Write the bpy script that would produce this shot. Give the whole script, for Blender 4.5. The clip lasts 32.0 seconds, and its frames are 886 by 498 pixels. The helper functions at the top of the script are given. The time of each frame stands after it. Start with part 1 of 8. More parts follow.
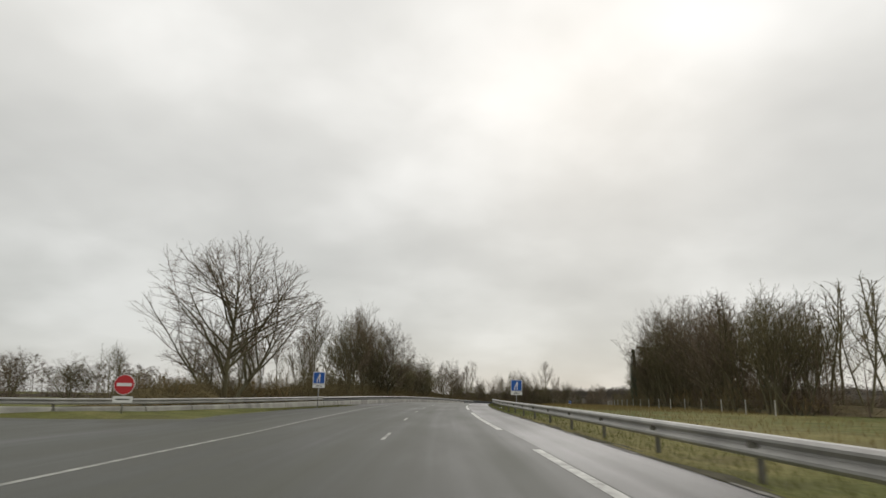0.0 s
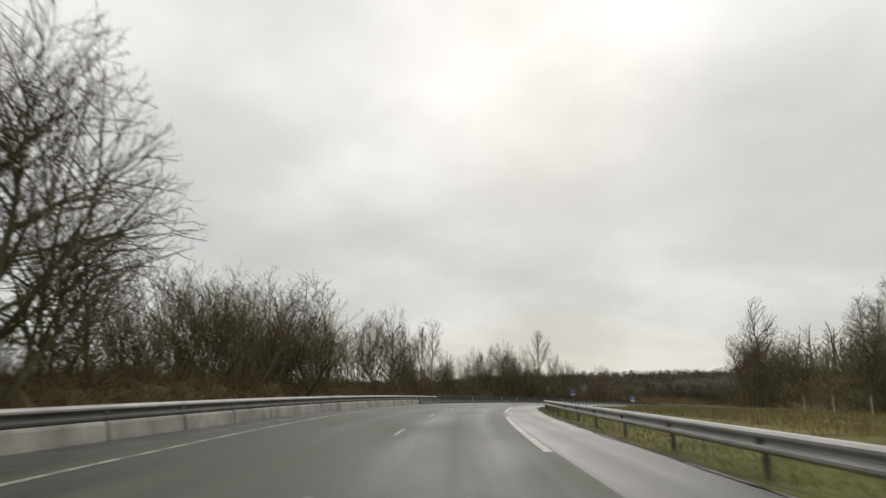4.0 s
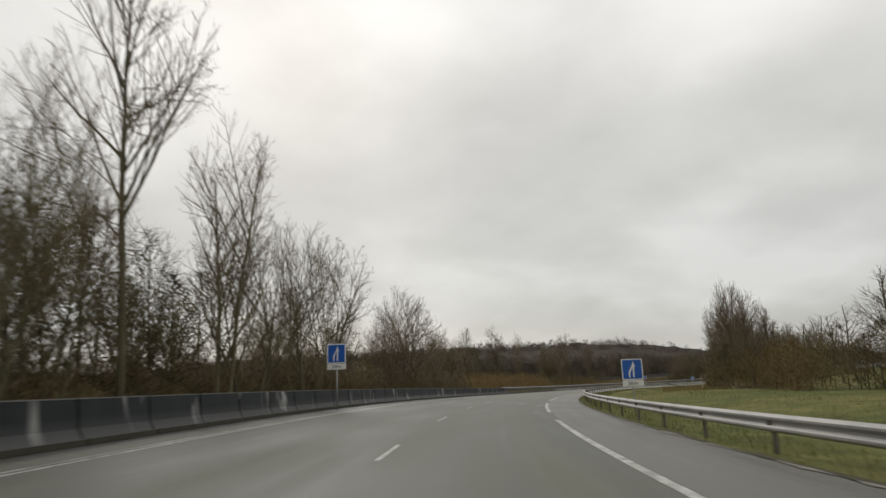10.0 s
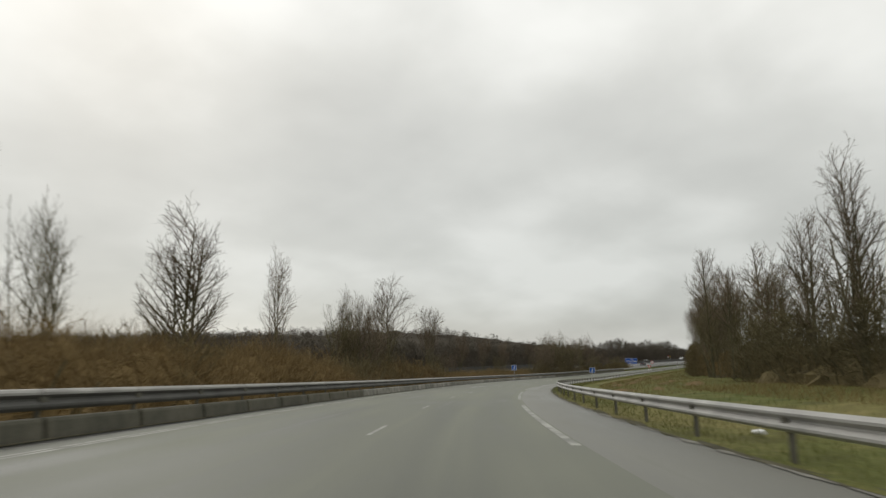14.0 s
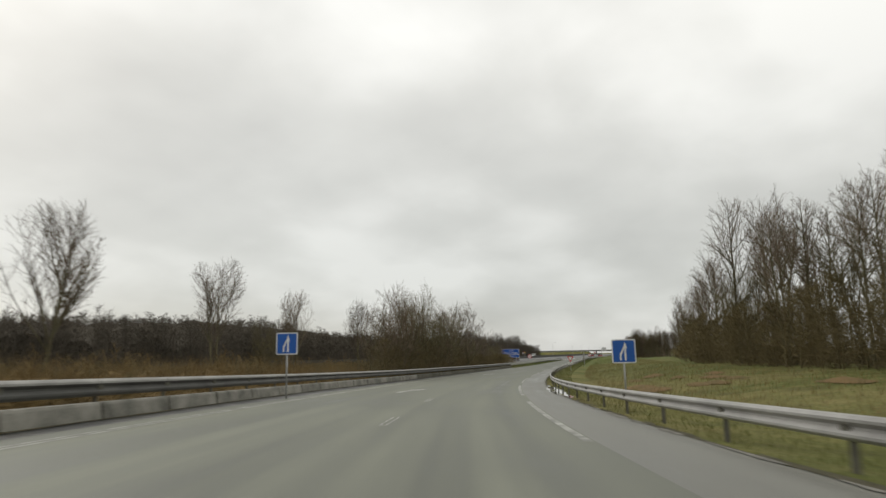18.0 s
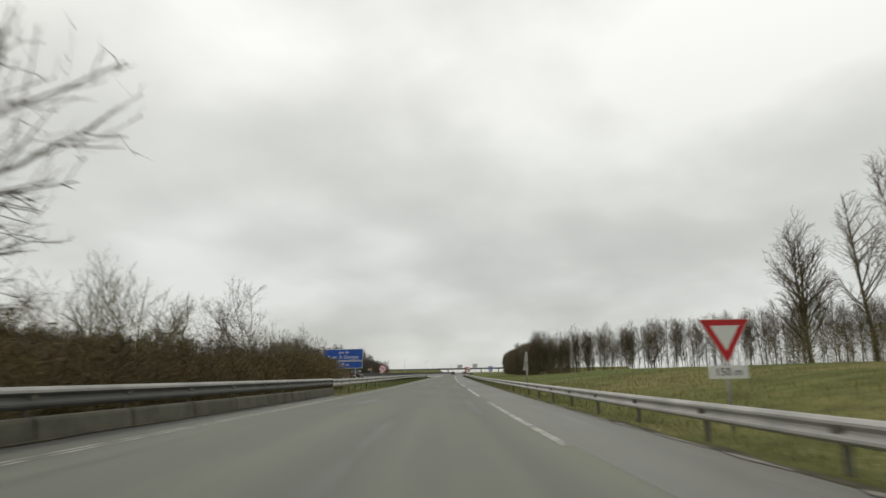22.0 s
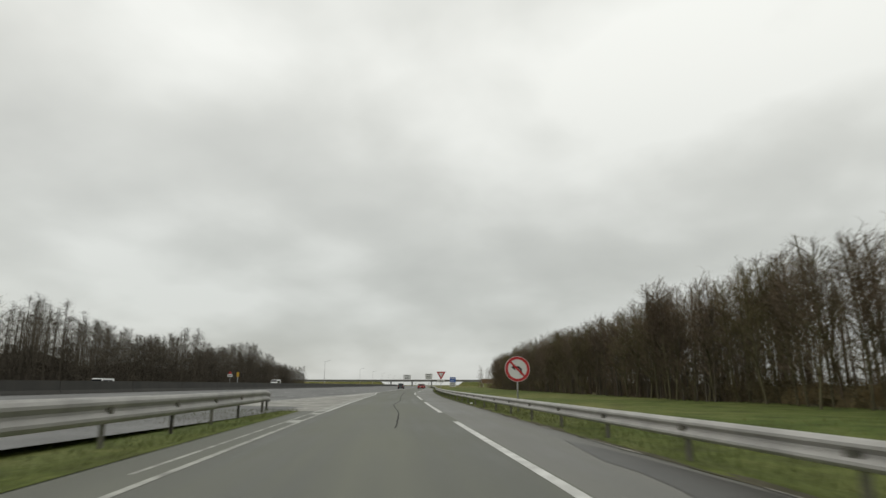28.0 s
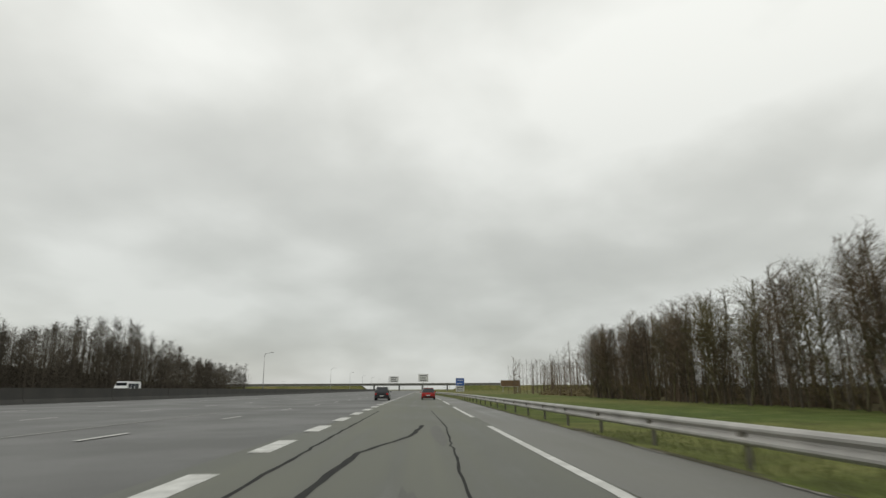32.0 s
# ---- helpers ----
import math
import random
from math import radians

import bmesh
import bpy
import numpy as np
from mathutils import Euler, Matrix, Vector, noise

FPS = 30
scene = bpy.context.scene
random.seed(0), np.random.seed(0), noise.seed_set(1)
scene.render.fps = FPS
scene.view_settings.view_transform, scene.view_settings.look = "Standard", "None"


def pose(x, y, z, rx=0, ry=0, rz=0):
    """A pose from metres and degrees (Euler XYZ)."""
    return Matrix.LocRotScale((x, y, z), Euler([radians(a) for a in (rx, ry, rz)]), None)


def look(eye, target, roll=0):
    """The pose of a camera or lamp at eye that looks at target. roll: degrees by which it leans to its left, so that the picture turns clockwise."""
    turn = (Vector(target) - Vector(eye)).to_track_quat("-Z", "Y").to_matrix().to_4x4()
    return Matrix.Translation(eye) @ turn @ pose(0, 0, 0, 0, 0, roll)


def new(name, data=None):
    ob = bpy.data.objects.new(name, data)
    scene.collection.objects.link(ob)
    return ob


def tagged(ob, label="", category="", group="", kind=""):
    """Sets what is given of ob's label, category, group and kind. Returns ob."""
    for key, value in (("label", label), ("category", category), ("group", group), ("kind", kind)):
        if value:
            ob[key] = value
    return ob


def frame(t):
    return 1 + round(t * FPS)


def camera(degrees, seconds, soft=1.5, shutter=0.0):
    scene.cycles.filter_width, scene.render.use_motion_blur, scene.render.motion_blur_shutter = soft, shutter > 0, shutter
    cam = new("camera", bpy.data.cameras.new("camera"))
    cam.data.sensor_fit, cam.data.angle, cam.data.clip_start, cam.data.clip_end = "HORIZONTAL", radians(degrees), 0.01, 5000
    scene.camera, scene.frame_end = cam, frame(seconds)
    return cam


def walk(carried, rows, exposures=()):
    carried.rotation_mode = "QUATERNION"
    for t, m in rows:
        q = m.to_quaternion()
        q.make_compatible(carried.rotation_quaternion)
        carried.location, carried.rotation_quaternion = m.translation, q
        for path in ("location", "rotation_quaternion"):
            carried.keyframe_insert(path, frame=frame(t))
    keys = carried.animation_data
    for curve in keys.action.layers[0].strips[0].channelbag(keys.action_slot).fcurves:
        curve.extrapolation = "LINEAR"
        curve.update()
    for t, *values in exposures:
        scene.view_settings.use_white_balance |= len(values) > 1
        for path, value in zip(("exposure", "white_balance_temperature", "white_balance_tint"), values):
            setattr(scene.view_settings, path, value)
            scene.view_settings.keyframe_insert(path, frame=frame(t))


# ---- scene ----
cam = camera(69.97, 32.0, shutter=0.25)
# seconds, eye x, y, z, heading to the left of +y, pitch up, lean to the left
ROWS = [
    (0, 0.00, 0.00, 10.33, 0.04, 13.26, 1.16),
    (0.5, -0.13, 10.75, 10.48, -0.40, 13.18, 1.22),
    (1, -0.16, 21.56, 10.60, -0.88, 13.00, 1.26),
    (1.5, -0.08, 32.51, 10.69, -1.42, 12.83, 1.26),
    (2, 0.13, 43.69, 10.77, -1.98, 12.74, 1.20),
    (2.5, 0.47, 55.08, 10.83, -2.57, 12.64, 0.99),
    (3, 0.94, 66.58, 10.89, -3.19, 12.55, 0.74),
    (3.5, 1.55, 78.07, 10.95, -3.95, 12.43, 0.53),
    (4, 2.35, 89.52, 10.98, -4.88, 12.26, 0.32),
    (4.5, 3.36, 100.94, 10.98, -6.03, 12.05, 0.12),
    (5, 4.65, 112.34, 10.95, -7.42, 11.82, -0.07),
    (5.5, 6.26, 123.71, 10.87, -9.08, 11.57, -0.26),
    (6, 8.24, 135.05, 10.74, -10.99, 11.30, -0.46),
    (6.5, 10.65, 146.35, 10.56, -13.11, 11.11, -0.64),
    (7, 13.52, 157.60, 10.35, -15.32, 10.94, -0.84),
    (7.5, 16.85, 168.81, 10.10, -17.47, 10.88, -1.08),
    (8, 20.62, 179.95, 9.85, -19.50, 10.92, -1.31),
    (8.5, 24.81, 191.03, 9.59, -21.48, 10.93, -1.55),
    (9, 29.45, 202.02, 9.32, -23.50, 10.89, -1.77),
    (9.5, 34.53, 212.88, 9.04, -25.67, 10.84, -1.98),
    (10, 40.10, 223.56, 8.75, -28.06, 10.77, -2.18),
    (10.5, 46.17, 234.06, 8.44, -30.57, 10.65, -2.40),
    (11, 52.73, 244.35, 8.11, -33.06, 10.45, -2.53),
    (11.5, 59.68, 254.33, 7.76, -35.43, 10.27, -2.49),
    (12, 66.96, 264.00, 7.40, -37.57, 10.07, -2.40),
    (12.5, 74.58, 273.47, 7.01, -39.45, 9.92, -2.20),
    (13, 82.55, 282.78, 6.62, -41.14, 9.85, -1.83),
    (13.5, 90.84, 291.92, 6.23, -42.76, 9.77, -1.37),
    (14, 99.43, 300.85, 5.84, -44.37, 9.75, -0.97),
    (14.5, 108.30, 309.54, 5.46, -46.03, 9.74, -0.64),
    (15, 117.46, 317.97, 5.09, -47.75, 9.71, -0.40),
    (15.5, 126.92, 326.13, 4.72, -49.55, 9.67, -0.26),
    (16, 136.69, 333.99, 4.36, -51.45, 9.64, -0.22),
    (16.5, 146.75, 341.54, 4.00, -53.42, 9.63, -0.28),
    (17, 157.10, 348.78, 3.64, -55.41, 9.61, -0.45),
    (17.5, 167.71, 355.73, 3.29, -57.32, 9.56, -0.71),
    (18, 178.53, 362.37, 2.93, -59.18, 9.53, -1.00),
    (18.5, 189.48, 368.68, 2.57, -61.01, 9.58, -1.24),
    (19, 200.62, 374.68, 2.24, -62.82, 9.67, -1.38),
    (19.5, 211.98, 380.39, 1.93, -64.62, 9.80, -1.46),
    (20, 223.62, 385.81, 1.67, -66.46, 10.02, -1.49),
    (20.5, 235.61, 390.95, 1.46, -68.34, 10.33, -1.49),
    (21, 247.94, 395.81, 1.32, -70.14, 10.63, -1.44),
    (21.5, 260.51, 400.41, 1.24, -71.71, 10.84, -1.31),
    (22, 273.20, 404.76, 1.19, -72.98, 11.05, -1.10),
    (22.5, 285.95, 408.94, 1.15, -74.00, 11.21, -0.85),
    (23, 298.76, 412.99, 1.13, -74.80, 11.31, -0.62),
    (23.5, 311.61, 416.96, 1.11, -75.39, 11.43, -0.43),
    (24, 324.51, 420.90, 1.09, -75.81, 11.55, -0.32),
    (24.5, 337.47, 424.82, 1.08, -76.17, 11.63, -0.19),
    (25, 350.49, 428.73, 1.07, -76.50, 11.73, -0.12),
    (25.5, 363.55, 432.63, 1.08, -76.78, 11.84, -0.12),
    (26, 376.64, 436.53, 1.09, -77.04, 11.92, -0.10),
    (26.5, 389.78, 440.44, 1.11, -77.29, 11.99, -0.06),
    (27, 402.98, 444.38, 1.13, -77.51, 12.05, -0.02),
    (27.5, 416.26, 448.34, 1.15, -77.69, 12.09, 0.04),
    (28, 429.64, 452.34, 1.16, -77.84, 12.13, 0.10),
    (28.5, 443.10, 456.35, 1.17, -78.00, 12.18, 0.14),
    (29, 456.63, 460.33, 1.18, -78.20, 12.27, 0.14),
    (29.5, 470.23, 464.26, 1.21, -78.37, 12.35, 0.08),
    (30, 483.86, 468.11, 1.23, -78.50, 12.39, -0.01),
    (30.5, 497.49, 471.87, 1.25, -78.64, 12.40, -0.10),
    (31, 511.15, 475.56, 1.27, -78.81, 12.43, -0.18),
    (31.5, 524.84, 479.18, 1.29, -79.00, 12.47, -0.25),
    (32, 538.57, 482.75, 1.32, -79.19, 12.49, -0.31),
]


def eye_row(t, x, y, z, yaw, pitch, lean):
    a, b = radians(yaw), radians(pitch)
    way = Vector((-math.sin(a) * math.cos(b), math.cos(a) * math.cos(b), math.sin(b)))
    eye = Vector((x, y, z))
    return t, look(eye, eye + way, lean)


walk(cam, [eye_row(*r) for r in ROWS], exposures=[(0.0, -0.04, 6520, 12), (6.0, -0.04, 6530, 13), (9.0, -0.1, 6530, 13), (13.0, -0.09, 6500, 10), (16.0, 0.01, 6530, 11), (20.0, 0.04, 6530, 11), (22.0, 0.0, 6500, 10), (25.0, -0.07, 6500, 10), (28.0, -0.09, 6480, 9), (32.0, -0.1, 6480, 9)])

# ---- world and light: a closed, moving-grey winter overcast ----
SUN_AZ, SUN_EL = radians(14), radians(30)
world = bpy.data.worlds.new("overcast_sky")
scene.world = world
world.use_nodes = True
wn, wl = world.node_tree.nodes, world.node_tree.links
wn.clear()


def wnode(kind, **values):
    n = wn.new(kind)
    for k, v in values.items():
        n.inputs[k].default_value = v
    return n


def wmath(op, a, b=None, c=None):
    n = wn.new("ShaderNodeMath")
    n.operation = op
    for i, v in enumerate((a, b, c)):
        if v is None:
            continue
        if isinstance(v, (int, float)):
            n.inputs[i].default_value = v
        else:
            wl.new(v, n.inputs[i])
    return n.outputs[0]


def ramp_of(n, stops):
    cr = n.color_ramp
    while len(cr.elements) < len(stops):
        cr.elements.new(0.5)
    for e, (p, c) in zip(cr.elements, stops):
        e.position, e.color = p, (c, c, c, 1) if isinstance(c, (int, float)) else (*c, 1)


w_tc = wn.new("ShaderNodeTexCoord")
w_sep = wn.new("ShaderNodeSeparateXYZ")
wl.new(w_tc.outputs["Generated"], w_sep.inputs[0])
w_up = wmath("MAXIMUM", w_sep.outputs[2], 0.0)
w_den = wmath("ADD", w_up, 0.34)
w_xyz = wn.new("ShaderNodeCombineXYZ")
wl.new(wmath("DIVIDE", w_sep.outputs[0], w_den), w_xyz.inputs[0])
wl.new(wmath("DIVIDE", w_sep.outputs[1], w_den), w_xyz.inputs[1])
w_big = wnode("ShaderNodeTexNoise", Scale=1.25, Detail=3.0, Roughness=0.45, Distortion=0.0)
w_fine = wnode("ShaderNodeTexNoise", Scale=3.4, Detail=4.0, Roughness=0.5, Distortion=0.15)
for n in (w_big, w_fine):
    wl.new(w_xyz.outputs[0], n.inputs["Vector"])
w_mix = wmath("ADD", wmath("MULTIPLY", w_big.outputs[0], 0.76), wmath("MULTIPLY", w_fine.outputs[0], 0.24))
w_cr = wn.new("ShaderNodeValToRGB")
ramp_of(w_cr, [(0.33, (0.63, 0.63, 0.595)), (0.47, (0.755, 0.755, 0.715)), (0.60, (0.94, 0.94, 0.90))])
wl.new(w_mix, w_cr.inputs[0])
w_grad = wn.new("ShaderNodeValToRGB")
ramp_of(w_grad, [(0.0, (0.66, 0.675, 0.68)), (0.16, (0.74, 0.75, 0.74)), (0.45, (0.98, 0.98, 0.965)), (1.0, (1.3, 1.3, 1.3))])
wl.new(w_up, w_grad.inputs[0])
w_cloud = wn.new("ShaderNodeMix")
w_cloud.data_type, w_cloud.blend_type = "RGBA", "MULTIPLY"
w_cloud.inputs[0].default_value = 1.0
wl.new(w_cr.outputs[0], w_cloud.inputs[6])
wl.new(w_grad.outputs[0], w_cloud.inputs[7])
w_sky = wn.new("ShaderNodeTexSky")
w_sky.sky_type, w_sky.sun_disc = "NISHITA", False
w_sky.sun_elevation, w_sky.sun_rotation = SUN_EL, SUN_AZ
w_bg1, w_bg2, w_add = wn.new("ShaderNodeBackground"), wn.new("ShaderNodeBackground"), wn.new("ShaderNodeAddShader")
w_bg1.inputs[1].default_value = 1.02
w_bg2.inputs[1].default_value = 0.008
wl.new(w_cloud.outputs[2], w_bg1.inputs[0])
wl.new(w_sky.outputs[0], w_bg2.inputs[0])
wl.new(w_bg1.outputs[0], w_add.inputs[0])
wl.new(w_bg2.outputs[0], w_add.inputs[1])
w_out = wn.new("ShaderNodeOutputWorld")
wl.new(w_add.outputs[0], w_out.inputs[0])

sun = new("sun", bpy.data.lights.new("sun", "SUN"))
sun.data.energy, sun.data.angle, sun.data.color = 0.6, radians(25), (1.0, 0.97, 0.93)
sun.matrix_world = look((0, 0, 60), (-math.sin(SUN_AZ) * math.cos(SUN_EL), -math.cos(SUN_AZ) * math.cos(SUN_EL), 60 - math.sin(SUN_EL)))


# ---- materials ----
def mat(name, base, dark=None, rough=0.8, scale=3.0, fine=40.0, metal=0.0, bump=0.2, contrast=0.5, spec=0.5, rand=0.0, rough2=None, stretch=(1, 1, 1), generated=False):
    """A two-scale noise material: base colour to dark by large stains, fine grain, optional random shade per object."""
    m = bpy.data.materials.new(name)
    m.use_nodes = True
    nt = m.node_tree
    nd, ln = nt.nodes, nt.links
    b = nd["Principled BSDF"]
    dark = dark or tuple(c * 0.6 for c in base)
    geo = nd.new("ShaderNodeNewGeometry")
    mp = nd.new("ShaderNodeMapping")
    mp.inputs["Scale"].default_value = stretch
    if generated:
        tc = nd.new("ShaderNodeTexCoord")
        ln.new(tc.outputs["Object"], mp.inputs[0])
    else:
        ln.new(geo.outputs["Position"], mp.inputs[0])
    n1 = nd.new("ShaderNodeTexNoise")
    n1.inputs["Scale"].default_value, n1.inputs["Detail"].default_value = 1.0 / scale, 5.0
    n2 = nd.new("ShaderNodeTexNoise")
    n2.inputs["Scale"].default_value, n2.inputs["Detail"].default_value = fine, 2.0
    for n in (n1, n2):
        ln.new(mp.outputs[0], n.inputs["Vector"])
    ad = nd.new("ShaderNodeMath")
    ad.operation = "MULTIPLY_ADD"
    ln.new(n2.outputs[0], ad.inputs[0])
    ad.inputs[1].default_value = 0.35
    ln.new(n1.outputs[0], ad.inputs[2])
    last = ad.outputs[0]
    if rand:
        oi = nd.new("ShaderNodeObjectInfo")
        ar = nd.new("ShaderNodeMath")
        ar.operation = "MULTIPLY_ADD"
        ln.new(oi.outputs["Random"], ar.inputs[0])
        ar.inputs[1].default_value = rand
        ln.new(last, ar.inputs[2])
        last = ar.outputs[0]
    cr = nd.new("ShaderNodeValToRGB")
    mid = 0.68 + rand / 2
    ramp_of(cr, [(max(0.0, mid - contrast / 2), dark), (min(1.0, mid + contrast / 2), base)])
    ln.new(last, cr.inputs[0])
    ln.new(cr.outputs[0], b.inputs["Base Color"])
    b.inputs["Metallic"].default_value = metal
    b.inputs["Specular IOR Level"].default_value = spec
    if rough2 is not None:
        rr = nd.new("ShaderNodeMapRange")
        rr.inputs[1].default_value, rr.inputs[2].default_value = 0.42, 0.6
        rr.inputs[3].default_value, rr.inputs[4].default_value = rough, rough2
        ln.new(n1.outputs[0], rr.inputs[0])
        ln.new(rr.outputs[0], b.inputs["Roughness"])
    else:
        b.inputs["Roughness"].default_value = rough
    if bump:
        bp = nd.new("ShaderNodeBump")
        bp.inputs["Strength"].default_value = bump
        bp.inputs["Distance"].default_value = 0.01
        ln.new(n2.outputs[0], bp.inputs["Height"])
        ln.new(bp.outputs[0], b.inputs["Normal"])
    return m


def asphalt(name, light, dark, rough):
    """Damp asphalt with wheel tracks and streaks along the lane (UV: metres across, metres along)."""
    m = bpy.data.materials.new(name)
    m.use_nodes = True
    nd, ln = m.node_tree.nodes, m.node_tree.links
    b = nd["Principled BSDF"]
    tc = nd.new("ShaderNodeTexCoord")

    def tex(sx, sy, scale, detail):
        mp = nd.new("ShaderNodeMapping")
        mp.inputs["Scale"].default_value = (sx, sy, 1)
        ln.new(tc.outputs["UV"], mp.inputs[0])
        n = nd.new("ShaderNodeTexNoise")
        n.inputs["Scale"].default_value, n.inputs["Detail"].default_value = scale, detail
        ln.new(mp.outputs[0], n.inputs["Vector"])
        return n.outputs[0]

    streak, patch, grain = tex(1.0, 0.012, 1.1, 3.0), tex(0.5, 0.12, 0.7, 4.0), tex(1.0, 1.0, 60.0, 2.0)

    def mad(a, k, c):
        n = nd.new("ShaderNodeMath")
        n.operation = "MULTIPLY_ADD"
        ln.new(a, n.inputs[0])
        n.inputs[1].default_value = k
        if isinstance(c, float):
            n.inputs[2].default_value = c
        else:
            ln.new(c, n.inputs[2])
        return n.outputs[0]

    v = mad(grain, 0.25, mad(patch, 0.9, mad(streak, 1.2, -0.4)))
    cr = nd.new("ShaderNodeValToRGB")
    ramp_of(cr, [(0.54, dark), (0.76, tuple((p + q) / 2 for p, q in zip(light, dark))), (0.98, light)])
    ln.new(v, cr.inputs[0])
    # base colour scaled by station: darkest at the start, palest on the long bend
    sep, tone = nd.new("ShaderNodeSeparateXYZ"), nd.new("ShaderNodeValToRGB")
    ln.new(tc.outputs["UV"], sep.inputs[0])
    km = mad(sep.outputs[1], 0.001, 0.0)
    ramp_of(tone, [(0.0, 0.5), (0.06, 0.56), (0.16, 0.78), (0.27, 0.95), (0.38, 1.45), (0.5, 1.4), (0.6, 1.0)])
    ln.new(km, tone.inputs[0])
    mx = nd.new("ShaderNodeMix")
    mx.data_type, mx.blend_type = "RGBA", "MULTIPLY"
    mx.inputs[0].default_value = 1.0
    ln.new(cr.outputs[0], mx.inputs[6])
    ln.new(tone.outputs[0], mx.inputs[7])
    ln.new(mx.outputs[2], b.inputs["Base Color"])
    b.inputs["Specular IOR Level"].default_value = 0.3 if rough[0] > 0.4 else 0.36
    rr = nd.new("ShaderNodeMapRange")
    rr.inputs[1].default_value, rr.inputs[2].default_value = 0.35, 0.65
    rr.inputs[3].default_value, rr.inputs[4].default_value = rough[0], rough[1]
    ln.new(mad(patch, 0.5, mad(streak, 0.5, 0.0)), rr.inputs[0])
    ln.new(rr.outputs[0], b.inputs["Roughness"])
    bp = nd.new("ShaderNodeBump")
    bp.inputs["Strength"].default_value, bp.inputs["Distance"].default_value = 0.3, 0.01
    ln.new(grain, bp.inputs["Height"])
    ln.new(bp.outputs[0], b.inputs["Normal"])
    return m


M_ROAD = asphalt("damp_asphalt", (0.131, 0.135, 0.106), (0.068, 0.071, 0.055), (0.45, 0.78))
M_ROAD2 = mat("darker_motorway_asphalt", (0.075, 0.075, 0.07), (0.06, 0.06, 0.056), rough=0.6, rough2=0.5, scale=6.0, fine=90, bump=0.3, contrast=0.3)
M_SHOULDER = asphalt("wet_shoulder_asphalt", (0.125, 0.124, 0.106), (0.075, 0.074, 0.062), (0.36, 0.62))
M_MARGIN = mat("dirty_margin_asphalt", (0.065, 0.063, 0.057), (0.04, 0.04, 0.037), rough=0.6, rough2=0.4, scale=2.2, fine=70, bump=0.15, contrast=0.3)
M_PALE = mat("pale_dusty_asphalt", (0.31, 0.302, 0.268), (0.15, 0.146, 0.13), rough=0.75, scale=1.2, fine=5, bump=0.2, contrast=0.36)
M_PAINT = mat("worn_white_road_paint", (0.5, 0.5, 0.46), (0.17, 0.17, 0.15), rough=0.6, scale=0.35, fine=14, bump=0.1, contrast=0.4)
M_PAINT_NEW = mat("clean_white_road_paint", (0.62, 0.62, 0.59), (0.36, 0.36, 0.335), rough=0.6, scale=0.5, fine=12, bump=0.1, contrast=0.4)
M_PAINT_OLD = mat("faded_road_paint", (0.36, 0.36, 0.32), (0.14, 0.14, 0.122), rough=0.6, scale=0.7, fine=9, bump=0.1, contrast=0.3)
M_REPAIR = mat("dark_repair_asphalt", (0.092, 0.092, 0.078), (0.068, 0.068, 0.058), rough=0.6, scale=0.6, fine=30, bump=0.3, spec=0.3)
M_TAR = mat("tar_seam", (0.022, 0.022, 0.022), (0.035, 0.035, 0.033), rough=0.9, scale=1.0, fine=20, bump=0.1, spec=0.1)


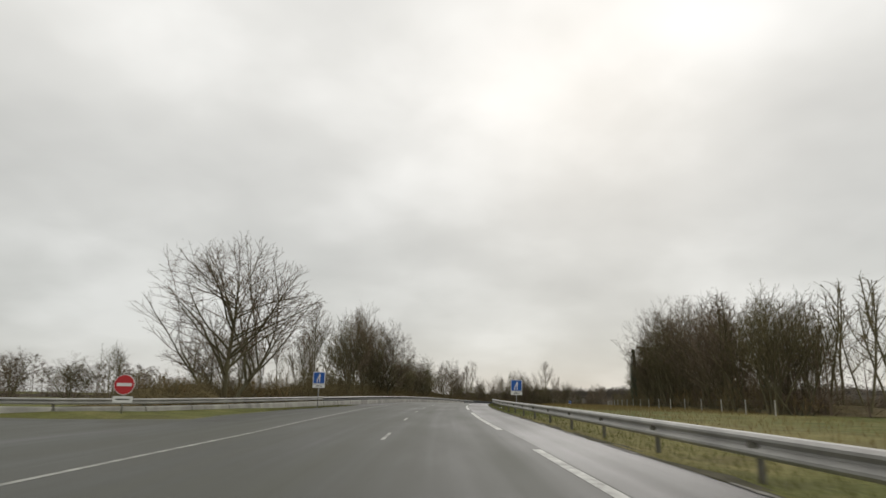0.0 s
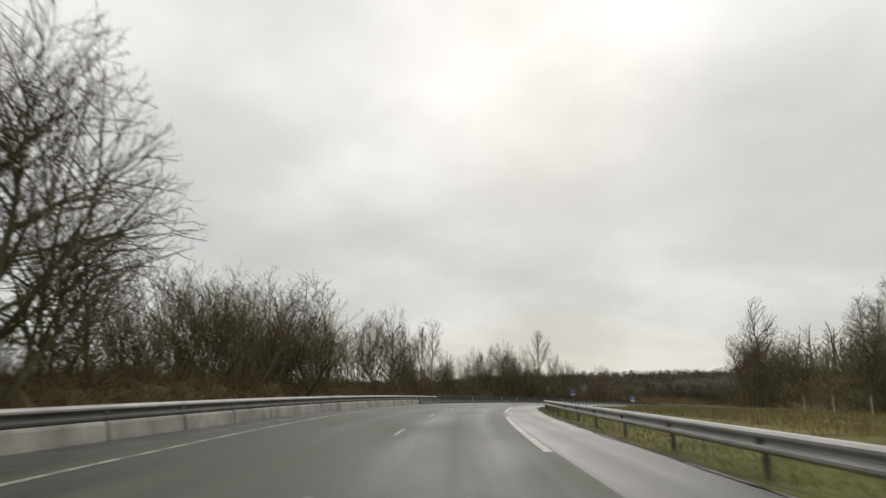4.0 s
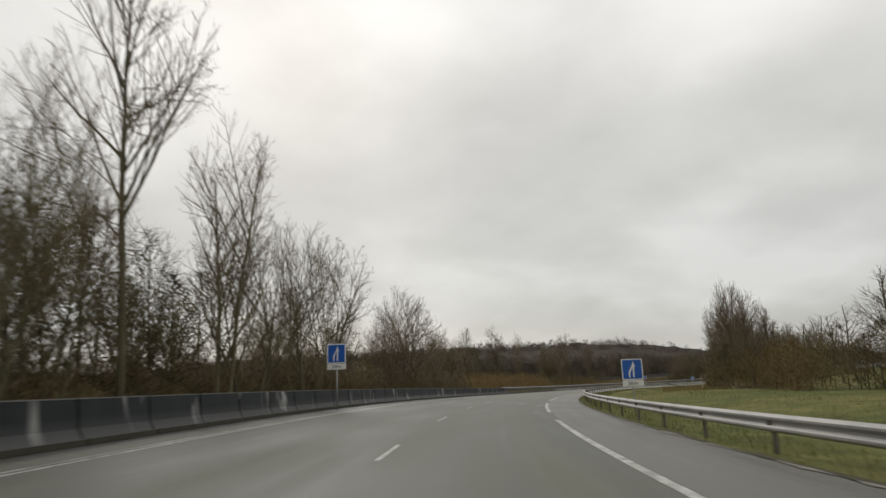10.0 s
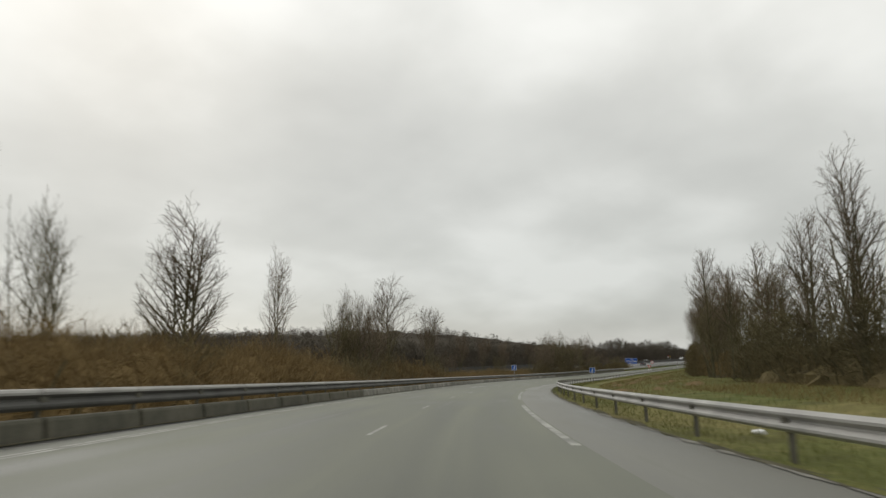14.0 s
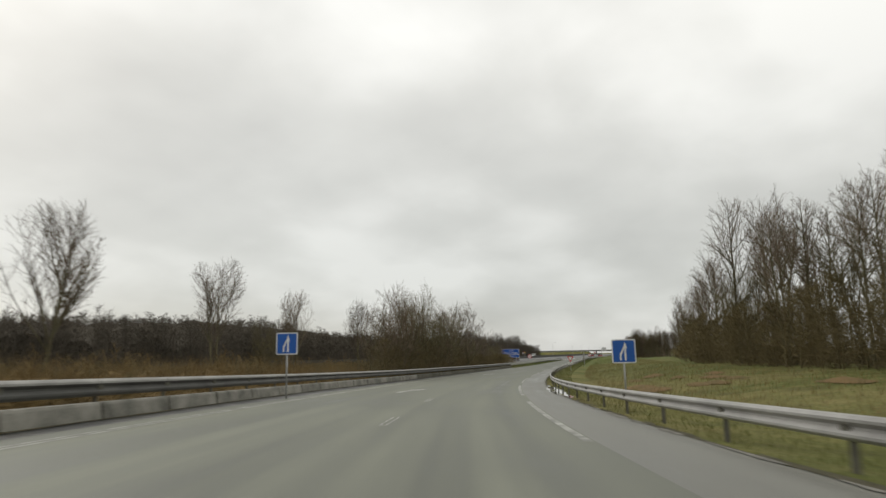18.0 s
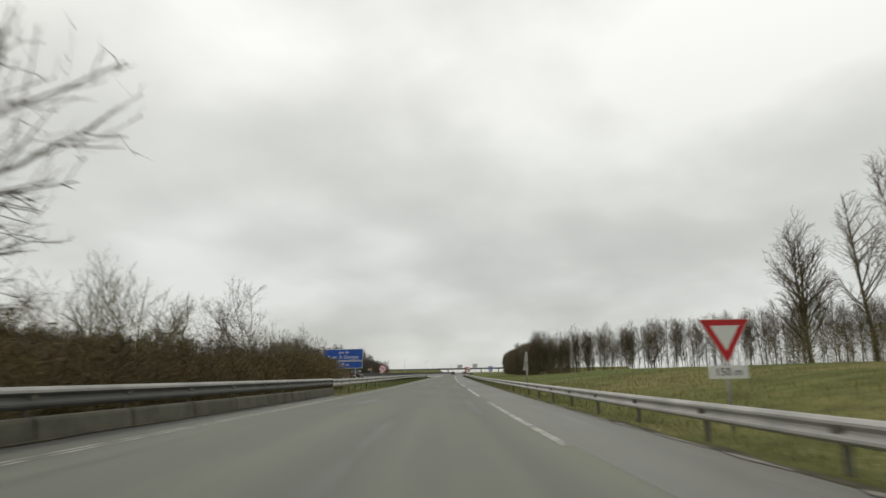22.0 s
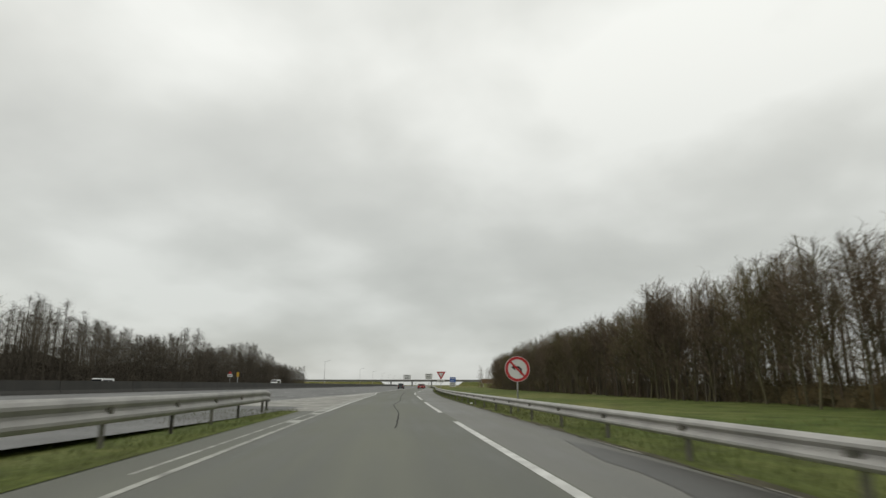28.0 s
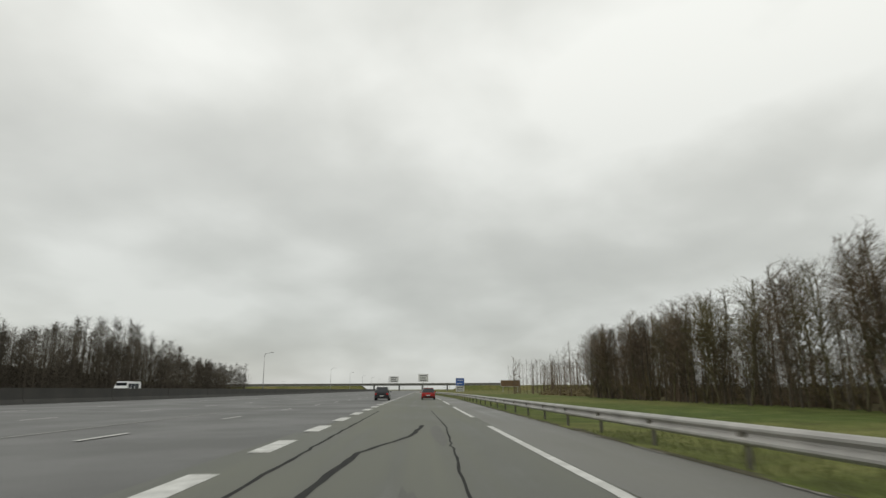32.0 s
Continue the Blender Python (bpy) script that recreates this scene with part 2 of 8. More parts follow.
def grass_material():
    m = bpy.data.materials.new("winter_grass")
    m.use_nodes = True
    nd, ln = m.node_tree.nodes, m.node_tree.links
    b = nd["Principled BSDF"]
    geo = nd.new("ShaderNodeNewGeometry")
    cols = []
    for scale, detail, stops in ((0.045, 4.0, [(0.36, (0.062, 0.076, 0.02)), (0.5, (0.086, 0.088, 0.026)), (0.62, (0.17, 0.138, 0.058))]), (0.55, 6.0, [(0.35, (0.046, 0.047, 0.017)), (0.5, (0.09, 0.1, 0.027)), (0.65, (0.15, 0.136, 0.052))])):
        n = nd.new("ShaderNodeTexNoise")
        n.inputs["Scale"].default_value, n.inputs["Detail"].default_value = scale, detail
        ln.new(geo.outputs["Position"], n.inputs["Vector"])
        cr = nd.new("ShaderNodeValToRGB")
        ramp_of(cr, stops)
        ln.new(n.outputs[0], cr.inputs[0])
        cols.append(cr.outputs[0])
    n = nd.new("ShaderNodeTexNoise")
    n.inputs["Scale"].default_value, n.inputs["Detail"].default_value = 7.0, 4.0
    ln.new(geo.outputs["Position"], n.inputs["Vector"])
    mx = nd.new("ShaderNodeMix")
    mx.data_type = "RGBA"
    mx.inputs[0].default_value = 0.5
    ln.new(cols[0], mx.inputs[6])
    ln.new(cols[1], mx.inputs[7])
    # lusher towards the motorway
    far, lush, green = nd.new("ShaderNodeVectorMath"), nd.new("ShaderNodeMapRange"), nd.new("ShaderNodeMix")
    far.operation, green.data_type, green.blend_type = "DISTANCE", "RGBA", "MULTIPLY"
    ln.new(geo.outputs["Position"], far.inputs[0])
    far.inputs[1].default_value = (522.9, 468.2, 0)
    lush.inputs[1].default_value, lush.inputs[2].default_value, lush.inputs[3].default_value, lush.inputs[4].default_value = 120, 240, 1.0, 0.0
    ln.new(far.outputs["Value"], lush.inputs[0])
    ln.new(lush.outputs[0], green.inputs[0])
    ln.new(mx.outputs[2], green.inputs[6])
    green.inputs[7].default_value = (0.8, 0.95, 0.8, 1)
    hs = nd.new("ShaderNodeHueSaturation")
    mr = nd.new("ShaderNodeMapRange")
    mr.inputs[1].default_value, mr.inputs[2].default_value, mr.inputs[3].default_value, mr.inputs[4].default_value = 0.3, 0.7, 0.85, 1.55
    ln.new(n.outputs[0], mr.inputs[0])
    ln.new(mr.outputs[0], hs.inputs["Value"])
    ln.new(green.outputs[2], hs.inputs["Color"])
    ln.new(hs.outputs[0], b.inputs["Base Color"])
    b.inputs["Roughness"].default_value, b.inputs["Specular IOR Level"].default_value = 0.95, 0.12
    bp = nd.new("ShaderNodeBump")
    bp.inputs["Strength"].default_value, bp.inputs["Distance"].default_value = 0.8, 0.08
    ln.new(n.outputs[0], bp.inputs["Height"])
    ln.new(bp.outputs[0], b.inputs["Normal"])
    return m


M_GRASS = grass_material()
M_BLADES = mat("grass_blades", (0.122, 0.136, 0.037), (0.135, 0.125, 0.045), rough=0.9, scale=5.0, fine=3.0, bump=0, contrast=0.5, spec=0.2)
M_LUSH = mat("lush_grass_blades", (0.088, 0.112, 0.032), (0.095, 0.1, 0.038), rough=0.9, scale=5.0, fine=3.0, bump=0, contrast=0.5, spec=0.2)
M_DRYGRASS = mat("dry_straw_grass", (0.26, 0.2, 0.09), (0.17, 0.13, 0.055), rough=0.95, scale=1.0, fine=8.0, bump=0, contrast=0.5, spec=0.1)
M_SOIL = mat("bare_clay_soil", (0.2, 0.125, 0.06), (0.1, 0.08, 0.035), rough=0.95, scale=1.5, fine=6, bump=0.5, spec=0.1)
# rail steel darkened for grime and for the shade beneath the beam's lit lip
M_RAILDK = mat("shaded_dirty_rail_steel", (0.11, 0.108, 0.098), (0.055, 0.055, 0.05), rough=0.65, scale=1.0, fine=12, metal=0.2, bump=0.08, contrast=0.5)
M_DIRT = mat("dark_verge_dirt", (0.11, 0.1, 0.066), (0.05, 0.048, 0.033), rough=0.95, scale=0.8, fine=14, bump=0.6, spec=0.1)
M_GRIT = mat("pale_edge_grit", (0.26, 0.25, 0.22), (0.13, 0.125, 0.11), rough=0.9, scale=0.4, fine=16, bump=0.5, spec=0.1)
M_STEEL = mat("weathered_galvanised_steel", (0.42, 0.41, 0.385), (0.25, 0.245, 0.23), rough=0.55, scale=1.3, fine=14, metal=0.25, bump=0.08, contrast=0.5)
M_POST = mat("dirty_steel_post", (0.16, 0.15, 0.12), (0.08, 0.08, 0.06), rough=0.7, scale=0.5, fine=10, metal=0.2, bump=0.1)
M_CONC = mat("stained_concrete", (0.44, 0.425, 0.375), (0.19, 0.185, 0.165), rough=0.85, scale=1.2, fine=18, bump=0.3, contrast=0.55, rand=0.15)
M_CONC_MOSS = mat("mossy_brown_concrete", (0.115, 0.108, 0.08), (0.05, 0.05, 0.036), rough=0.95, scale=0.8, fine=14, bump=0.35, contrast=0.6, rand=0.2)
M_CONC_MID = mat("weathered_grey_concrete", (0.3, 0.29, 0.25), (0.11, 0.108, 0.09), rough=0.9, scale=0.9, fine=14, bump=0.3, contrast=0.5, rand=0.2)
M_CONC_DK = mat("dirty_grey_concrete", (0.24, 0.235, 0.22), (0.13, 0.13, 0.12), rough=0.85, scale=1.0, fine=16, bump=0.3, rand=0.1)


def lime_wall(name, base, dark, lime, lo, hi, spray=False):
    """Grimy concrete with pale lime runs down its face."""
    m = mat(name, base, dark, rough=0.6, scale=0.9, fine=10, bump=0.15, contrast=0.5)
    nd, ln = m.node_tree.nodes, m.node_tree.links
    b = nd["Principled BSDF"]
    first = b.inputs["Base Color"].links[0].from_socket
    tc, oi, ad, mp = nd.new("ShaderNodeTexCoord"), nd.new("ShaderNodeObjectInfo"), nd.new("ShaderNodeVectorMath"), nd.new("ShaderNodeMapping")
    ad.operation = "ADD"
    mp.inputs["Scale"].default_value = (1.0, 1.0, 0.22)
    cb, mu = nd.new("ShaderNodeCombineXYZ"), nd.new("ShaderNodeMath")
    mu.operation = "MULTIPLY"
    mu.inputs[1].default_value = 300.0
    ln.new(oi.outputs["Random"], mu.inputs[0])
    ln.new(mu.outputs[0], cb.inputs[0])
    ln.new(tc.outputs["Object"], ad.inputs[0])
    ln.new(cb.outputs[0], ad.inputs[1])
    ln.new(ad.outputs[0], mp.inputs[0])
    n = nd.new("ShaderNodeTexNoise")
    n.inputs["Scale"].default_value, n.inputs["Detail"].default_value, n.inputs["Distortion"].default_value = 1.3, 3.0, 0.5
    ln.new(mp.outputs[0], n.inputs["Vector"])
    mr = nd.new("ShaderNodeMapRange")
    mr.inputs[1].default_value, mr.inputs[2].default_value = lo, hi
    ln.new(n.outputs[0], mr.inputs[0])
    mx = nd.new("ShaderNodeMix")
    mx.data_type = "RGBA"
    ln.new(mr.outputs[0], mx.inputs[0])
    ln.new(first, mx.inputs[6])
    mx.inputs[7].default_value = (*lime, 1)
    last = mx.outputs[2]
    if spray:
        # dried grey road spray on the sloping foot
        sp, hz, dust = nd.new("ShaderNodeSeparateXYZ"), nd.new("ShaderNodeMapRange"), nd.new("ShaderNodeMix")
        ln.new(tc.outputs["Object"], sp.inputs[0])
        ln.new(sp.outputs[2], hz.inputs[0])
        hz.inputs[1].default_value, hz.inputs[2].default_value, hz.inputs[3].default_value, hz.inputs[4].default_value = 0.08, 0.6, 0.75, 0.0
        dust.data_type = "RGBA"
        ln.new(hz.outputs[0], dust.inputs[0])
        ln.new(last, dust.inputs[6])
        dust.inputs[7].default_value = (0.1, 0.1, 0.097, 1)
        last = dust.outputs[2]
    ln.new(last, b.inputs["Base Color"])
    b.inputs["Specular IOR Level"].default_value = 0.2
    return m


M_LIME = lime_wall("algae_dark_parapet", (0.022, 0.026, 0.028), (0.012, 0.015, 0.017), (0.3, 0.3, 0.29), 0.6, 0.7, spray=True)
M_LIME_LOW = lime_wall("grimy_parapet_foot", (0.075, 0.078, 0.077), (0.045, 0.047, 0.047), (0.2, 0.2, 0.19), 0.57, 0.74)
M_MOSS = mat("dark_moss_dirt", (0.03, 0.03, 0.02), (0.05, 0.045, 0.03), rough=0.9, scale=0.6, fine=9, bump=0.4)
M_WALLBLK = mat("black_stained_concrete_wall", (0.05, 0.047, 0.04), (0.03, 0.029, 0.026), rough=0.8, scale=3.0, fine=6, bump=0.2)
M_DRY = mat("bleached_dead_wood", (0.42, 0.38, 0.31), (0.27, 0.24, 0.19), rough=0.9, scale=2.0, fine=12, bump=0.3, spec=0.1)
M_BARK = mat("grey_brown_bark", (0.15, 0.134, 0.08), (0.085, 0.078, 0.049), rough=0.95, scale=1.5, fine=9, bump=0.5, rand=0.25, spec=0.1)
M_TWIG = mat("brown_twigs", (0.18, 0.139, 0.1), (0.1, 0.078, 0.058), rough=0.95, scale=2.5, fine=3, bump=0, rand=0.35, spec=0.1)
M_TWIG_OL = mat("olive_twigs", (0.165, 0.142, 0.078), (0.092, 0.08, 0.046), rough=0.95, scale=2.5, fine=3, bump=0, rand=0.3, spec=0.1)
M_THICK = mat("thicket_twigs", (0.15, 0.121, 0.062), (0.08, 0.066, 0.037), rough=0.95, scale=2.5, fine=3, bump=0, rand=0.4, spec=0.1)
M_RUST = mat("russet_twigs", (0.215, 0.153, 0.072), (0.115, 0.085, 0.043), rough=0.95, scale=2.0, fine=3, bump=0, rand=0.3, spec=0.1)
M_IVY = mat("dark_ivy_leaves", (0.05, 0.065, 0.025), (0.022, 0.03, 0.014), rough=0.6, scale=1.0, fine=6, bump=0, rand=0.3, spec=0.3)
M_FAR = mat("far_wood_twigs", (0.125, 0.108, 0.088), (0.073, 0.064, 0.053), rough=1.0, scale=14, fine=0.6, bump=0, spec=0.05)
M_WHITE = mat("white_sign_film", (0.75, 0.75, 0.73), (0.6, 0.6, 0.58), rough=0.4, scale=0.6, fine=6, bump=0, contrast=0.8)
M_BLUE = mat("blue_sign_film", (0.012, 0.10, 0.42), (0.01, 0.08, 0.33), rough=0.4, scale=0.6, fine=5, bump=0)
M_NAVY = mat("dark_blue_sign_film", (0.01, 0.085, 0.4), (0.01, 0.065, 0.33), rough=0.4, scale=0.8, fine=4, bump=0)
M_RED = mat("red_sign_film", (0.55, 0.025, 0.03), (0.42, 0.02, 0.025), rough=0.4, scale=0.6, fine=5, bump=0)
M_BLACK = mat("black_film", (0.02, 0.02, 0.022), rough=0.5, scale=0.5, bump=0)
M_YELLOW = mat("yellow_sign_film", (0.6, 0.36, 0.03), (0.5, 0.3, 0.02), rough=0.5, scale=0.6, fine=5, bump=0)
M_ALU = mat("dull_aluminium", (0.42, 0.42, 0.41), (0.3, 0.3, 0.29), rough=0.5, scale=0.7, fine=10, metal=0.6, bump=0.05)
M_CARRED = mat("red_car_paint", (0.5, 0.03, 0.025), (0.42, 0.025, 0.02), rough=0.25, scale=2, fine=4, bump=0)
M_CARBLK = mat("dark_car_paint", (0.02, 0.022, 0.025), (0.03, 0.03, 0.032), rough=0.25, scale=2, fine=4, bump=0)
M_CARWHT = mat("white_van_paint", (0.75, 0.75, 0.75), (0.65, 0.65, 0.64), rough=0.3, scale=2, fine=4, bump=0)
M_CARGRY = mat("silver_car_paint", (0.35, 0.36, 0.37), (0.3, 0.3, 0.31), rough=0.3, scale=2, fine=4, bump=0)
M_GLASS = mat("tinted_car_glass", (0.03, 0.035, 0.04), rough=0.08, scale=2, bump=0)
M_TYRE = mat("black_rubber", (0.025, 0.025, 0.025), rough=0.85, scale=1, bump=0.1)
M_LAMP = mat("red_tail_lamp", (0.5, 0.02, 0.02), rough=0.2, scale=1, bump=0)
M_BROWNSIGN = mat("brown_board", (0.2, 0.12, 0.06), rough=0.6, scale=1, bump=0)
M_MUDDY = mat("muddy_water", (0.035, 0.033, 0.027), (0.022, 0.022, 0.018), rough=0.38, scale=1.0, fine=5, bump=0.02, spec=0.22)
M_WATER = mat("puddle_water", (0.03, 0.03, 0.028), rough=0.03, scale=2, bump=0, spec=0.7)

# ---- the plan: one centreline by station ----
ST0, STEP = -40.0, 30.0
HEAD = [-1.24, -0.79, 0.05, 1.54, 3.55, 6.82, 11.74, 17.38, 22.95, 28.86, 34.76, 39.66, 43.72, 47.93, 52.5, 56.86, 60.8, 64.78, 68.67, 71.46, 72.78, 73.21, 73.37, 73.41, 73.34, 73.49, 74.08, 74.9, 75.9, 76.9, 77.3]
LEVEL = [8.46, 8.87, 9.26, 9.48, 9.63, 9.64, 9.35, 8.79, 8.13, 7.42, 6.63, 5.71, 4.76, 3.84, 2.96, 2.12, 1.27, 0.52, 0.05, -0.13, -0.19, -0.23, -0.25, -0.22, -0.18, -0.15, -0.11, -0.07, -0.02, 0.0, 0.0]
BANK = [1.16, 1.16, 1.25, 1.1, 0.49, -0.03, -0.53, -1.07, -1.66, -2.19, -2.53, -2.21, -1.21, -0.45, -0.22, -0.59, -1.23, -1.47, -1.47, -1.13, -0.6, -0.28, -0.12, -0.07, 0.03, 0.14, 0.07, 0.0, 0.0, 0.0, 0.0]
S_ALL = np.arange(-140.0, 1800.0, 1.0)
KN = ST0 + STEP * np.arange(len(HEAD))


def smooth_knots(s, k, v):
    """Knots joined by a curve softened over 20 m."""
    return sum(np.interp(s + d, k, v) for d in (-10, -5, 0, 5, 10)) / 5


HD = np.radians(np.interp(S_ALL, KN, HEAD))
DX, DY = np.sin(HD), np.cos(HD)
i0 = int(np.argmin(abs(S_ALL - ST0)))
CX = np.concatenate([[0], np.cumsum((DX[1:] + DX[:-1]) / 2)])
CY = np.concatenate([[0], np.cumsum((DY[1:] + DY[:-1]) / 2)])
CX, CY = CX - CX[i0] + 0.61, CY - CY[i0] - 40.0
CZ = smooth_knots(S_ALL, KN, LEVEL)
CB = np.radians(smooth_knots(S_ALL, KN, BANK))


def line(s):
    """Centreline at station s: x, y, z, heading, bank."""
    return (float(np.interp(s, S_ALL, CX)), float(np.interp(s, S_ALL, CY)), float(np.interp(s, S_ALL, CZ)), float(np.interp(s, S_ALL, HD)), float(np.interp(s, S_ALL, CB)))


def at(s, off, h=0.0):
    """The place off metres right of the centreline at station s, h above the road's plane."""
    x, y, z, a, b = line(s)
    return Vector((x + math.cos(a) * off, y - math.sin(a) * off, z + h + math.sin(b) * max(-14, min(14, off))))


def heading(s):
    return line(s)[3]


def knots(*pairs):
    k, v = zip(*pairs)
    return lambda s: float(np.interp(s, k, v))


RIGHT_LINE = knots((0, 2.5), (17, 2.28), (31, 2.0), (63, 1.8), (143, 2.56), (214, 2.75), (264, 2.7), (315, 2.28), (391, 2.25), (466, 2.85), (597, 2.3), (625, 2.05), (650, 2.0), (704, 2.3), (760, 2.15), (789, 1.85), (804, 1.95), (817, 2.45), (840, 2.5), (900, 2.5), (1070, -2.6))
CENTRE_LINE = knots((0, -1.45), (20, -1.45), (56, -1.9), (149, -1.3), (217, -1.65), (269, -1.93), (319, -2.3), (395, -2.06), (471, -1.84))
LEFT_LINE = knots((0, -6.4), (21, -5.9), (58, -6.7), (90, -6.0), (145, -6.4), (215, -6.9), (265, -7.2), (314, -7.8), (390, -7.7), (465, -8.0), (520, -7.2), (594, -5.0), (677, -3.6), (704, -3.4), (760, -3.2), (779, -3.2), (789, -3.75), (799, -4.2), (806, -4.1), (816, -3.6), (1000, -3.6))
RIGHT_EDGE = knots((0, 4.4), (52, 3.9), (143, 4.85), (215, 5.7), (262, 5.4), (312, 4.75), (387, 4.7), (463, 5.1), (594, 4.9), (704, 4.85), (760, 4.6), (817, 4.95), (900, 4.9), (1070, 0.4))
RAIL_TOP = knots((0, 0.68), (57, 0.68), (150, 0.74), (290, 0.82), (466, 0.78), (625, 0.7), (708, 0.71), (900, 0.72))


def RIGHT_RAIL(s):
    return RIGHT_EDGE(s) + 0.6


LEFT_WALL = knots((33, -16), (62, -12.0), (75, -10.3), (110, -8.5), (146, -7.8), (184, -8.4), (217, -8.7), (270, -9.3), (316, -9.7), (390, -9.1), (415, -9.6), (470, -10.5), (520, -9.4), (571, -7.6), (645, -7.7), (715, -5.9), (729, -6.2))
GORE_EDGE = knots((560, -34), (728, -12.3), (740, -10.8), (753, -9.2), (766, -7.9), (776, -6.4), (783, -5.8), (793, -4.95), (800, -4.35), (830, -3.7))
MW_O = at(860, 0)
MW_A = math.radians(77.3)


def mw_rise(u):
    """The motorway lies higher than the slip road before the nose."""
    return float(np.interp(u, [-210, -135], [0.75, 0.0]))


def mw(u, w, h=0.0):
    """A place on the motorway: u along it, w to its right of the slip road's end."""
    z = (float(np.interp(860 + u, S_ALL, CZ)) if u > -255 else -0.2) + mw_rise(u)
    return Vector((MW_O.x + math.sin(MW_A) * u + math.cos(MW_A) * w, MW_O.y + math.cos(MW_A) * u - math.sin(MW_A) * w, h + z))


# ---- building helpers ----
def mesh(name, verts, faces, material, smooth=False):
    me = bpy.data.meshes.new(name)
    me.from_pydata([tuple(v) for v in verts], [], faces)
    if isinstance(material, (list, tuple)):
        for m in material:
            me.materials.append(m)
    else:
        me.materials.append(material)
    if smooth:
        me.polygons.foreach_set("use_smooth", [True] * len(me.polygons))
    me.update()
    return me


def fast_mesh(name, verts, tris, materials, index=None):
    """A mesh of triangles from arrays."""
    me = bpy.data.meshes.new(name)
    verts, tris = np.asarray(verts, np.float32), np.asarray(tris, np.int32)
    n = len(tris)
    me.vertices.add(len(verts))
    me.vertices.foreach_set("co", verts.ravel())
    me.loops.add(3 * n)
    me.loops.foreach_set("vertex_index", tris.ravel())
    me.polygons.add(n)
    me.polygons.foreach_set("loop_start", np.arange(0, 3 * n, 3, dtype=np.int32))
    for m in materials:
        me.materials.append(m)
    if index is not None:
        me.polygons.foreach_set("material_index", np.asarray(index, np.int32))
    me.update(calc_edges=True)
    return me


def thing(name, label, category, group="", m=None, kind=""):
    ob = new(name)
    ob.empty_display_size = 0.3
    if m is not None:
        ob.matrix_world = m
    return tagged(ob, label, category, group, kind)


def part(name, data, parent, label="", m=None):
    ob = new(name, data)
    ob.parent = parent
    if m is not None:
        ob.matrix_basis = m
    return tagged(ob, label) if label else ob


def bm_mesh(name, bm, material, smooth=False):
    me = bpy.data.meshes.new(name)
    bm.to_mesh(me)
    bm.free()
    me.materials.append(material)
    if smooth:
        me.polygons.foreach_set("use_smooth", [True] * len(me.polygons))
    return me


def box(bm, x0, x1, y0, y1, z0, z1, bevel=0.0):
    r = bmesh.ops.create_cube(bm, size=1.0)
    vs = r["verts"]
    bmesh.ops.scale(bm, vec=(x1 - x0, y1 - y0, z1 - z0), verts=vs)
    bmesh.ops.translate(bm, vec=((x0 + x1) / 2, (y0 + y1) / 2, (z0 + z1) / 2), verts=vs)
    if bevel:
        es = list({e for v in vs for e in v.link_edges})
        bmesh.ops.bevel(bm, geom=es, offset=bevel, segments=2, affect="EDGES")


def box_mesh(name, x0, x1, y0, y1, z0, z1, material, bevel=0.0):
    bm = bmesh.new()
    box(bm, x0, x1, y0, y1, z0, z1, bevel)
    return bm_mesh(name, bm, material)


def cyl(bm, r0, r1, p0, p1, n=12):
    d = Vector(p1) - Vector(p0)
    q = d.to_track_quat("Z", "Y").to_matrix().to_4x4()
    bmesh.ops.create_cone(bm, cap_ends=True, segments=n, radius1=r0, radius2=r1, depth=d.length, matrix=Matrix.Translation((Vector(p0) + Vector(p1)) / 2) @ q)


def prism(name, outline, y0, y1, material):
    """An upright plate: an outline of (x, z) from y0 to y1."""
    n = len(outline)
    vs = [(x, y0, z) for x, z in outline] + [(x, y1, z) for x, z in outline]
    fs = [tuple(range(n)), tuple(range(2 * n - 1, n - 1, -1))] + [(i, i + n, (i + 1) % n + n, (i + 1) % n) for i in range(n)]
    me = mesh(name, vs, fs, material)
    bm = bmesh.new()
    bm.from_mesh(me)
    bmesh.ops.recalc_face_normals(bm, faces=bm.faces)
    bm.to_mesh(me)
    bm.free()
    return me


def strip(name, s0, s1, left, right, h, material, step=2.0, cols=1):
    """A sheet along the road between two offsets (functions of the station)."""
    ss = np.arange(s0, s1 + step * 0.5, step)
    vs, fs = [], []
    for s in ss:
        a, b = left(s), right(s)
        for c in range(cols + 1):
            f = c / cols
            vs.append(at(s, a + (b - a) * f, h))
    w = cols + 1
    for i in range(len(ss) - 1):
        for c in range(cols):
            k = i * w + c
            fs.append((k, k + 1, k + 1 + w, k + w))
    me = mesh(name, vs, fs, material)
    uv = me.uv_layers.new(name="plan")
    flat = [(left(s) + (right(s) - left(s)) * c / cols, s) for s in ss for c in range(cols + 1)]
    idx = np.empty(len(me.loops), np.int32)
    me.loops.foreach_get("vertex_index", idx)
    uv.data.foreach_set("uv", np.array(flat, np.float32)[idx].ravel())
    return me


def const(v):
    return lambda s: v


def place(s, off, h=0.0, turn=0.0):
    """An upright pose whose local +y looks along the road."""
    return Matrix.Translation(at(s, off, h)) @ Matrix.Rotation(-heading(s) + radians(turn), 4, "Z")


def along(p, q):
    """A pose at p whose local +x runs to q, upright."""
    x = (q - p).normalized()
    y = Vector((0, 0, 1)).cross(x).normalized()
    z = x.cross(y)
    m = Matrix((x, y, z)).transposed().to_4x4()
    m.translation = p
    return m

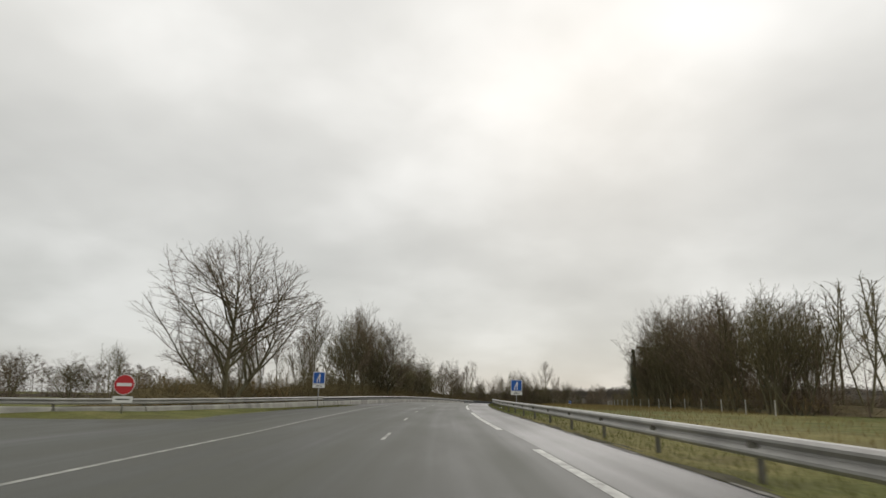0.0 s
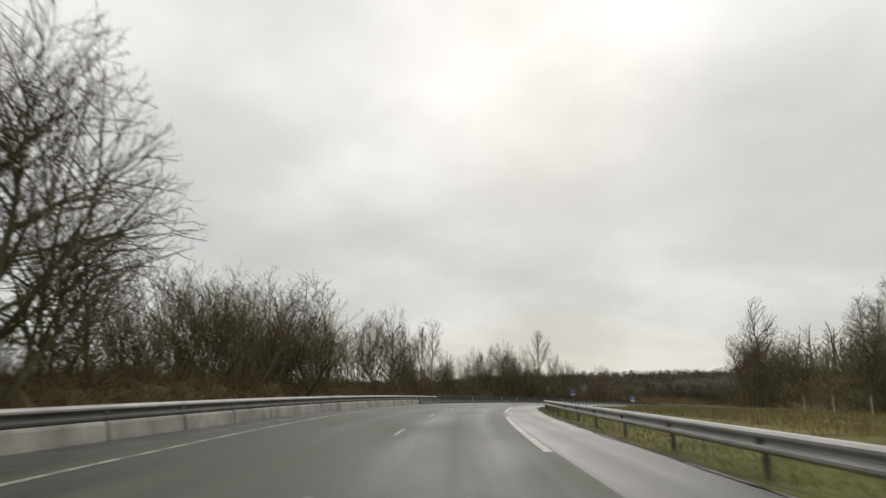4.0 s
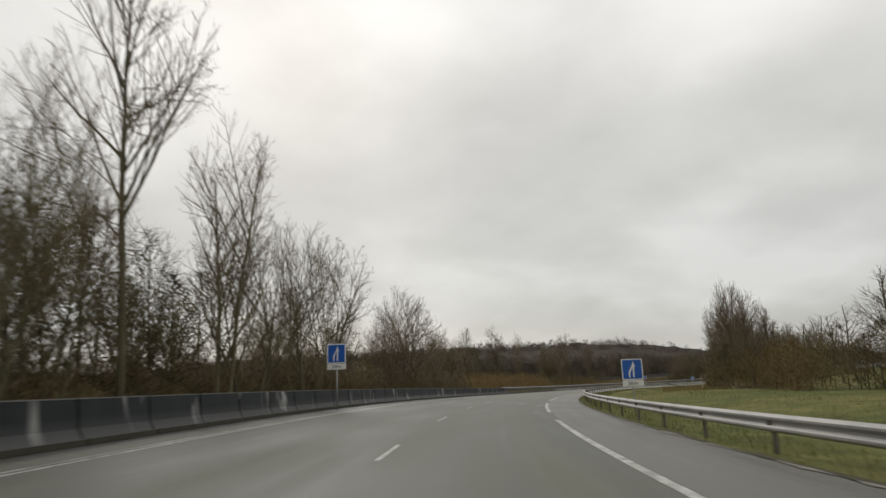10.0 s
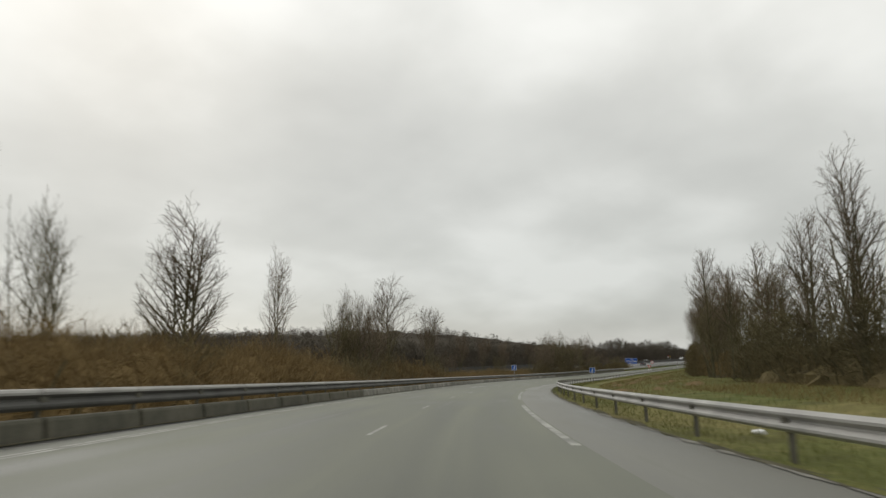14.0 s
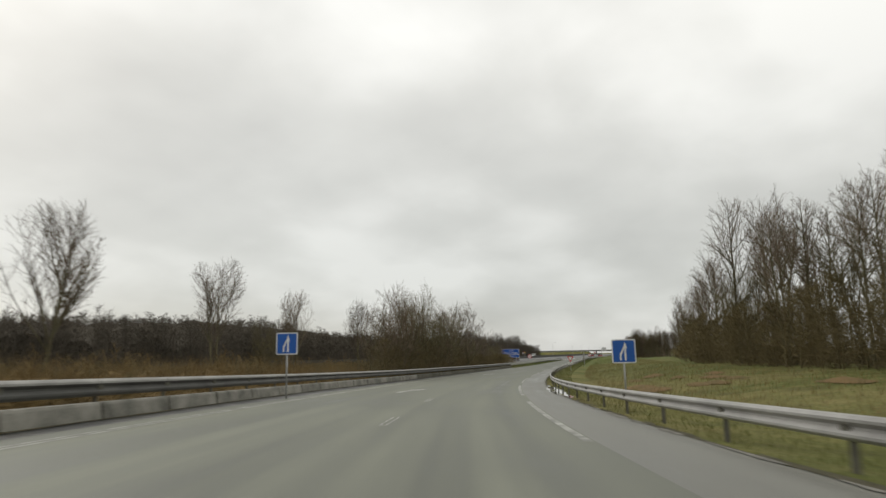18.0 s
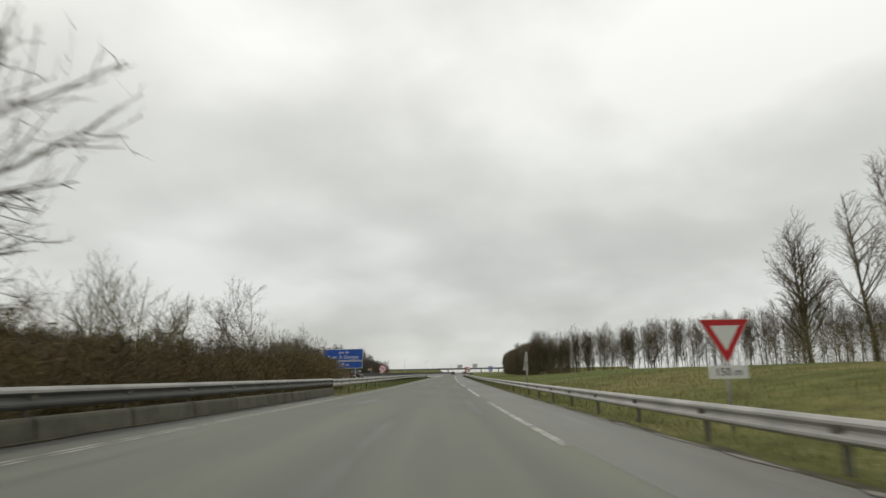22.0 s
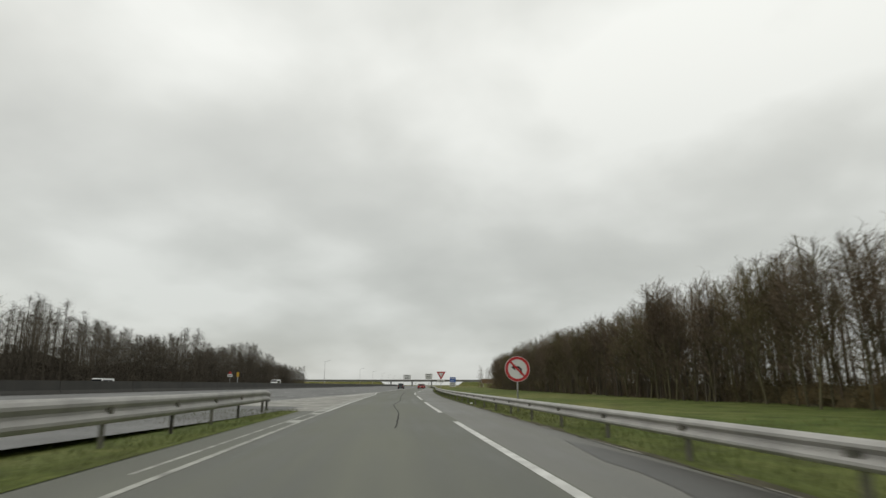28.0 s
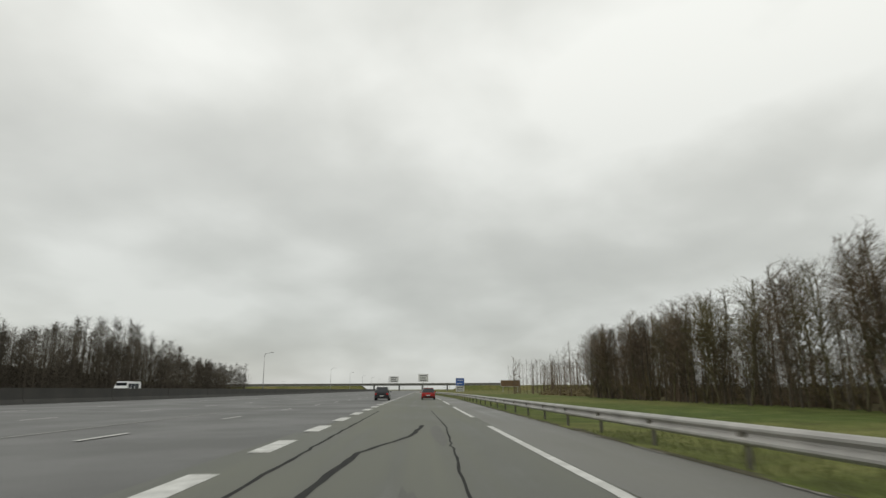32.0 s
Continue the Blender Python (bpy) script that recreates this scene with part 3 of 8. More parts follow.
# ---- the ground: one sheet to the horizon ----
SAMP = [(CX[i], CY[i], CZ[i]) for i in range(0, len(S_ALL), 8)] + [tuple(mw(u, w)) for u in range(-900, 900, 20) for w in (-12, -36)]
SAMP = np.array(SAMP)


def bank_right(s, off):
    """The low grass bank on the inside of the bend."""
    top = np.interp(s, [300, 380, 470, 540, 640, 690, 730], [0.0, 0.6, 1.0, 1.6, 1.4, 0.4, 0.0])
    f = np.clip((off - 8.0) / 22.0, 0, 1)
    return top * f * f * (3 - 2 * f)


def ground_level(px, py):
    """Ground heights for arrays of x and y."""
    px, py = np.atleast_1d(np.asarray(px, float)), np.atleast_1d(np.asarray(py, float))
    out = np.empty(len(px))
    for a in range(0, len(px), 4000):
        x, y = px[a:a + 4000], py[a:a + 4000]
        d2 = (x[:, None] - SAMP[None, :, 0]) ** 2 + (y[:, None] - SAMP[None, :, 1]) ** 2
        w = 1.0 / (d2 + 16.0) ** 2
        z = (w * SAMP[None, :, 2]).sum(1) / w.sum(1)
        j = ((x[:, None] - CX[None, ::4]) ** 2 + (y[:, None] - CY[None, ::4]) ** 2)
        k = j.argmin(1) * 4
        off = (x - CX[k]) * np.cos(HD[k]) - (y - CY[k]) * np.sin(HD[k])
        s = S_ALL[k]
        mwd = (x - MW_O.x) * math.cos(MW_A) - (y - MW_O.y) * math.sin(MW_A)
        near = np.clip((16.0 - abs(off)) / 6.0, 0, 1)
        z = z * (1 - near) + near * (CZ[k] + np.sin(CB[k]) * np.clip(off, -14, 14) - 0.12)
        z = z + bank_right(s, off)
        hd, ha = np.hypot(x - 60, y - 230), np.degrees(np.arctan2(x - 60, y - 230))
        hill = np.interp(ha, [-20, 8, 25, 42, 58, 68], [0, 10, 18, 20, 12, 0]) * np.clip((hd - 380) / 300, 0, 1)
        z = z + hill * np.clip((-150 - mwd) / 120, 0, 1)
        z = z - 0.35 * np.clip((11.0 - abs(off)) / 4.0, 0, 1)
        mouth = (s < 30.5) & (off < -9) & (off > -50)
        z = np.where(mouth, np.minimum(z, CZ[k] + np.sin(CB[k]) * np.clip(off, -14, 14) - 0.35), z)
        u = (x - MW_O.x) * math.sin(MW_A) + (y - MW_O.y) * math.cos(MW_A)
        lane = (mwd > -72) & (mwd < 1.0) & (off < -11.0) & (u > -760) & (u < 900)
        lvl = np.where(u > -255, np.interp(860 + u, S_ALL, CZ), -0.2) + np.interp(u, [-210, -135], [0.75, 0.0])
        z = np.where(lane, np.minimum(z, lvl - 0.4), z)
        z = z - 0.3 * ((mwd > -60) & (mwd < 0) & (s > 600) & ~lane)
        out[a:a + 4000] = z
    return out


def gz(x, y):
    return float(ground_level([x], [y])[0])


def axis(lo, hi, fine_lo, fine_hi, cell, coarse):
    a = list(np.arange(fine_lo, fine_hi + 0.1, cell))
    v, g = fine_hi, cell
    while v < hi:
        g = min(g * 1.5, coarse)
        v += g
        a.append(v)
    v, g = fine_lo, cell
    while v > lo:
        g = min(g * 1.5, coarse)
        v -= g
        a.insert(0, v)
    return np.array(a)


gx, gy = axis(-2500, 4000, -70, 760, 4.0, 400), axis(-2000, 3500, -60, 640, 4.0, 400)
XX, YY = np.meshgrid(gx, gy)
ZZ = ground_level(XX.ravel(), YY.ravel())
rough_z = np.array([noise.noise((x * 0.11, y * 0.11, 0)) for x, y in zip(XX.ravel(), YY.ravel())]) * 0.10
nx = len(gx)
gfaces = [(r * nx + c, r * nx + c + 1, (r + 1) * nx + c + 1, (r + 1) * nx + c) for r in range(len(gy) - 1) for c in range(nx - 1)]
ground = new("ground", mesh("ground", np.stack([XX.ravel(), YY.ravel(), ZZ + rough_z], 1), gfaces, M_GRASS, smooth=True))
tagged(ground, "wide green and straw-coloured winter grass field", "grass", kind="structure")

# ---- carriageway, shoulder, verges ----
S_END = 1500.0
SIDE = knots((28.6, -46), (29.6, -30), (31, -19.5), (33.5, -16.6), (36, -15.4), (44, -13.8), (53, -12.6), (62, -11.7))


def road_left(s):
    if s < 64:
        return SIDE(s)
    return LEFT_LINE(s) - (float(np.interp(s, [600, 680], [0.9, 1.5])) if s < 735 else 0.0)


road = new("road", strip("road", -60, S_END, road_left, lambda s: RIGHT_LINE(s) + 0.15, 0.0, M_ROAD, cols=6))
tagged(road, "damp grey asphalt slip road, curving to the right", "road", kind="structure")
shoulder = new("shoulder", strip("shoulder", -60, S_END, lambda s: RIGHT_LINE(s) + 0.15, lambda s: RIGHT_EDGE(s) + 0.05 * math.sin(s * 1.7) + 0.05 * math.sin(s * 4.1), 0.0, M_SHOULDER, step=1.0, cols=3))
tagged(shoulder, "damp asphalt hard shoulder beside the edge line", "shoulder", kind="structure")


def verge_strip(name, s0, s1, inner, rows, step=2.0):
    ss = np.arange(s0, s1 + 0.1, step)
    vs, fs = [], []
    for s in ss:
        for d, h in rows:
            jig = 0.04 * math.sin(s * 2.3 + d * 5) if d else 0.0
            vs.append(at(s, inner(s) + d + jig * 0.5, h + (0.03 * math.sin(s * 0.9 + d * 3) if d else 0.0)))
    w = len(rows)
    fs = [(i * w + c, i * w + c + 1, (i + 1) * w + c + 1, (i + 1) * w + c) for i in range(len(ss) - 1) for c in range(w - 1)]
    return mesh(name, vs, fs, M_GRASS, smooth=True)


verge_r = new("verge", verge_strip("verge", -60, S_END, lambda s: RIGHT_EDGE(s) - 0.1, [(0, -0.03), (0.25, 0.0), (0.8, -0.04), (1.6, -0.1), (3.0, -0.12), (5.0, -0.10), (8.0, -0.2), (9.0, -0.9)]))
tagged(verge_r, "grass verge beneath the guard rail", "grass", kind="structure")


# bare dirt between the asphalt and the grass, and the crumbled pale edge
dirt = new("soil_strip", strip("soil_strip", -8, 900, lambda s: RIGHT_EDGE(s) - 0.02, lambda s: RIGHT_EDGE(s) + 0.24 + 0.22 * noise.noise((s * 0.35, 0, 3)) + 0.14 * noise.noise((s * 1.3, 0, 5)), 0.008, M_DIRT, step=0.8, cols=1))
tagged(dirt, "strip of dark bare soil along the asphalt edge", "soil", kind="structure")
dirt = new("soil_strip", strip("soil_strip", 334, 578, lambda s: LEFT_WALL(s) + 0.15, lambda s: LEFT_WALL(s) + 0.42 + 0.14 * noise.noise((s * 0.3, 0, 7)) + 0.08 * noise.noise((s * 1.3, 0, 5)), 0.01, M_DIRT, step=0.8, cols=1))
tagged(dirt, "strip of dark dirt at the foot of the kerb blocks", "soil", kind="structure")
grit = thing("asphalt_edge", "crumbled pale grit along the asphalt edge", "road edge", kind="structure")
r_g = random.Random(12)
s = -4.0
while s < 840:
    ln = r_g.uniform(0.8, 3.6)
    vs, ss = [], np.linspace(s, s + ln, 6)
    for q in ss:
        w = 0.03 + (0.3 if 140 < q < 560 else 0.13) * abs(noise.noise((q * 1.1, 3, 9))) * math.sin(math.pi * min(1, max(0, (q - s) / ln))) ** 0.5
        vs += [at(q, RIGHT_EDGE(q) - w - 0.02, 0.014), at(q, RIGHT_EDGE(q) + w * 0.5, 0.014)]
    part("grit", mesh("grit", vs, [(2 * i, 2 * i + 1, 2 * i + 3, 2 * i + 2) for i in range(5)], M_GRIT), grit)
    s += ln + r_g.uniform(0.3, 5.0 if s < 140 or s > 560 else 1.6)


def left_pave(s):
    return LEFT_LINE(s) - (float(np.interp(s, [600, 680], [0.9, 1.5])) if s < 735 else 0.0)


apron = new("pavement", strip("apron", 62, 600, lambda s: LEFT_WALL(s) + (0.0 if s > 62 else 2.5), lambda s: left_pave(s) + 0.1, -0.012, M_MARGIN, cols=2))
tagged(apron, "dirty asphalt margin along the barrier foot", "road margin", kind="structure")
verge_l = new("verge", strip("verge", 575, 729, lambda s: max(LEFT_WALL(s) - 12.0, GORE_EDGE(s)), lambda s: left_pave(s) + 0.1, 0.012, M_GRASS, cols=4))
tagged(verge_l, "grass strip between slip road and motorway", "grass", kind="structure")
VERGE_IN = [-46, -44, -18, -15.6, -14.0, -12.9, -12.0]
VERGE_OUT = [-45.5, -42.5, -16.6, -14.9, -13.2, -12.1, -11.4]
VERGE_S = [27.5, 29.5, 34, 44, 53, 62, 66]
verge_l2 = new("verge", strip("verge", 28, 66, lambda s: float(np.interp(s, VERGE_S, VERGE_IN)), lambda s: float(np.interp(s, VERGE_S, VERGE_OUT)), 0.012, M_GRASS, cols=3))
tagged(verge_l2, "worn grass strip in front of the barrier", "grass", kind="structure")

mv = [mw(u, w, 0.0) for u in np.arange(-700, 900.1, 20) for w in (-43.2, -30, -15, -2.0)]
mf = [(i * 4 + c, i * 4 + c + 1, i * 4 + c + 5, i * 4 + c + 4) for i in range(80) for c in range(3)]
motorway = new("road", mesh("motorway", [v + Vector((0, 0, -0.02)) for v in mv], mf, M_ROAD2))
tagged(motorway, "wide dark asphalt motorway carriageway", "road", kind="structure")
mv = [mw(u, w, -0.03) for u in np.arange(-700, 900.1, 20) for w in (-71.0, -43.3)]
motorway2 = new("road", mesh("motorway", mv, [(2 * i, 2 * i + 1, 2 * i + 3, 2 * i + 2) for i in range(80)], M_ROAD2))
tagged(motorway2, "far carriageway of the motorway behind its wall", "road", kind="structure")


def gore_left(s):
    return min(GORE_EDGE(s), LEFT_LINE(s) - 0.02)


gore = new("pavement", strip("gore", 728, 830, lambda s: gore_left(s) - 0.3, lambda s: LEFT_LINE(s) + 0.2, -0.008, M_ROAD, cols=2))
tagged(gore, "asphalt nose between slip road and motorway", "road", kind="structure")

# ---- road markings ----
PAINT_Z = 0.005


def dash(name, s0, s1, off, width, parent, material=M_PAINT, h=PAINT_Z):
    n = max(1, int((s1 - s0) / 2))
    ss = np.linspace(s0, s1, n + 1)
    vs = []
    for s in ss:
        vs += [at(s, off(s) - width / 2, h), at(s, off(s) + width / 2, h)]
    me = mesh(name, vs, [(2 * i, 2 * i + 1, 2 * i + 3, 2 * i + 2) for i in range(n)], material)
    return part(name, me, parent)


def worn_dash(s0, s1, off, width, parent):
    """A dash whose paint is left at its rim alone."""
    vs, fs = [], []
    for a, b, c, d in ((s0, s1, -0.5, -0.28), (s0, s1, 0.28, 0.5), (s0, s0 + 0.12, -0.27, 0.27)):
        k = len(vs)
        vs += [at(a, off(a) + c * width, PAINT_Z), at(a, off(a) + d * width, PAINT_Z), at(b, off(b) + d * width, PAINT_Z), at(b, off(b) + c * width, PAINT_Z)]
        fs.append((k, k + 1, k + 2, k + 3))
    part("dash", mesh("dash", vs, fs, M_PAINT), parent)


marks_r = thing("edge_line", "worn white broken edge line beside the shoulder", "road marking", kind="structure")
starts = np.interp(np.arange(-11, 46), [-11, -9, -7, 0, 2, 5, 8, 13, 18, 20, 22, 46], [-20, 22.5, 77, 264, 315.3, 391.5, 466.2, 596.7, 726.7, 778, 840, 1460])
for a, b in zip(starts[:-1], starts[1:]):
    dash("dash", a, b - 7.5, RIGHT_LINE, 0.2, marks_r, M_PAINT_OLD if 300 < a < 560 else M_PAINT_NEW if a > 640 else M_PAINT)
marks_c = thing("lane_line", "thin worn white broken lane line", "road marking", kind="structure")
for s in [18.0, 30.0, 42.5] + list(np.interp(np.arange(37), [0, 7, 12, 16, 19, 20, 26, 32, 36], [55.0, 148, 216, 267.5, 304, 317.5, 394, 470, 521])):
    if s > 460:
        break
    if s > 380:
        worn_dash(s, s + 3.0, CENTRE_LINE, 0.2, marks_c)
    else:
        dash("dash", s, s + 3.0, CENTRE_LINE, 0.11, marks_c, M_PAINT_OLD)
marks_l = thing("edge_line", "worn white continuous edge line along the barrier", "road marking", kind="structure")
for s in np.arange(-20, 728, 22.0):
    if s > 590:
        dash("dash", s, s + 22.0, LEFT_LINE, 0.14, marks_l, M_PAINT_OLD)
        continue
    if s < 160:
        dash("dash", s, s + 22.0, LEFT_LINE, 0.16, marks_l, M_PAINT_OLD)
        continue
    dash("dash", s, s + 22.0, lambda s: LEFT_LINE(s) - 0.12, 0.1, marks_l, M_PAINT_OLD)
    dash("dash", s, s + 22.0, lambda s: LEFT_LINE(s) + 0.1, 0.1, marks_l, M_PAINT if s < 330 else M_PAINT_OLD)
for s in np.arange(706, 728, 11.0):
    dash("dash", s, s + 11.0, lambda s: LEFT_LINE(s) - 0.5, 0.1, marks_l, M_PAINT_OLD)
for s in np.arange(728, 800, 12.0):
    dash("dash", s, s + 12.0, lambda s: LEFT_LINE(s) - 0.4, 0.42, marks_l, M_PAINT_OLD)
    dash("dash", s, s + 12.0, LEFT_LINE, 0.18, marks_l, M_PAINT_NEW)
    dash("dash", s, s + 12.0, gore_left, 0.3, marks_l)
marks_m = thing("lane_line", "broad white broken line of the merging lane", "road marking", kind="structure")
for s in np.arange(802.3, 1300, 7.0):
    dash("dash", s, s + 3.4, LEFT_LINE, 0.5, marks_m, M_PAINT_NEW)


def mw_dash(u0, u1, w, width, parent, material=M_PAINT):
    vs = [mw(u0, w - width / 2, 0.006), mw(u0, w + width / 2, 0.006), mw(u1, w + width / 2, 0.006), mw(u1, w - width / 2, 0.006)]
    part("dash", mesh("dash", vs, [(0, 1, 2, 3)], material), parent)


marks_w = thing("lane_line", "white broken lane lines of the motorway", "road marking", kind="structure")
for u in np.arange(-280, 420, 13.0):
    for w in (-9.3, -18.7, -28.0):
        mw_dash(u, u + 3.2, w, 0.2, marks_w, M_PAINT_NEW)
for u in np.arange(-300, 500, 50):
    mw_dash(u, u + 50, -41.0, 0.3, marks_w)
    mw_dash(u, u + 50, -12.2, 0.12, marks_w, M_PAINT_OLD)

chev = thing("chevron_marking", "worn white painted chevrons on the road nose", "road marking", kind="structure")
for s in (733.5, 739.5, 745.2, 751.0, 756.5, 762.0, 768.0):
    a, b = gore_left(s) + 0.35, LEFT_LINE(s) - 0.3
    m = a + (b - a) * 0.2
    vs = [at(s - 0.9, m - 0.55, 0.006), at(s - 0.7, m + 0.5, 0.006), at(s + 0.9, m + 0.55, 0.006), at(s + 0.8, m - 0.5, 0.006)]
    part("patch", mesh("patch", vs, [(0, 1, 2, 3)], M_PAINT), chev)
    vs, n = [], 7
    for i in range(n):
        o = m + 0.7 + (b - m - 0.7) * i / (n - 1)
        q = s - 1.6 + 1.9 * i / (n - 1) + 0.12 * noise.noise((s, o * 1.3, 0))
        vs += [at(q - 0.24, o, 0.006), at(q + 0.2 + 0.1 * noise.noise((s, o * 2.0, 5)), o, 0.006)]
    part("stripe", mesh("stripe", vs, [(2 * i, 2 * i + 2, 2 * i + 3, 2 * i + 1) for i in range(n - 1)], M_PAINT), chev)
for s in (719.0, 725.2):
    vs = [at(s, LEFT_LINE(s) - 0.42, 0.007), at(s + 0.15, LEFT_LINE(s) + 0.0, 0.007), at(s + 1.5, LEFT_LINE(s) + 0.0, 0.007), at(s + 1.35, LEFT_LINE(s) - 0.42, 0.007)]
    part("patch", mesh("patch", vs, [(0, 1, 2, 3)], M_PAINT), chev)
for f0, f1, s0, s1, material in ((0.04, 0.5, 768, 799, M_PAINT), (0.6, 0.82, 771, 797, M_PAINT_OLD)):
    vs, ss = [], np.linspace(s0, s1, 12)
    for i, s in enumerate(ss):
        a, b = gore_left(s) + 0.2, LEFT_LINE(s) - 0.15
        w = 1.0 + 0.12 * noise.noise((s * 0.8, f0, 0))
        q = s + (1.8 if i == 0 else 0.0)
        vs += [at(q, a + (b - a) * f0, 0.004), at(s, a + (b - a) * f1 * w, 0.004)]
    part("stripe", mesh("stripe", vs, [(2 * i, 2 * i + 1, 2 * i + 3, 2 * i + 2) for i in range(11)], material), chev)
pale = new("pavement", strip("pale_nose", 729, 800, lambda s: gore_left(s) + 0.15, lambda s: LEFT_LINE(s) - 0.15, 0.001, M_PALE, cols=2))
tagged(pale, "pale dusty asphalt inside the painted nose", "road", kind="structure")


def arrow(s, off):
    """A long merge arrow that bends towards the right-hand lane."""
    t = thing("road_arrow", "white painted merge arrow on the asphalt", "road marking", "merge arrows", kind="structure")
    pts = [(0, 0, 0.19), (1.6, 0.06, 0.17), (3.0, 0.17, 0.14), (4.2, 0.33, 0.1)]
    vs = []
    for y, x, w in pts:
        vs += [at(s + y, off + x - w, 0.005), at(s + y, off + x + w, 0.005)]
    part("shaft", mesh("shaft", vs, [(2 * i, 2 * i + 1, 2 * i + 3, 2 * i + 2) for i in range(3)], M_PAINT), t)
    part("head", mesh("head", [at(s + 4.6, off, 0.009), at(s + 3.8, off + 0.72, 0.009), at(s + 6.4, off + 0.98, 0.009)], [(0, 1, 2)], M_PAINT), t)


for s, off in ((404.1, -4.96), (467.5, -4.75), (521.5, -4.6)):
    arrow(s, off)

# tar seams and cracks
seams = thing("tar_seams", "dark tar repair seams on the asphalt", "road crack", kind="structure")


def seam(s0, s1, f, width, parent=seams):
    ss = np.arange(s0, s1, 0.7)
    vs = []
    for i, s in enumerate(ss):
        o = f(s) + 0.05 * noise.noise((s * 1.3, 0.3, 0.7)) + 0.04 * noise.noise((s * 4.0, 2.3, 0.7))
        w = width * (0.6 + 0.7 * abs(noise.noise((s * 0.9, 7.1, 0))))
        vs += [at(s, o - w / 2, 0.003), at(s, o + w / 2, 0.003)]
    part("seam", mesh("seam", vs, [(2 * i, 2 * i + 1, 2 * i + 3, 2 * i + 2) for i in range(len(ss) - 1)], M_TAR), parent)


seam(716, 800, knots((716, 0.1), (727, 0.25), (738, -0.1), (748, 0.3), (800, 0.2)), 0.07)
seam(812, 850, knots((812, 0.35), (832, 0.9), (850, 0.7)), 0.07)
seam(800, 850, lambda s: LEFT_LINE(s) + 1.0, 0.12)
seam(816, 834, knots((816, -1.7), (823, -1.4), (828, -0.3), (834, 0.1)), 0.2)
# darker repair patches
for s, o, ln, w in ((791, 0.6, 2.6, 0.4), (798, 0.0, 7.0, 0.3), (815, -0.3, 6.0, 0.35), (829, 0.5, 9.0, 0.4)):
    n, vs = 14, []
    for i in range(n):
        a = 2 * math.pi * i / n
        f = 1 + 0.4 * noise.noise((s, math.cos(a) * 1.4, math.sin(a) * 1.4))
        vs.append(at(s + ln / 2 * f * math.cos(a), o + w / 2 * f * math.sin(a), 0.0025))
    part("repair_patch", mesh("repair_patch", vs, [tuple(range(n))], M_REPAIR), seams)

# puddles along the shoulder's edge
for s0, s1, o0, o1 in ((463, 486, 4.7, 5.9), (680, 711, 3.3, 5.0)):
    vs, fs = [], []
    ss = np.linspace(s0, s1, 24)
    for s in ss:
        f = math.sin(math.pi * (s - s0) / (s1 - s0)) ** 0.6
        c = (o0 + o1) / 2 + 0.2 * noise.noise((s * 0.3, 1, 1))
        w = (o1 - o0) / 2 * f * (0.8 + 0.3 * noise.noise((s * 0.5, 4, 1)))
        vs += [at(s, c - w, 0.006), at(s, c + w, 0.012)]
    p = new("puddle", mesh("puddle", vs, [(2 * i, 2 * i + 1, 2 * i + 3, 2 * i + 2) for i in range(23)], M_WATER if s0 < 600 else M_MUDDY))
    tagged(p, "still rain puddle along the road edge", "puddle", kind="structure")

# ---- guard rails ----
W_OUT = [(0.0, 0.0), (0.035, 0.012), (0.08, 0.05), (0.08, 0.085), (0.03, 0.125), (0.005, 0.14), (0.005, 0.17), (0.03, 0.185), (0.08, 0.225), (0.08, 0.26), (0.035, 0.298), (0.0, 0.31)]


def beam_mesh(length, material, low=None):
    """A W-profile beam along +x that faces -y, its top at z = 0, with thickness."""
    prof = [(-y, z - 0.31) for y, z in W_OUT]
    back = [(y + 0.012, z) for y, z in reversed(prof)]
    loop = prof + back
    n = len(loop)
    vs = [(x, y, z) for x in (0.0, length) for y, z in loop]
    fs = [(i, (i + 1) % n, (i + 1) % n + n, i + n) for i in range(n)]
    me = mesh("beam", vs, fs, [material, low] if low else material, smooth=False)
    # low colours in dirt and shade; only the sky-lit upper lip stays pale
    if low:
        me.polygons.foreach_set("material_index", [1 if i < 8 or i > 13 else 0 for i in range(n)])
    return me


BEAM4 = beam_mesh(4.06, M_STEEL)
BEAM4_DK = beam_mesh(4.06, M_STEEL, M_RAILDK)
bmp = bmesh.new()
box(bmp, -0.05, 0.05, -0.03, 0.03, -1.2, -0.1)
box(bmp, -0.05, -0.035, -0.05, 0.05, -1.2, -0.1)
POST = bm_mesh("post", bmp, M_POST)
bmp = bmesh.new()
box(bmp, -0.09, 0.09, -0.07, 0.0, -0.27, -0.04, 0.01)
box(bmp, -0.03, 0.03, -0.11, -0.07, -0.175, -0.135, 0.005)
SPACER = bm_mesh("spacer", bmp, M_POST)
PLATE = box_mesh("bolt_plate", -0.11, 0.11, -0.045, 0.0, -0.235, -0.075, M_POST, 0.012)


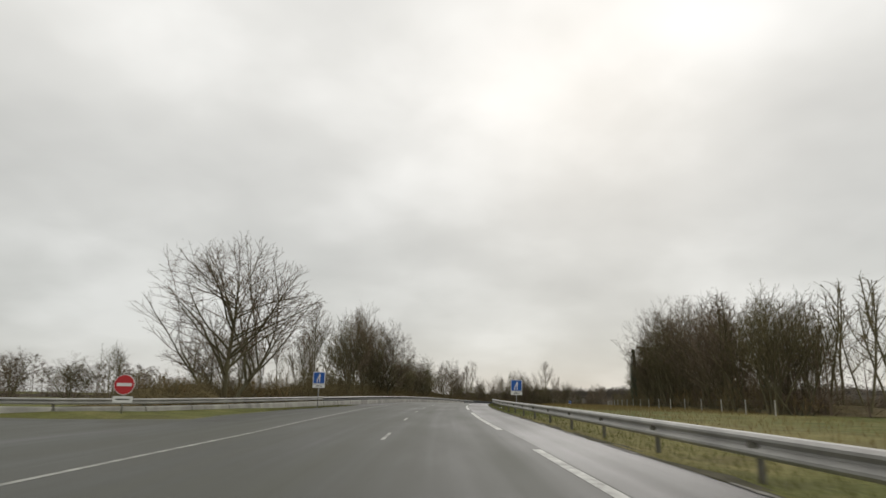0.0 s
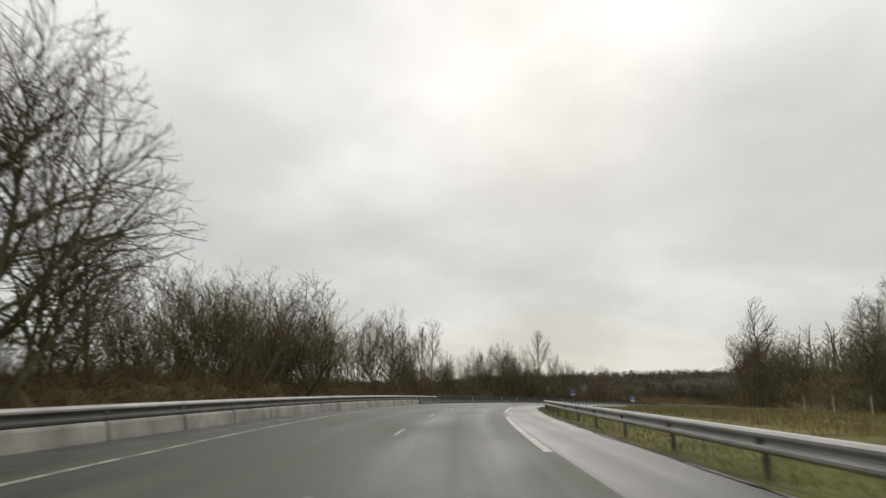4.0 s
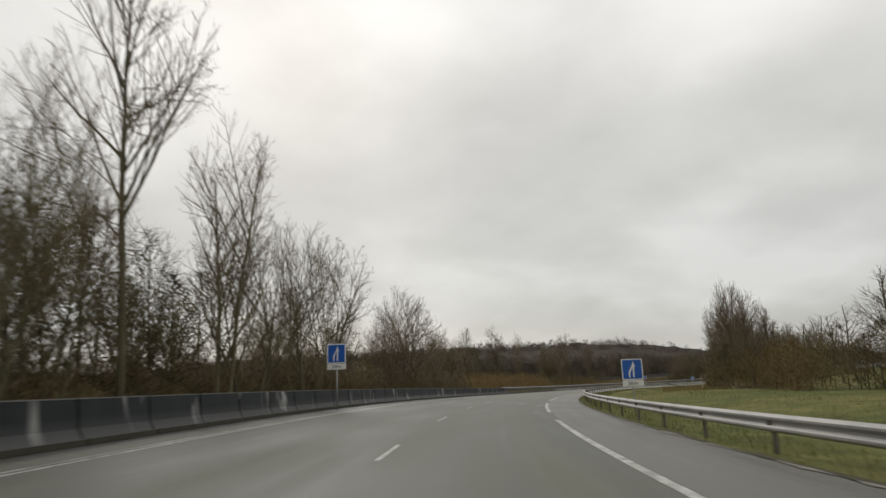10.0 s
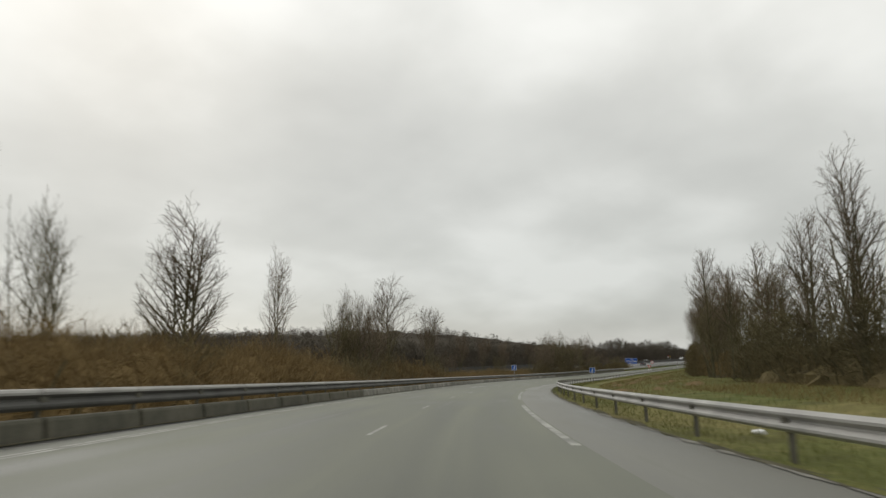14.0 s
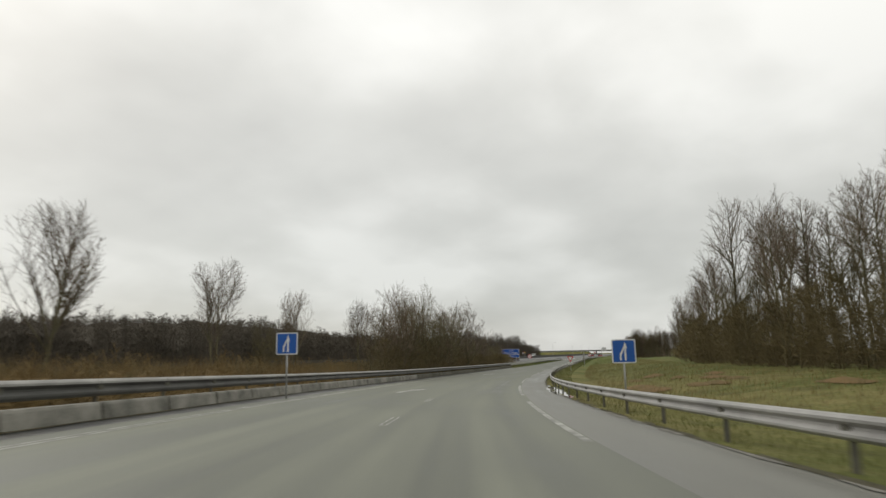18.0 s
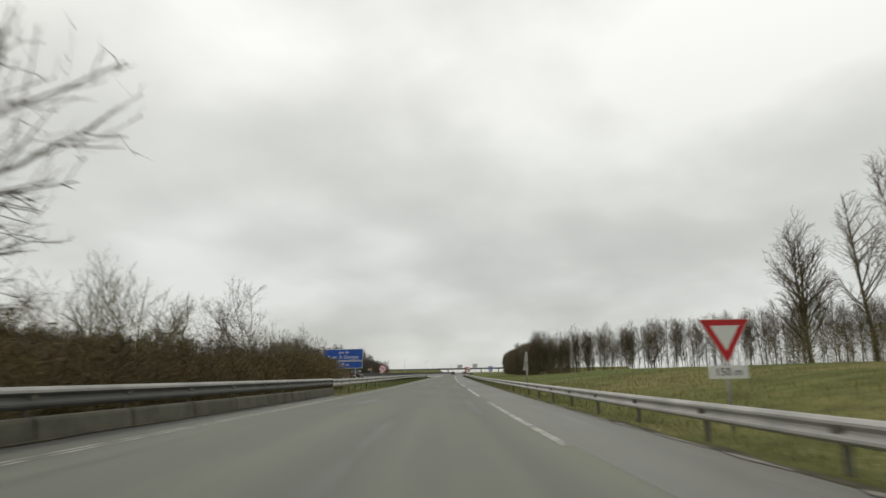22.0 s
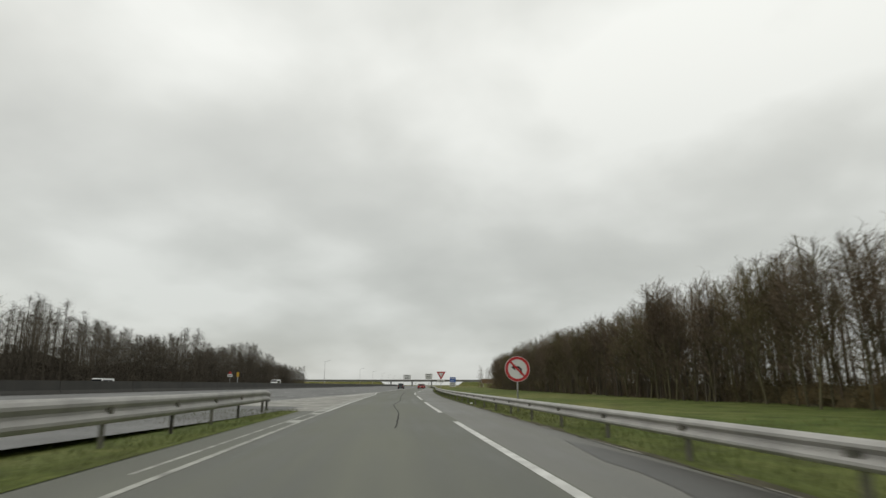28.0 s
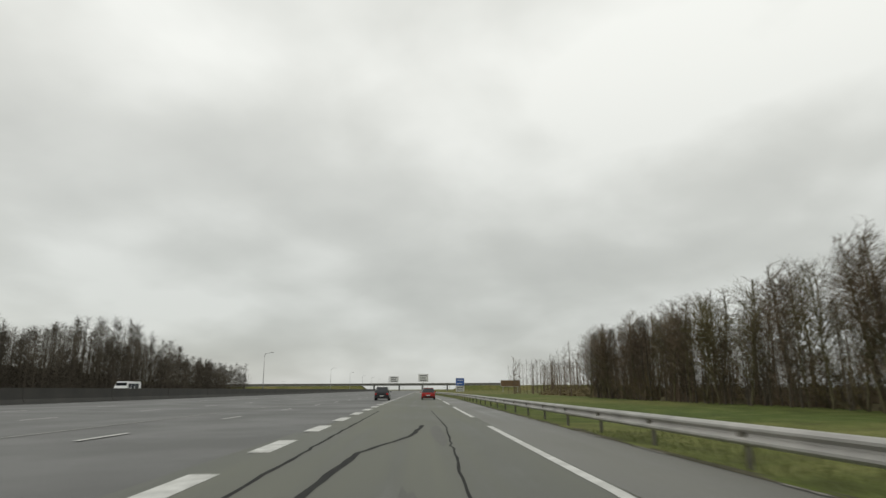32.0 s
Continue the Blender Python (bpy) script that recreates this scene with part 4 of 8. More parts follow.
def guard_rail(label, s0, s1, off, top, face, spacer=True, group="guard rails", tall=1.0, dark=False, pitch=4.0):
    """face -1: the beam faces the road from its right side, +1 from its left."""
    t = thing("guard_rail", label, "guard rail", group, kind="structure", m=Matrix.Translation(at(s0, off(s0), 0)))
    inv = t.matrix_world.inverted()
    s = s0
    i = 0
    while s < s1 - 0.5:
        e = s + pitch
        p, q = at(s, off(s), top(s)), at(e, off(e), top(e))
        m = along(p, q) if face > 0 else along(q, p)
        part("beam", BEAM4_DK if dark else BEAM4, t, m=inv @ m @ Matrix.Diagonal((pitch / 4.0, 1, tall, 1)))
        up = Matrix.Translation(p) @ Matrix.Rotation(-heading(s) + (math.pi / 2 if face > 0 else -math.pi / 2), 4, "Z")
        part("post", POST, t, m=inv @ up @ Matrix.Translation((0, 0.06, 0)))
        part("bolt_plate", PLATE, t, m=inv @ m @ Matrix.Diagonal((1, 1, tall, 1)) @ Matrix.Translation((0.12 if face > 0 else pitch - 0.1, 0, 0)))
        if spacer:
            part("spacer", SPACER, t, m=inv @ up @ Matrix.Translation((0, 0.03, 0)))
        s = e
        i += 1
    return t


guard_rail("weathered galvanised guard rail on steel posts in the grass", -8, 1000, RIGHT_RAIL, RAIL_TOP, -1, tall=1.2, pitch=4.5)
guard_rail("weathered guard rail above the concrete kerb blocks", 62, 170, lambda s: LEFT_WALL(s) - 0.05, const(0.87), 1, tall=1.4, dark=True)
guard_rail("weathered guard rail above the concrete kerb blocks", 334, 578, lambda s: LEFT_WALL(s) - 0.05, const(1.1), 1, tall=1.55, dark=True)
guard_rail("weathered guard rail on posts beside the road nose", 578, 724, LEFT_WALL, const(1.05), 1, tall=1.75)
guard_rail("distant guard rail along the motorway verge", 560, 728, lambda s: max(-30, gore_left(s) + 0.5), const(0.8), 1)

# flared end of the rail at the nose
end = thing("rail_end", "curved flared steel end of the guard rail", "guard rail", kind="structure", m=Matrix.Translation(at(726, LEFT_WALL(726), 0)))
inv = end.matrix_world.inverted()
ev, prof = [], [(-y, (z - 0.31) * 1.75) for y, z in W_OUT]
n = len(prof)
for k in range(11):
    a = k / 10
    p, q = at(726 + 7.0 * a, LEFT_WALL(726) - 1.1 * a * a, 1.05 - 0.42 * a * a), at(726.5 + 7.0 * a, LEFT_WALL(726) - 1.1 * (a + 0.07) ** 2, 1.05)
    side_v = Vector((-(q - p).y, (q - p).x, 0)).normalized()
    ev += [inv @ (p + side_v * y + Vector((0, 0, z * (1 - 0.25 * a)))) for y, z in prof]
part("beam", mesh("beam", ev, [(i * n + c, i * n + c + 1, i * n + c + n + 1, i * n + c + n) for i in range(10) for c in range(n - 1)], M_STEEL), end)
for k in (0.2, 0.6):
    part("post", POST, end, m=inv @ Matrix.Translation(at(726 + 7.0 * k, LEFT_WALL(726) - 1.1 * k * k - 0.1, 0.85)))

# the rail that swings away at the side road's mouth
side = thing("guard_rail", "pale guard rail on a concrete kerb at the side road", "guard rail", "guard rails", kind="structure", m=Matrix.Translation(at(33, -16, 0)))
inv = side.matrix_world.inverted()
pl = [at(31.5, -44, 0), at(30.5, -32, 0), at(30.5, -24, 0), at(32, -19, 0), at(36, -16.4, 0), at(44, -14.6, 0), at(53, -13.2, 0), at(62, -12.05, 0)]
for p, q in zip(pl[:-1], pl[1:]):
    n = max(1, round((q - p).length / 4))
    for k in range(n):
        a, b = p.lerp(q, k / n), p.lerp(q, (k + 1) / n)
        m = along(a + Vector((0, 0, 0.9)), b + Vector((0, 0, 0.9)))
        part("beam", BEAM4, side, m=inv @ m @ Matrix.Diagonal(((b - a).length / 4.0, 1, 1, 1)))
        part("post", POST, side, m=inv @ m @ Matrix.Translation((0, 0.06, 0)))

# concrete kerb blocks under the rail
KERB = [(0.0, 0.0), (-0.21, 0.0), (-0.2, 0.1), (-0.15, 0.4), (-0.12, 0.46), (-0.07, 0.48), (0.12, 0.48), (0.12, 0.0)]


def block_mesh(name, length, profile, material, gap=0.03, top_cut=0.05):
    n = len(profile)
    xs = [gap, gap + top_cut, length - gap - top_cut, length - gap]
    vs = []
    for i, x in enumerate(xs):
        f = 0.8 if i in (0, 3) else 1.0
        vs += [(x, y * f, z * (0.92 if i in (0, 3) else 1.0)) for y, z in profile]
    fs = [(i * n + c, i * n + (c + 1) % n, (i + 1) * n + (c + 1) % n, (i + 1) * n + c) for i in range(3) for c in range(n)]
    fs += [tuple(reversed(range(n))), tuple(range(3 * n, 4 * n))]
    return mesh(name, vs, fs, material)


BLOCK = block_mesh("block", 4.0, KERB, M_CONC)


def run_mesh(name, length, profile, material):
    """A straight length of one profile that butts against the next."""
    n = len(profile)
    vs = [(x, y, z) for x in (0.0, length) for y, z in profile]
    fs = [(c, (c + 1) % n, n + (c + 1) % n, n + c) for c in range(n)] + [tuple(reversed(range(n))), tuple(range(n, 2 * n))]
    return mesh(name, vs, fs, material)


BLOCK_DK = block_mesh("block", 4.0, KERB, M_CONC_MOSS)
BLOCK_MID = block_mesh("block", 4.0, KERB, M_CONC_MID)


def kerb_run(label, s0, s1, off, data=BLOCK):
    t = thing("concrete_barrier", label, "barrier", "concrete barriers", kind="structure", m=Matrix.Translation(at(s0, off(s0), 0)))
    inv = t.matrix_world.inverted()
    s = s0
    while s < s1 - 1:
        part("block", data, t, m=inv @ along(at(s, off(s), -0.02), at(s + 4, off(s + 4), -0.02)))
        s += 4.0
    return t


kerb_run("low stained concrete kerb blocks under the rail", 62, 158, LEFT_WALL)
kerb_run("low stained concrete kerb blocks under the rail", 334, 374, LEFT_WALL, BLOCK_DK)
kerb_run("pale stained concrete kerb blocks under the rail", 374, 502, LEFT_WALL, BLOCK_MID)
kerb_run("low stained concrete kerb blocks under the rail", 502, 578, LEFT_WALL, BLOCK_DK)
t = thing("concrete_barrier", "low pale concrete kerb at the side road", "barrier", "concrete barriers", kind="structure", m=Matrix.Translation(at(33, -16, 0)))
inv = t.matrix_world.inverted()
for p, q in zip(pl[:-1], pl[1:]):
    n = max(1, round((q - p).length / 4))
    for k in range(n):
        a, b = p.lerp(q, k / n), p.lerp(q, (k + 1) / n)
        part("block", BLOCK, t, m=inv @ along(a + Vector((0, 0, 0.0)), b + Vector((0, 0, 0.0))) @ Matrix.Diagonal(((b - a).length / 4.0, 1, 1, 1)))

# ---- bridge parapet ----
par = thing("parapet", "long dark algae-stained concrete bridge parapet with white lime streaks", "parapet", kind="structure", m=Matrix.Translation(at(158, LEFT_WALL(158), 0)))
inv = par.matrix_world.inverted()
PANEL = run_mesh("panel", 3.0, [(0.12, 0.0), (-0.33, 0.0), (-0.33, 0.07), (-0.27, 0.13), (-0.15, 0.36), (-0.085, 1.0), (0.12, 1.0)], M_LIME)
TOPRAIL = box_mesh("top_edge", 0, 3.0, -0.09, 0.125, 1.0, 1.025, M_CONC_DK)
MOSS = box_mesh("moss_strip", 0, 3.0, -0.4, -0.32, 0.0, 0.13, M_MOSS)
JERSEY = block_mesh("ramp_block", 4.0, [(0.0, 0.0), (-0.36, 0.0), (-0.36, 0.08), (-0.2, 0.28), (-0.12, 0.62), (0.12, 0.62), (0.12, 0.0)], M_LIME_LOW)
for k in range(3):
    s = 158 + 4 * k
    part("ramp_block", JERSEY, par, m=inv @ along(at(s, LEFT_WALL(s), -0.02), at(s + 4, LEFT_WALL(s + 4), -0.02)))
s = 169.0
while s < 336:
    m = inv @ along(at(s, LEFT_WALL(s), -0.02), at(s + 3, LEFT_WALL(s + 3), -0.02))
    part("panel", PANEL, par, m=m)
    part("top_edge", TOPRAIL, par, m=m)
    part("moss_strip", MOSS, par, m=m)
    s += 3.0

# ---- motorway median wall ----
med = thing("median_wall", "long black-stained concrete median wall of the motorway", "wall", kind="structure", m=Matrix.Translation(mw(0, -43)))
MEDM = block_mesh("wall_segment", 20.0, [(0.0, 0.0), (-0.5, 0.0), (-0.45, 0.12), (-0.22, 0.5), (-0.15, 1.7), (0.15, 1.7), (0.22, 0.5), (0.5, 0.0)], M_WALLBLK, gap=0.02)
inv = med.matrix_world.inverted()
for u in range(-400, 640, 20):
    part("wall_segment", MEDM, med, m=inv @ along(mw(u, -43), mw(u + 20, -43)))

# ---- signs ----
PANEL_T = 0.03


def disc(name, r, y0, y1, material, x=0.0, z=0.0, n=40, r_in=None):
    if r_in is None:
        return prism(name, [(x + r * math.cos(2 * math.pi * i / n), z + r * math.sin(2 * math.pi * i / n)) for i in range(n)], y0, y1, material)
    vs, fs = [], []
    for i in range(n):
        a = 2 * math.pi * i / n
        for rr in (r, r_in):
            for y in (y0, y1):
                vs.append((x + rr * math.cos(a), y, z + rr * math.sin(a)))
    for i in range(n):
        a, b = 4 * i, 4 * ((i + 1) % n)
        fs += [(a, b, b + 2, a + 2), (a + 1, a + 3, b + 3, b + 1), (a, a + 1, b + 1, b), (a + 2, b + 2, b + 3, a + 3)]
    return mesh(name, vs, fs, material)


def rect(name, x0, x1, z0, z1, y0, y1, material, r=0.05):
    """A plate with rounded corners."""
    pts = []
    for cx, cz, a0 in ((x1 - r, z1 - r, 0), (x0 + r, z1 - r, 90), (x0 + r, z0 + r, 180), (x1 - r, z0 + r, 270)):
        for k in range(5):
            a = radians(a0 + 22.5 * k)
            pts.append((cx + r * math.cos(a), cz + r * math.sin(a)))
    return prism(name, pts, y0, y1, material)


def words(name, text, size, x, z, y, material, parent, slant=0.0):
    c = bpy.data.curves.new(name, "FONT")
    c.body, c.size, c.align_x, c.align_y, c.extrude, c.shear = text, size, "CENTER", "CENTER", 0.002, slant
    c.materials.append(material)
    return part(name, c, parent, m=Matrix.Translation((x, y, z)) @ Matrix.Rotation(math.pi / 2, 4, "X"))


def sign_post(t, low, high, x=0.0, r=0.04):
    bm = bmesh.new()
    cyl(bm, r, r, (x, 0.06, low), (x, 0.06, high), 10)
    part("post", bm_mesh("post", bm, M_ALU, True), t)
    for z in (high - 0.15, high - 0.6):
        part("clamp", box_mesh("clamp", x - 0.06, x + 0.06, 0.005, 0.075, z - 0.03, z + 0.03, M_ALU, 0.005), t)


def sign_base(name, label, s, off, group="", turn=0.0, cat="road sign"):
    p = at(s, off)
    z = gz(p.x, p.y)
    t = thing(name, label, cat, group, m=Matrix.Translation((p.x, p.y, p.z)) @ Matrix.Rotation(-heading(s) + radians(turn), 4, "Z"))
    return t, z - p.z - 0.3


def lane_sign(s, off, zc, size, plate, turn=0.0, label="square blue lane-merge sign with white border and distance plate"):
    """Square blue sign, two lanes joining into one, with its centre zc above the road."""
    t, low = sign_base("lane_merge_sign", label, s, off, "lane merge signs", turn)
    h = size / 2
    board = part("board", rect("board", -h, h, zc - h, zc + h, -0.012, 0.012, M_WHITE, 0.07), t)
    part("face", rect("face", -h + 0.05, h - 0.05, zc - h + 0.05, zc + h - 0.05, -0.018, -0.0125, M_BLUE, 0.05), board, "blue reflective face")
    k = size / 1.05
    arrow_pts = [(0.02, -0.4), (0.10, -0.4), (0.10, 0.12), (0.15, 0.12), (0.06, 0.42), (-0.03, 0.12), (0.02, 0.12)]
    part("arrow", prism("arrow", [(x * k, zc + z * k) for x, z in arrow_pts], -0.024, -0.0185, M_WHITE), board, "white straight lane arrow")
    part("lane", prism("lane", [(-0.19 * k, zc - 0.4 * k), (-0.11 * k, zc - 0.4 * k), (-0.11 * k, zc - 0.17 * k), (0.012 * k, zc + 0.1 * k), (0.012 * k, zc + 0.24 * k), (-0.19 * k, zc - 0.14 * k)], -0.024, -0.0185, M_WHITE), board, "white joining lane stroke")
    if plate:
        w = part("plate", rect("plate", -h, h, zc - h - 0.33 * k, zc - h - 0.02, -0.012, 0.012, M_WHITE, 0.04), t, "small white distance plate")
        words("distance", plate, 0.24 * k, 0, zc - h - 0.18 * k, -0.016, M_BLACK, w)
    sign_post(t, low, zc + h - 0.05)
    return t


def yield_sign(s, off, zc, size, plate, turn=0.0):
    t, low = sign_base("yield_sign", "triangular red and white give-way sign with a plate", s, off, "give-way signs", turn)
    h = size * 0.866

    def tri(k):
        return [(-size / 2 * k, zc + h / 2 - (1 - k) * h / 3), (0, zc + h / 2 - (1 - k) * h / 3 - h * k), (size / 2 * k, zc + h / 2 - (1 - k) * h / 3)]

    b = part("board", prism("board", tri(1.0), -0.012, 0.012, M_WHITE), t)
    part("border", prism("border", tri(0.96), -0.018, -0.0125, M_RED), b, "red reflective border")
    part("face", prism("face", tri(0.56), -0.024, -0.0185, M_WHITE), b, "white inner triangle")
    w = part("plate", rect("plate", -size * 0.38, size * 0.38, zc - h / 2 - 0.36, zc - h / 2 - 0.04, -0.012, 0.012, M_WHITE, 0.04), t, "small white distance plate")
    if "\n" in plate:
        for k, row_text in enumerate(plate.split("\n")):
            words("wording", row_text, 0.17, 0, zc - h / 2 - 0.13 - 0.15 * k, -0.016, M_BLACK, w)
    else:
        words("distance", plate, 0.27, 0, zc - h / 2 - 0.2, -0.016, M_BLACK, w)
    sign_post(t, low, zc + h / 2 - 0.1)
    return t


def no_turn_sign(s, off, zc, r, mirrored, turn=0.0):
    t, low = sign_base("no_turn_sign", "round red-ringed no-turning sign on a steel post", s, off, "no-turning signs", turn)
    b = part("board", disc("board", r, -0.012, 0.012, M_WHITE, z=zc), t)
    part("ring", disc("ring", r * 0.97, -0.019, -0.0125, M_RED, z=zc, r_in=r * 0.76), b, "red ring")
    pts = [(0.22, -0.42), (0.36, -0.42), (0.36, 0.0), (0.1, 0.22), (-0.2, 0.22), (-0.2, 0.38), (-0.5, 0.14), (-0.2, -0.1), (-0.2, 0.06), (0.06, 0.06), (0.22, -0.08)]
    if mirrored:
        pts = [(-0.38, -0.44), (-0.25, -0.44), (-0.2, 0.1), (0.3, 0.1), (0.3, 0.04), (0.54, 0.17), (0.3, 0.3), (0.3, 0.23), (-0.32, 0.23)]
    part("arrow", prism("arrow", [(x * r, zc + z * r) for x, z in pts], -0.019, -0.0125, M_BLACK), b, "black bent arrow")
    a = radians(-45)
    q = [(-0.78, -0.08), (0.78, -0.08), (0.78, 0.08), (-0.78, 0.08)]
    part("slash", prism("slash", [(r * (x * math.cos(a) - z * math.sin(a)), zc + r * (x * math.sin(a) + z * math.cos(a))) for x, z in q], -0.024, -0.0195, M_RED), b, "red slash")
    sign_post(t, low, zc + r - 0.1)
    return t


# no-entry disc at the side road
t, low = sign_base("no_entry_sign", "round red no-entry sign with white bar and plate", 32.5, -15.9, turn=8)
b = part("board", disc("board", 0.5, -0.012, 0.012, M_WHITE, z=1.62), t)
part("face", disc("face", 0.475, -0.018, -0.0125, M_RED, z=1.62), b, "red reflective disc")
part("bar", rect("bar", -0.36, 0.36, 1.54, 1.70, -0.024, -0.0185, M_WHITE, 0.02), b, "white bar")
w = part("plate", rect("plate", -0.48, 0.48, 0.74, 1.05, -0.012, 0.012, M_WHITE, 0.03), t, "small white plate")
part("bar", rect("bar", -0.34, 0.34, 0.86, 0.93, -0.016, -0.0125, M_POST, 0.02), w, "faded unreadable wording")
sign_post(t, low, 2.0)

lane_sign(55.1, -10.9, 2.5, 1.02, "400m", turn=6)
lane_sign(58.5, 6.25, 1.95, 1.02, "400m")
lane_sign(264.0, -8.6, 2.95, 1.05, "200m")
lane_sign(264.0, 7.0, 2.2, 1.05, "200m")
lane_sign(458.5, -8.7, 2.6, 1.05, "")
lane_sign(457.2, 7.0, 2.3, 1.05, "")
yield_sign(548.2, 7.4, 2.1, 1.3, "150 m")
yield_sign(797.6, 5.9, 2.62, 1.5, "C\u00c9DEZ LE\nPASSAGE")
no_turn_sign(651.4, -11.6, 2.3, 0.7, True)
no_turn_sign(729, 6.4, 2.1, 0.66, False)

# big blue rest-area board
p0 = at(613, -12.6, 0.42)
t = thing("direction_sign", "large dark blue rest-area board with white lettering on two posts", "road sign", m=Matrix.Translation(p0) @ Matrix.Rotation(-heading(612) + radians(2), 4, "Z") @ Matrix.Diagonal((0.87, 1, 0.93, 1)))
b = part("board", rect("board", -2.9, 2.9, 2.9, 4.45, -0.03, 0.03, M_WHITE, 0.06), t)
part("face", rect("face", -2.84, 2.84, 2.96, 4.39, -0.037, -0.031, M_NAVY, 0.04), b, "blue face")
words("lettering", "aire de", 0.52, 0.1, 4.0, -0.042, M_WHITE, b, 0.2)
words("lettering", "Bussy S\u1d57 Georges".replace("\u1d57", "t"), 0.63, 0.0, 3.36, -0.042, M_WHITE, b, 0.2)
b2 = part("board", rect("board", -2.9, 2.82, 1.85, 2.82, -0.03, 0.03, M_WHITE, 0.06), t)
part("face", rect("face", -2.84, 2.76, 1.91, 2.76, -0.037, -0.031, M_NAVY, 0.04), b2, "blue face")
words("lettering", "1500 m", 0.64, -0.1, 2.34, -0.042, M_WHITE, b2, 0.2)
for x in (-1.8, 1.8):
    bm = bmesh.new()
    box(bm, x - 0.09, x + 0.09, 0.05, 0.2, -1.0, 4.3, 0.01)
    part("post", bm_mesh("post", bm, M_ALU), t)

# ---- trees ----
def tube(vs, fs, p0, p1, r0, r1, n):
    d = p1 - p0
    if d.length < 1e-5:
        return
    a = d.orthogonal().normalized()
    b = d.normalized().cross(a)
    k = len(vs)
    ring = [(math.cos(2 * math.pi * i / n), math.sin(2 * math.pi * i / n)) for i in range(n)]
    for c, s in ring:
        vs.append(p0 + (a * c + b * s) * r0)
    if r1 <= 0:
        vs.append(p1)
        fs.extend((k + i, k + (i + 1) % n, k + n) for i in range(n))
        return
    for c, s in ring:
        vs.append(p1 + (a * c + b * s) * r1)
    fs.extend((k + i, k + (i + 1) % n, k + n + (i + 1) % n, k + n + i) for i in range(n))


def blade(vs, fs, p, q, w, rng):
    """A twig tip, one sliver wide at its foot."""
    d = q - p
    a = Vector((rng.uniform(-1, 1), rng.uniform(-1, 1), rng.uniform(-1, 1))).cross(d)
    a = a.normalized() * w
    k = len(vs)
    vs += [p - a, p + a, q]
    fs.append((k, k + 1, k + 2))


def unit(v):
    return v / (np.linalg.norm(v, axis=-1, keepdims=True) + 1e-9)


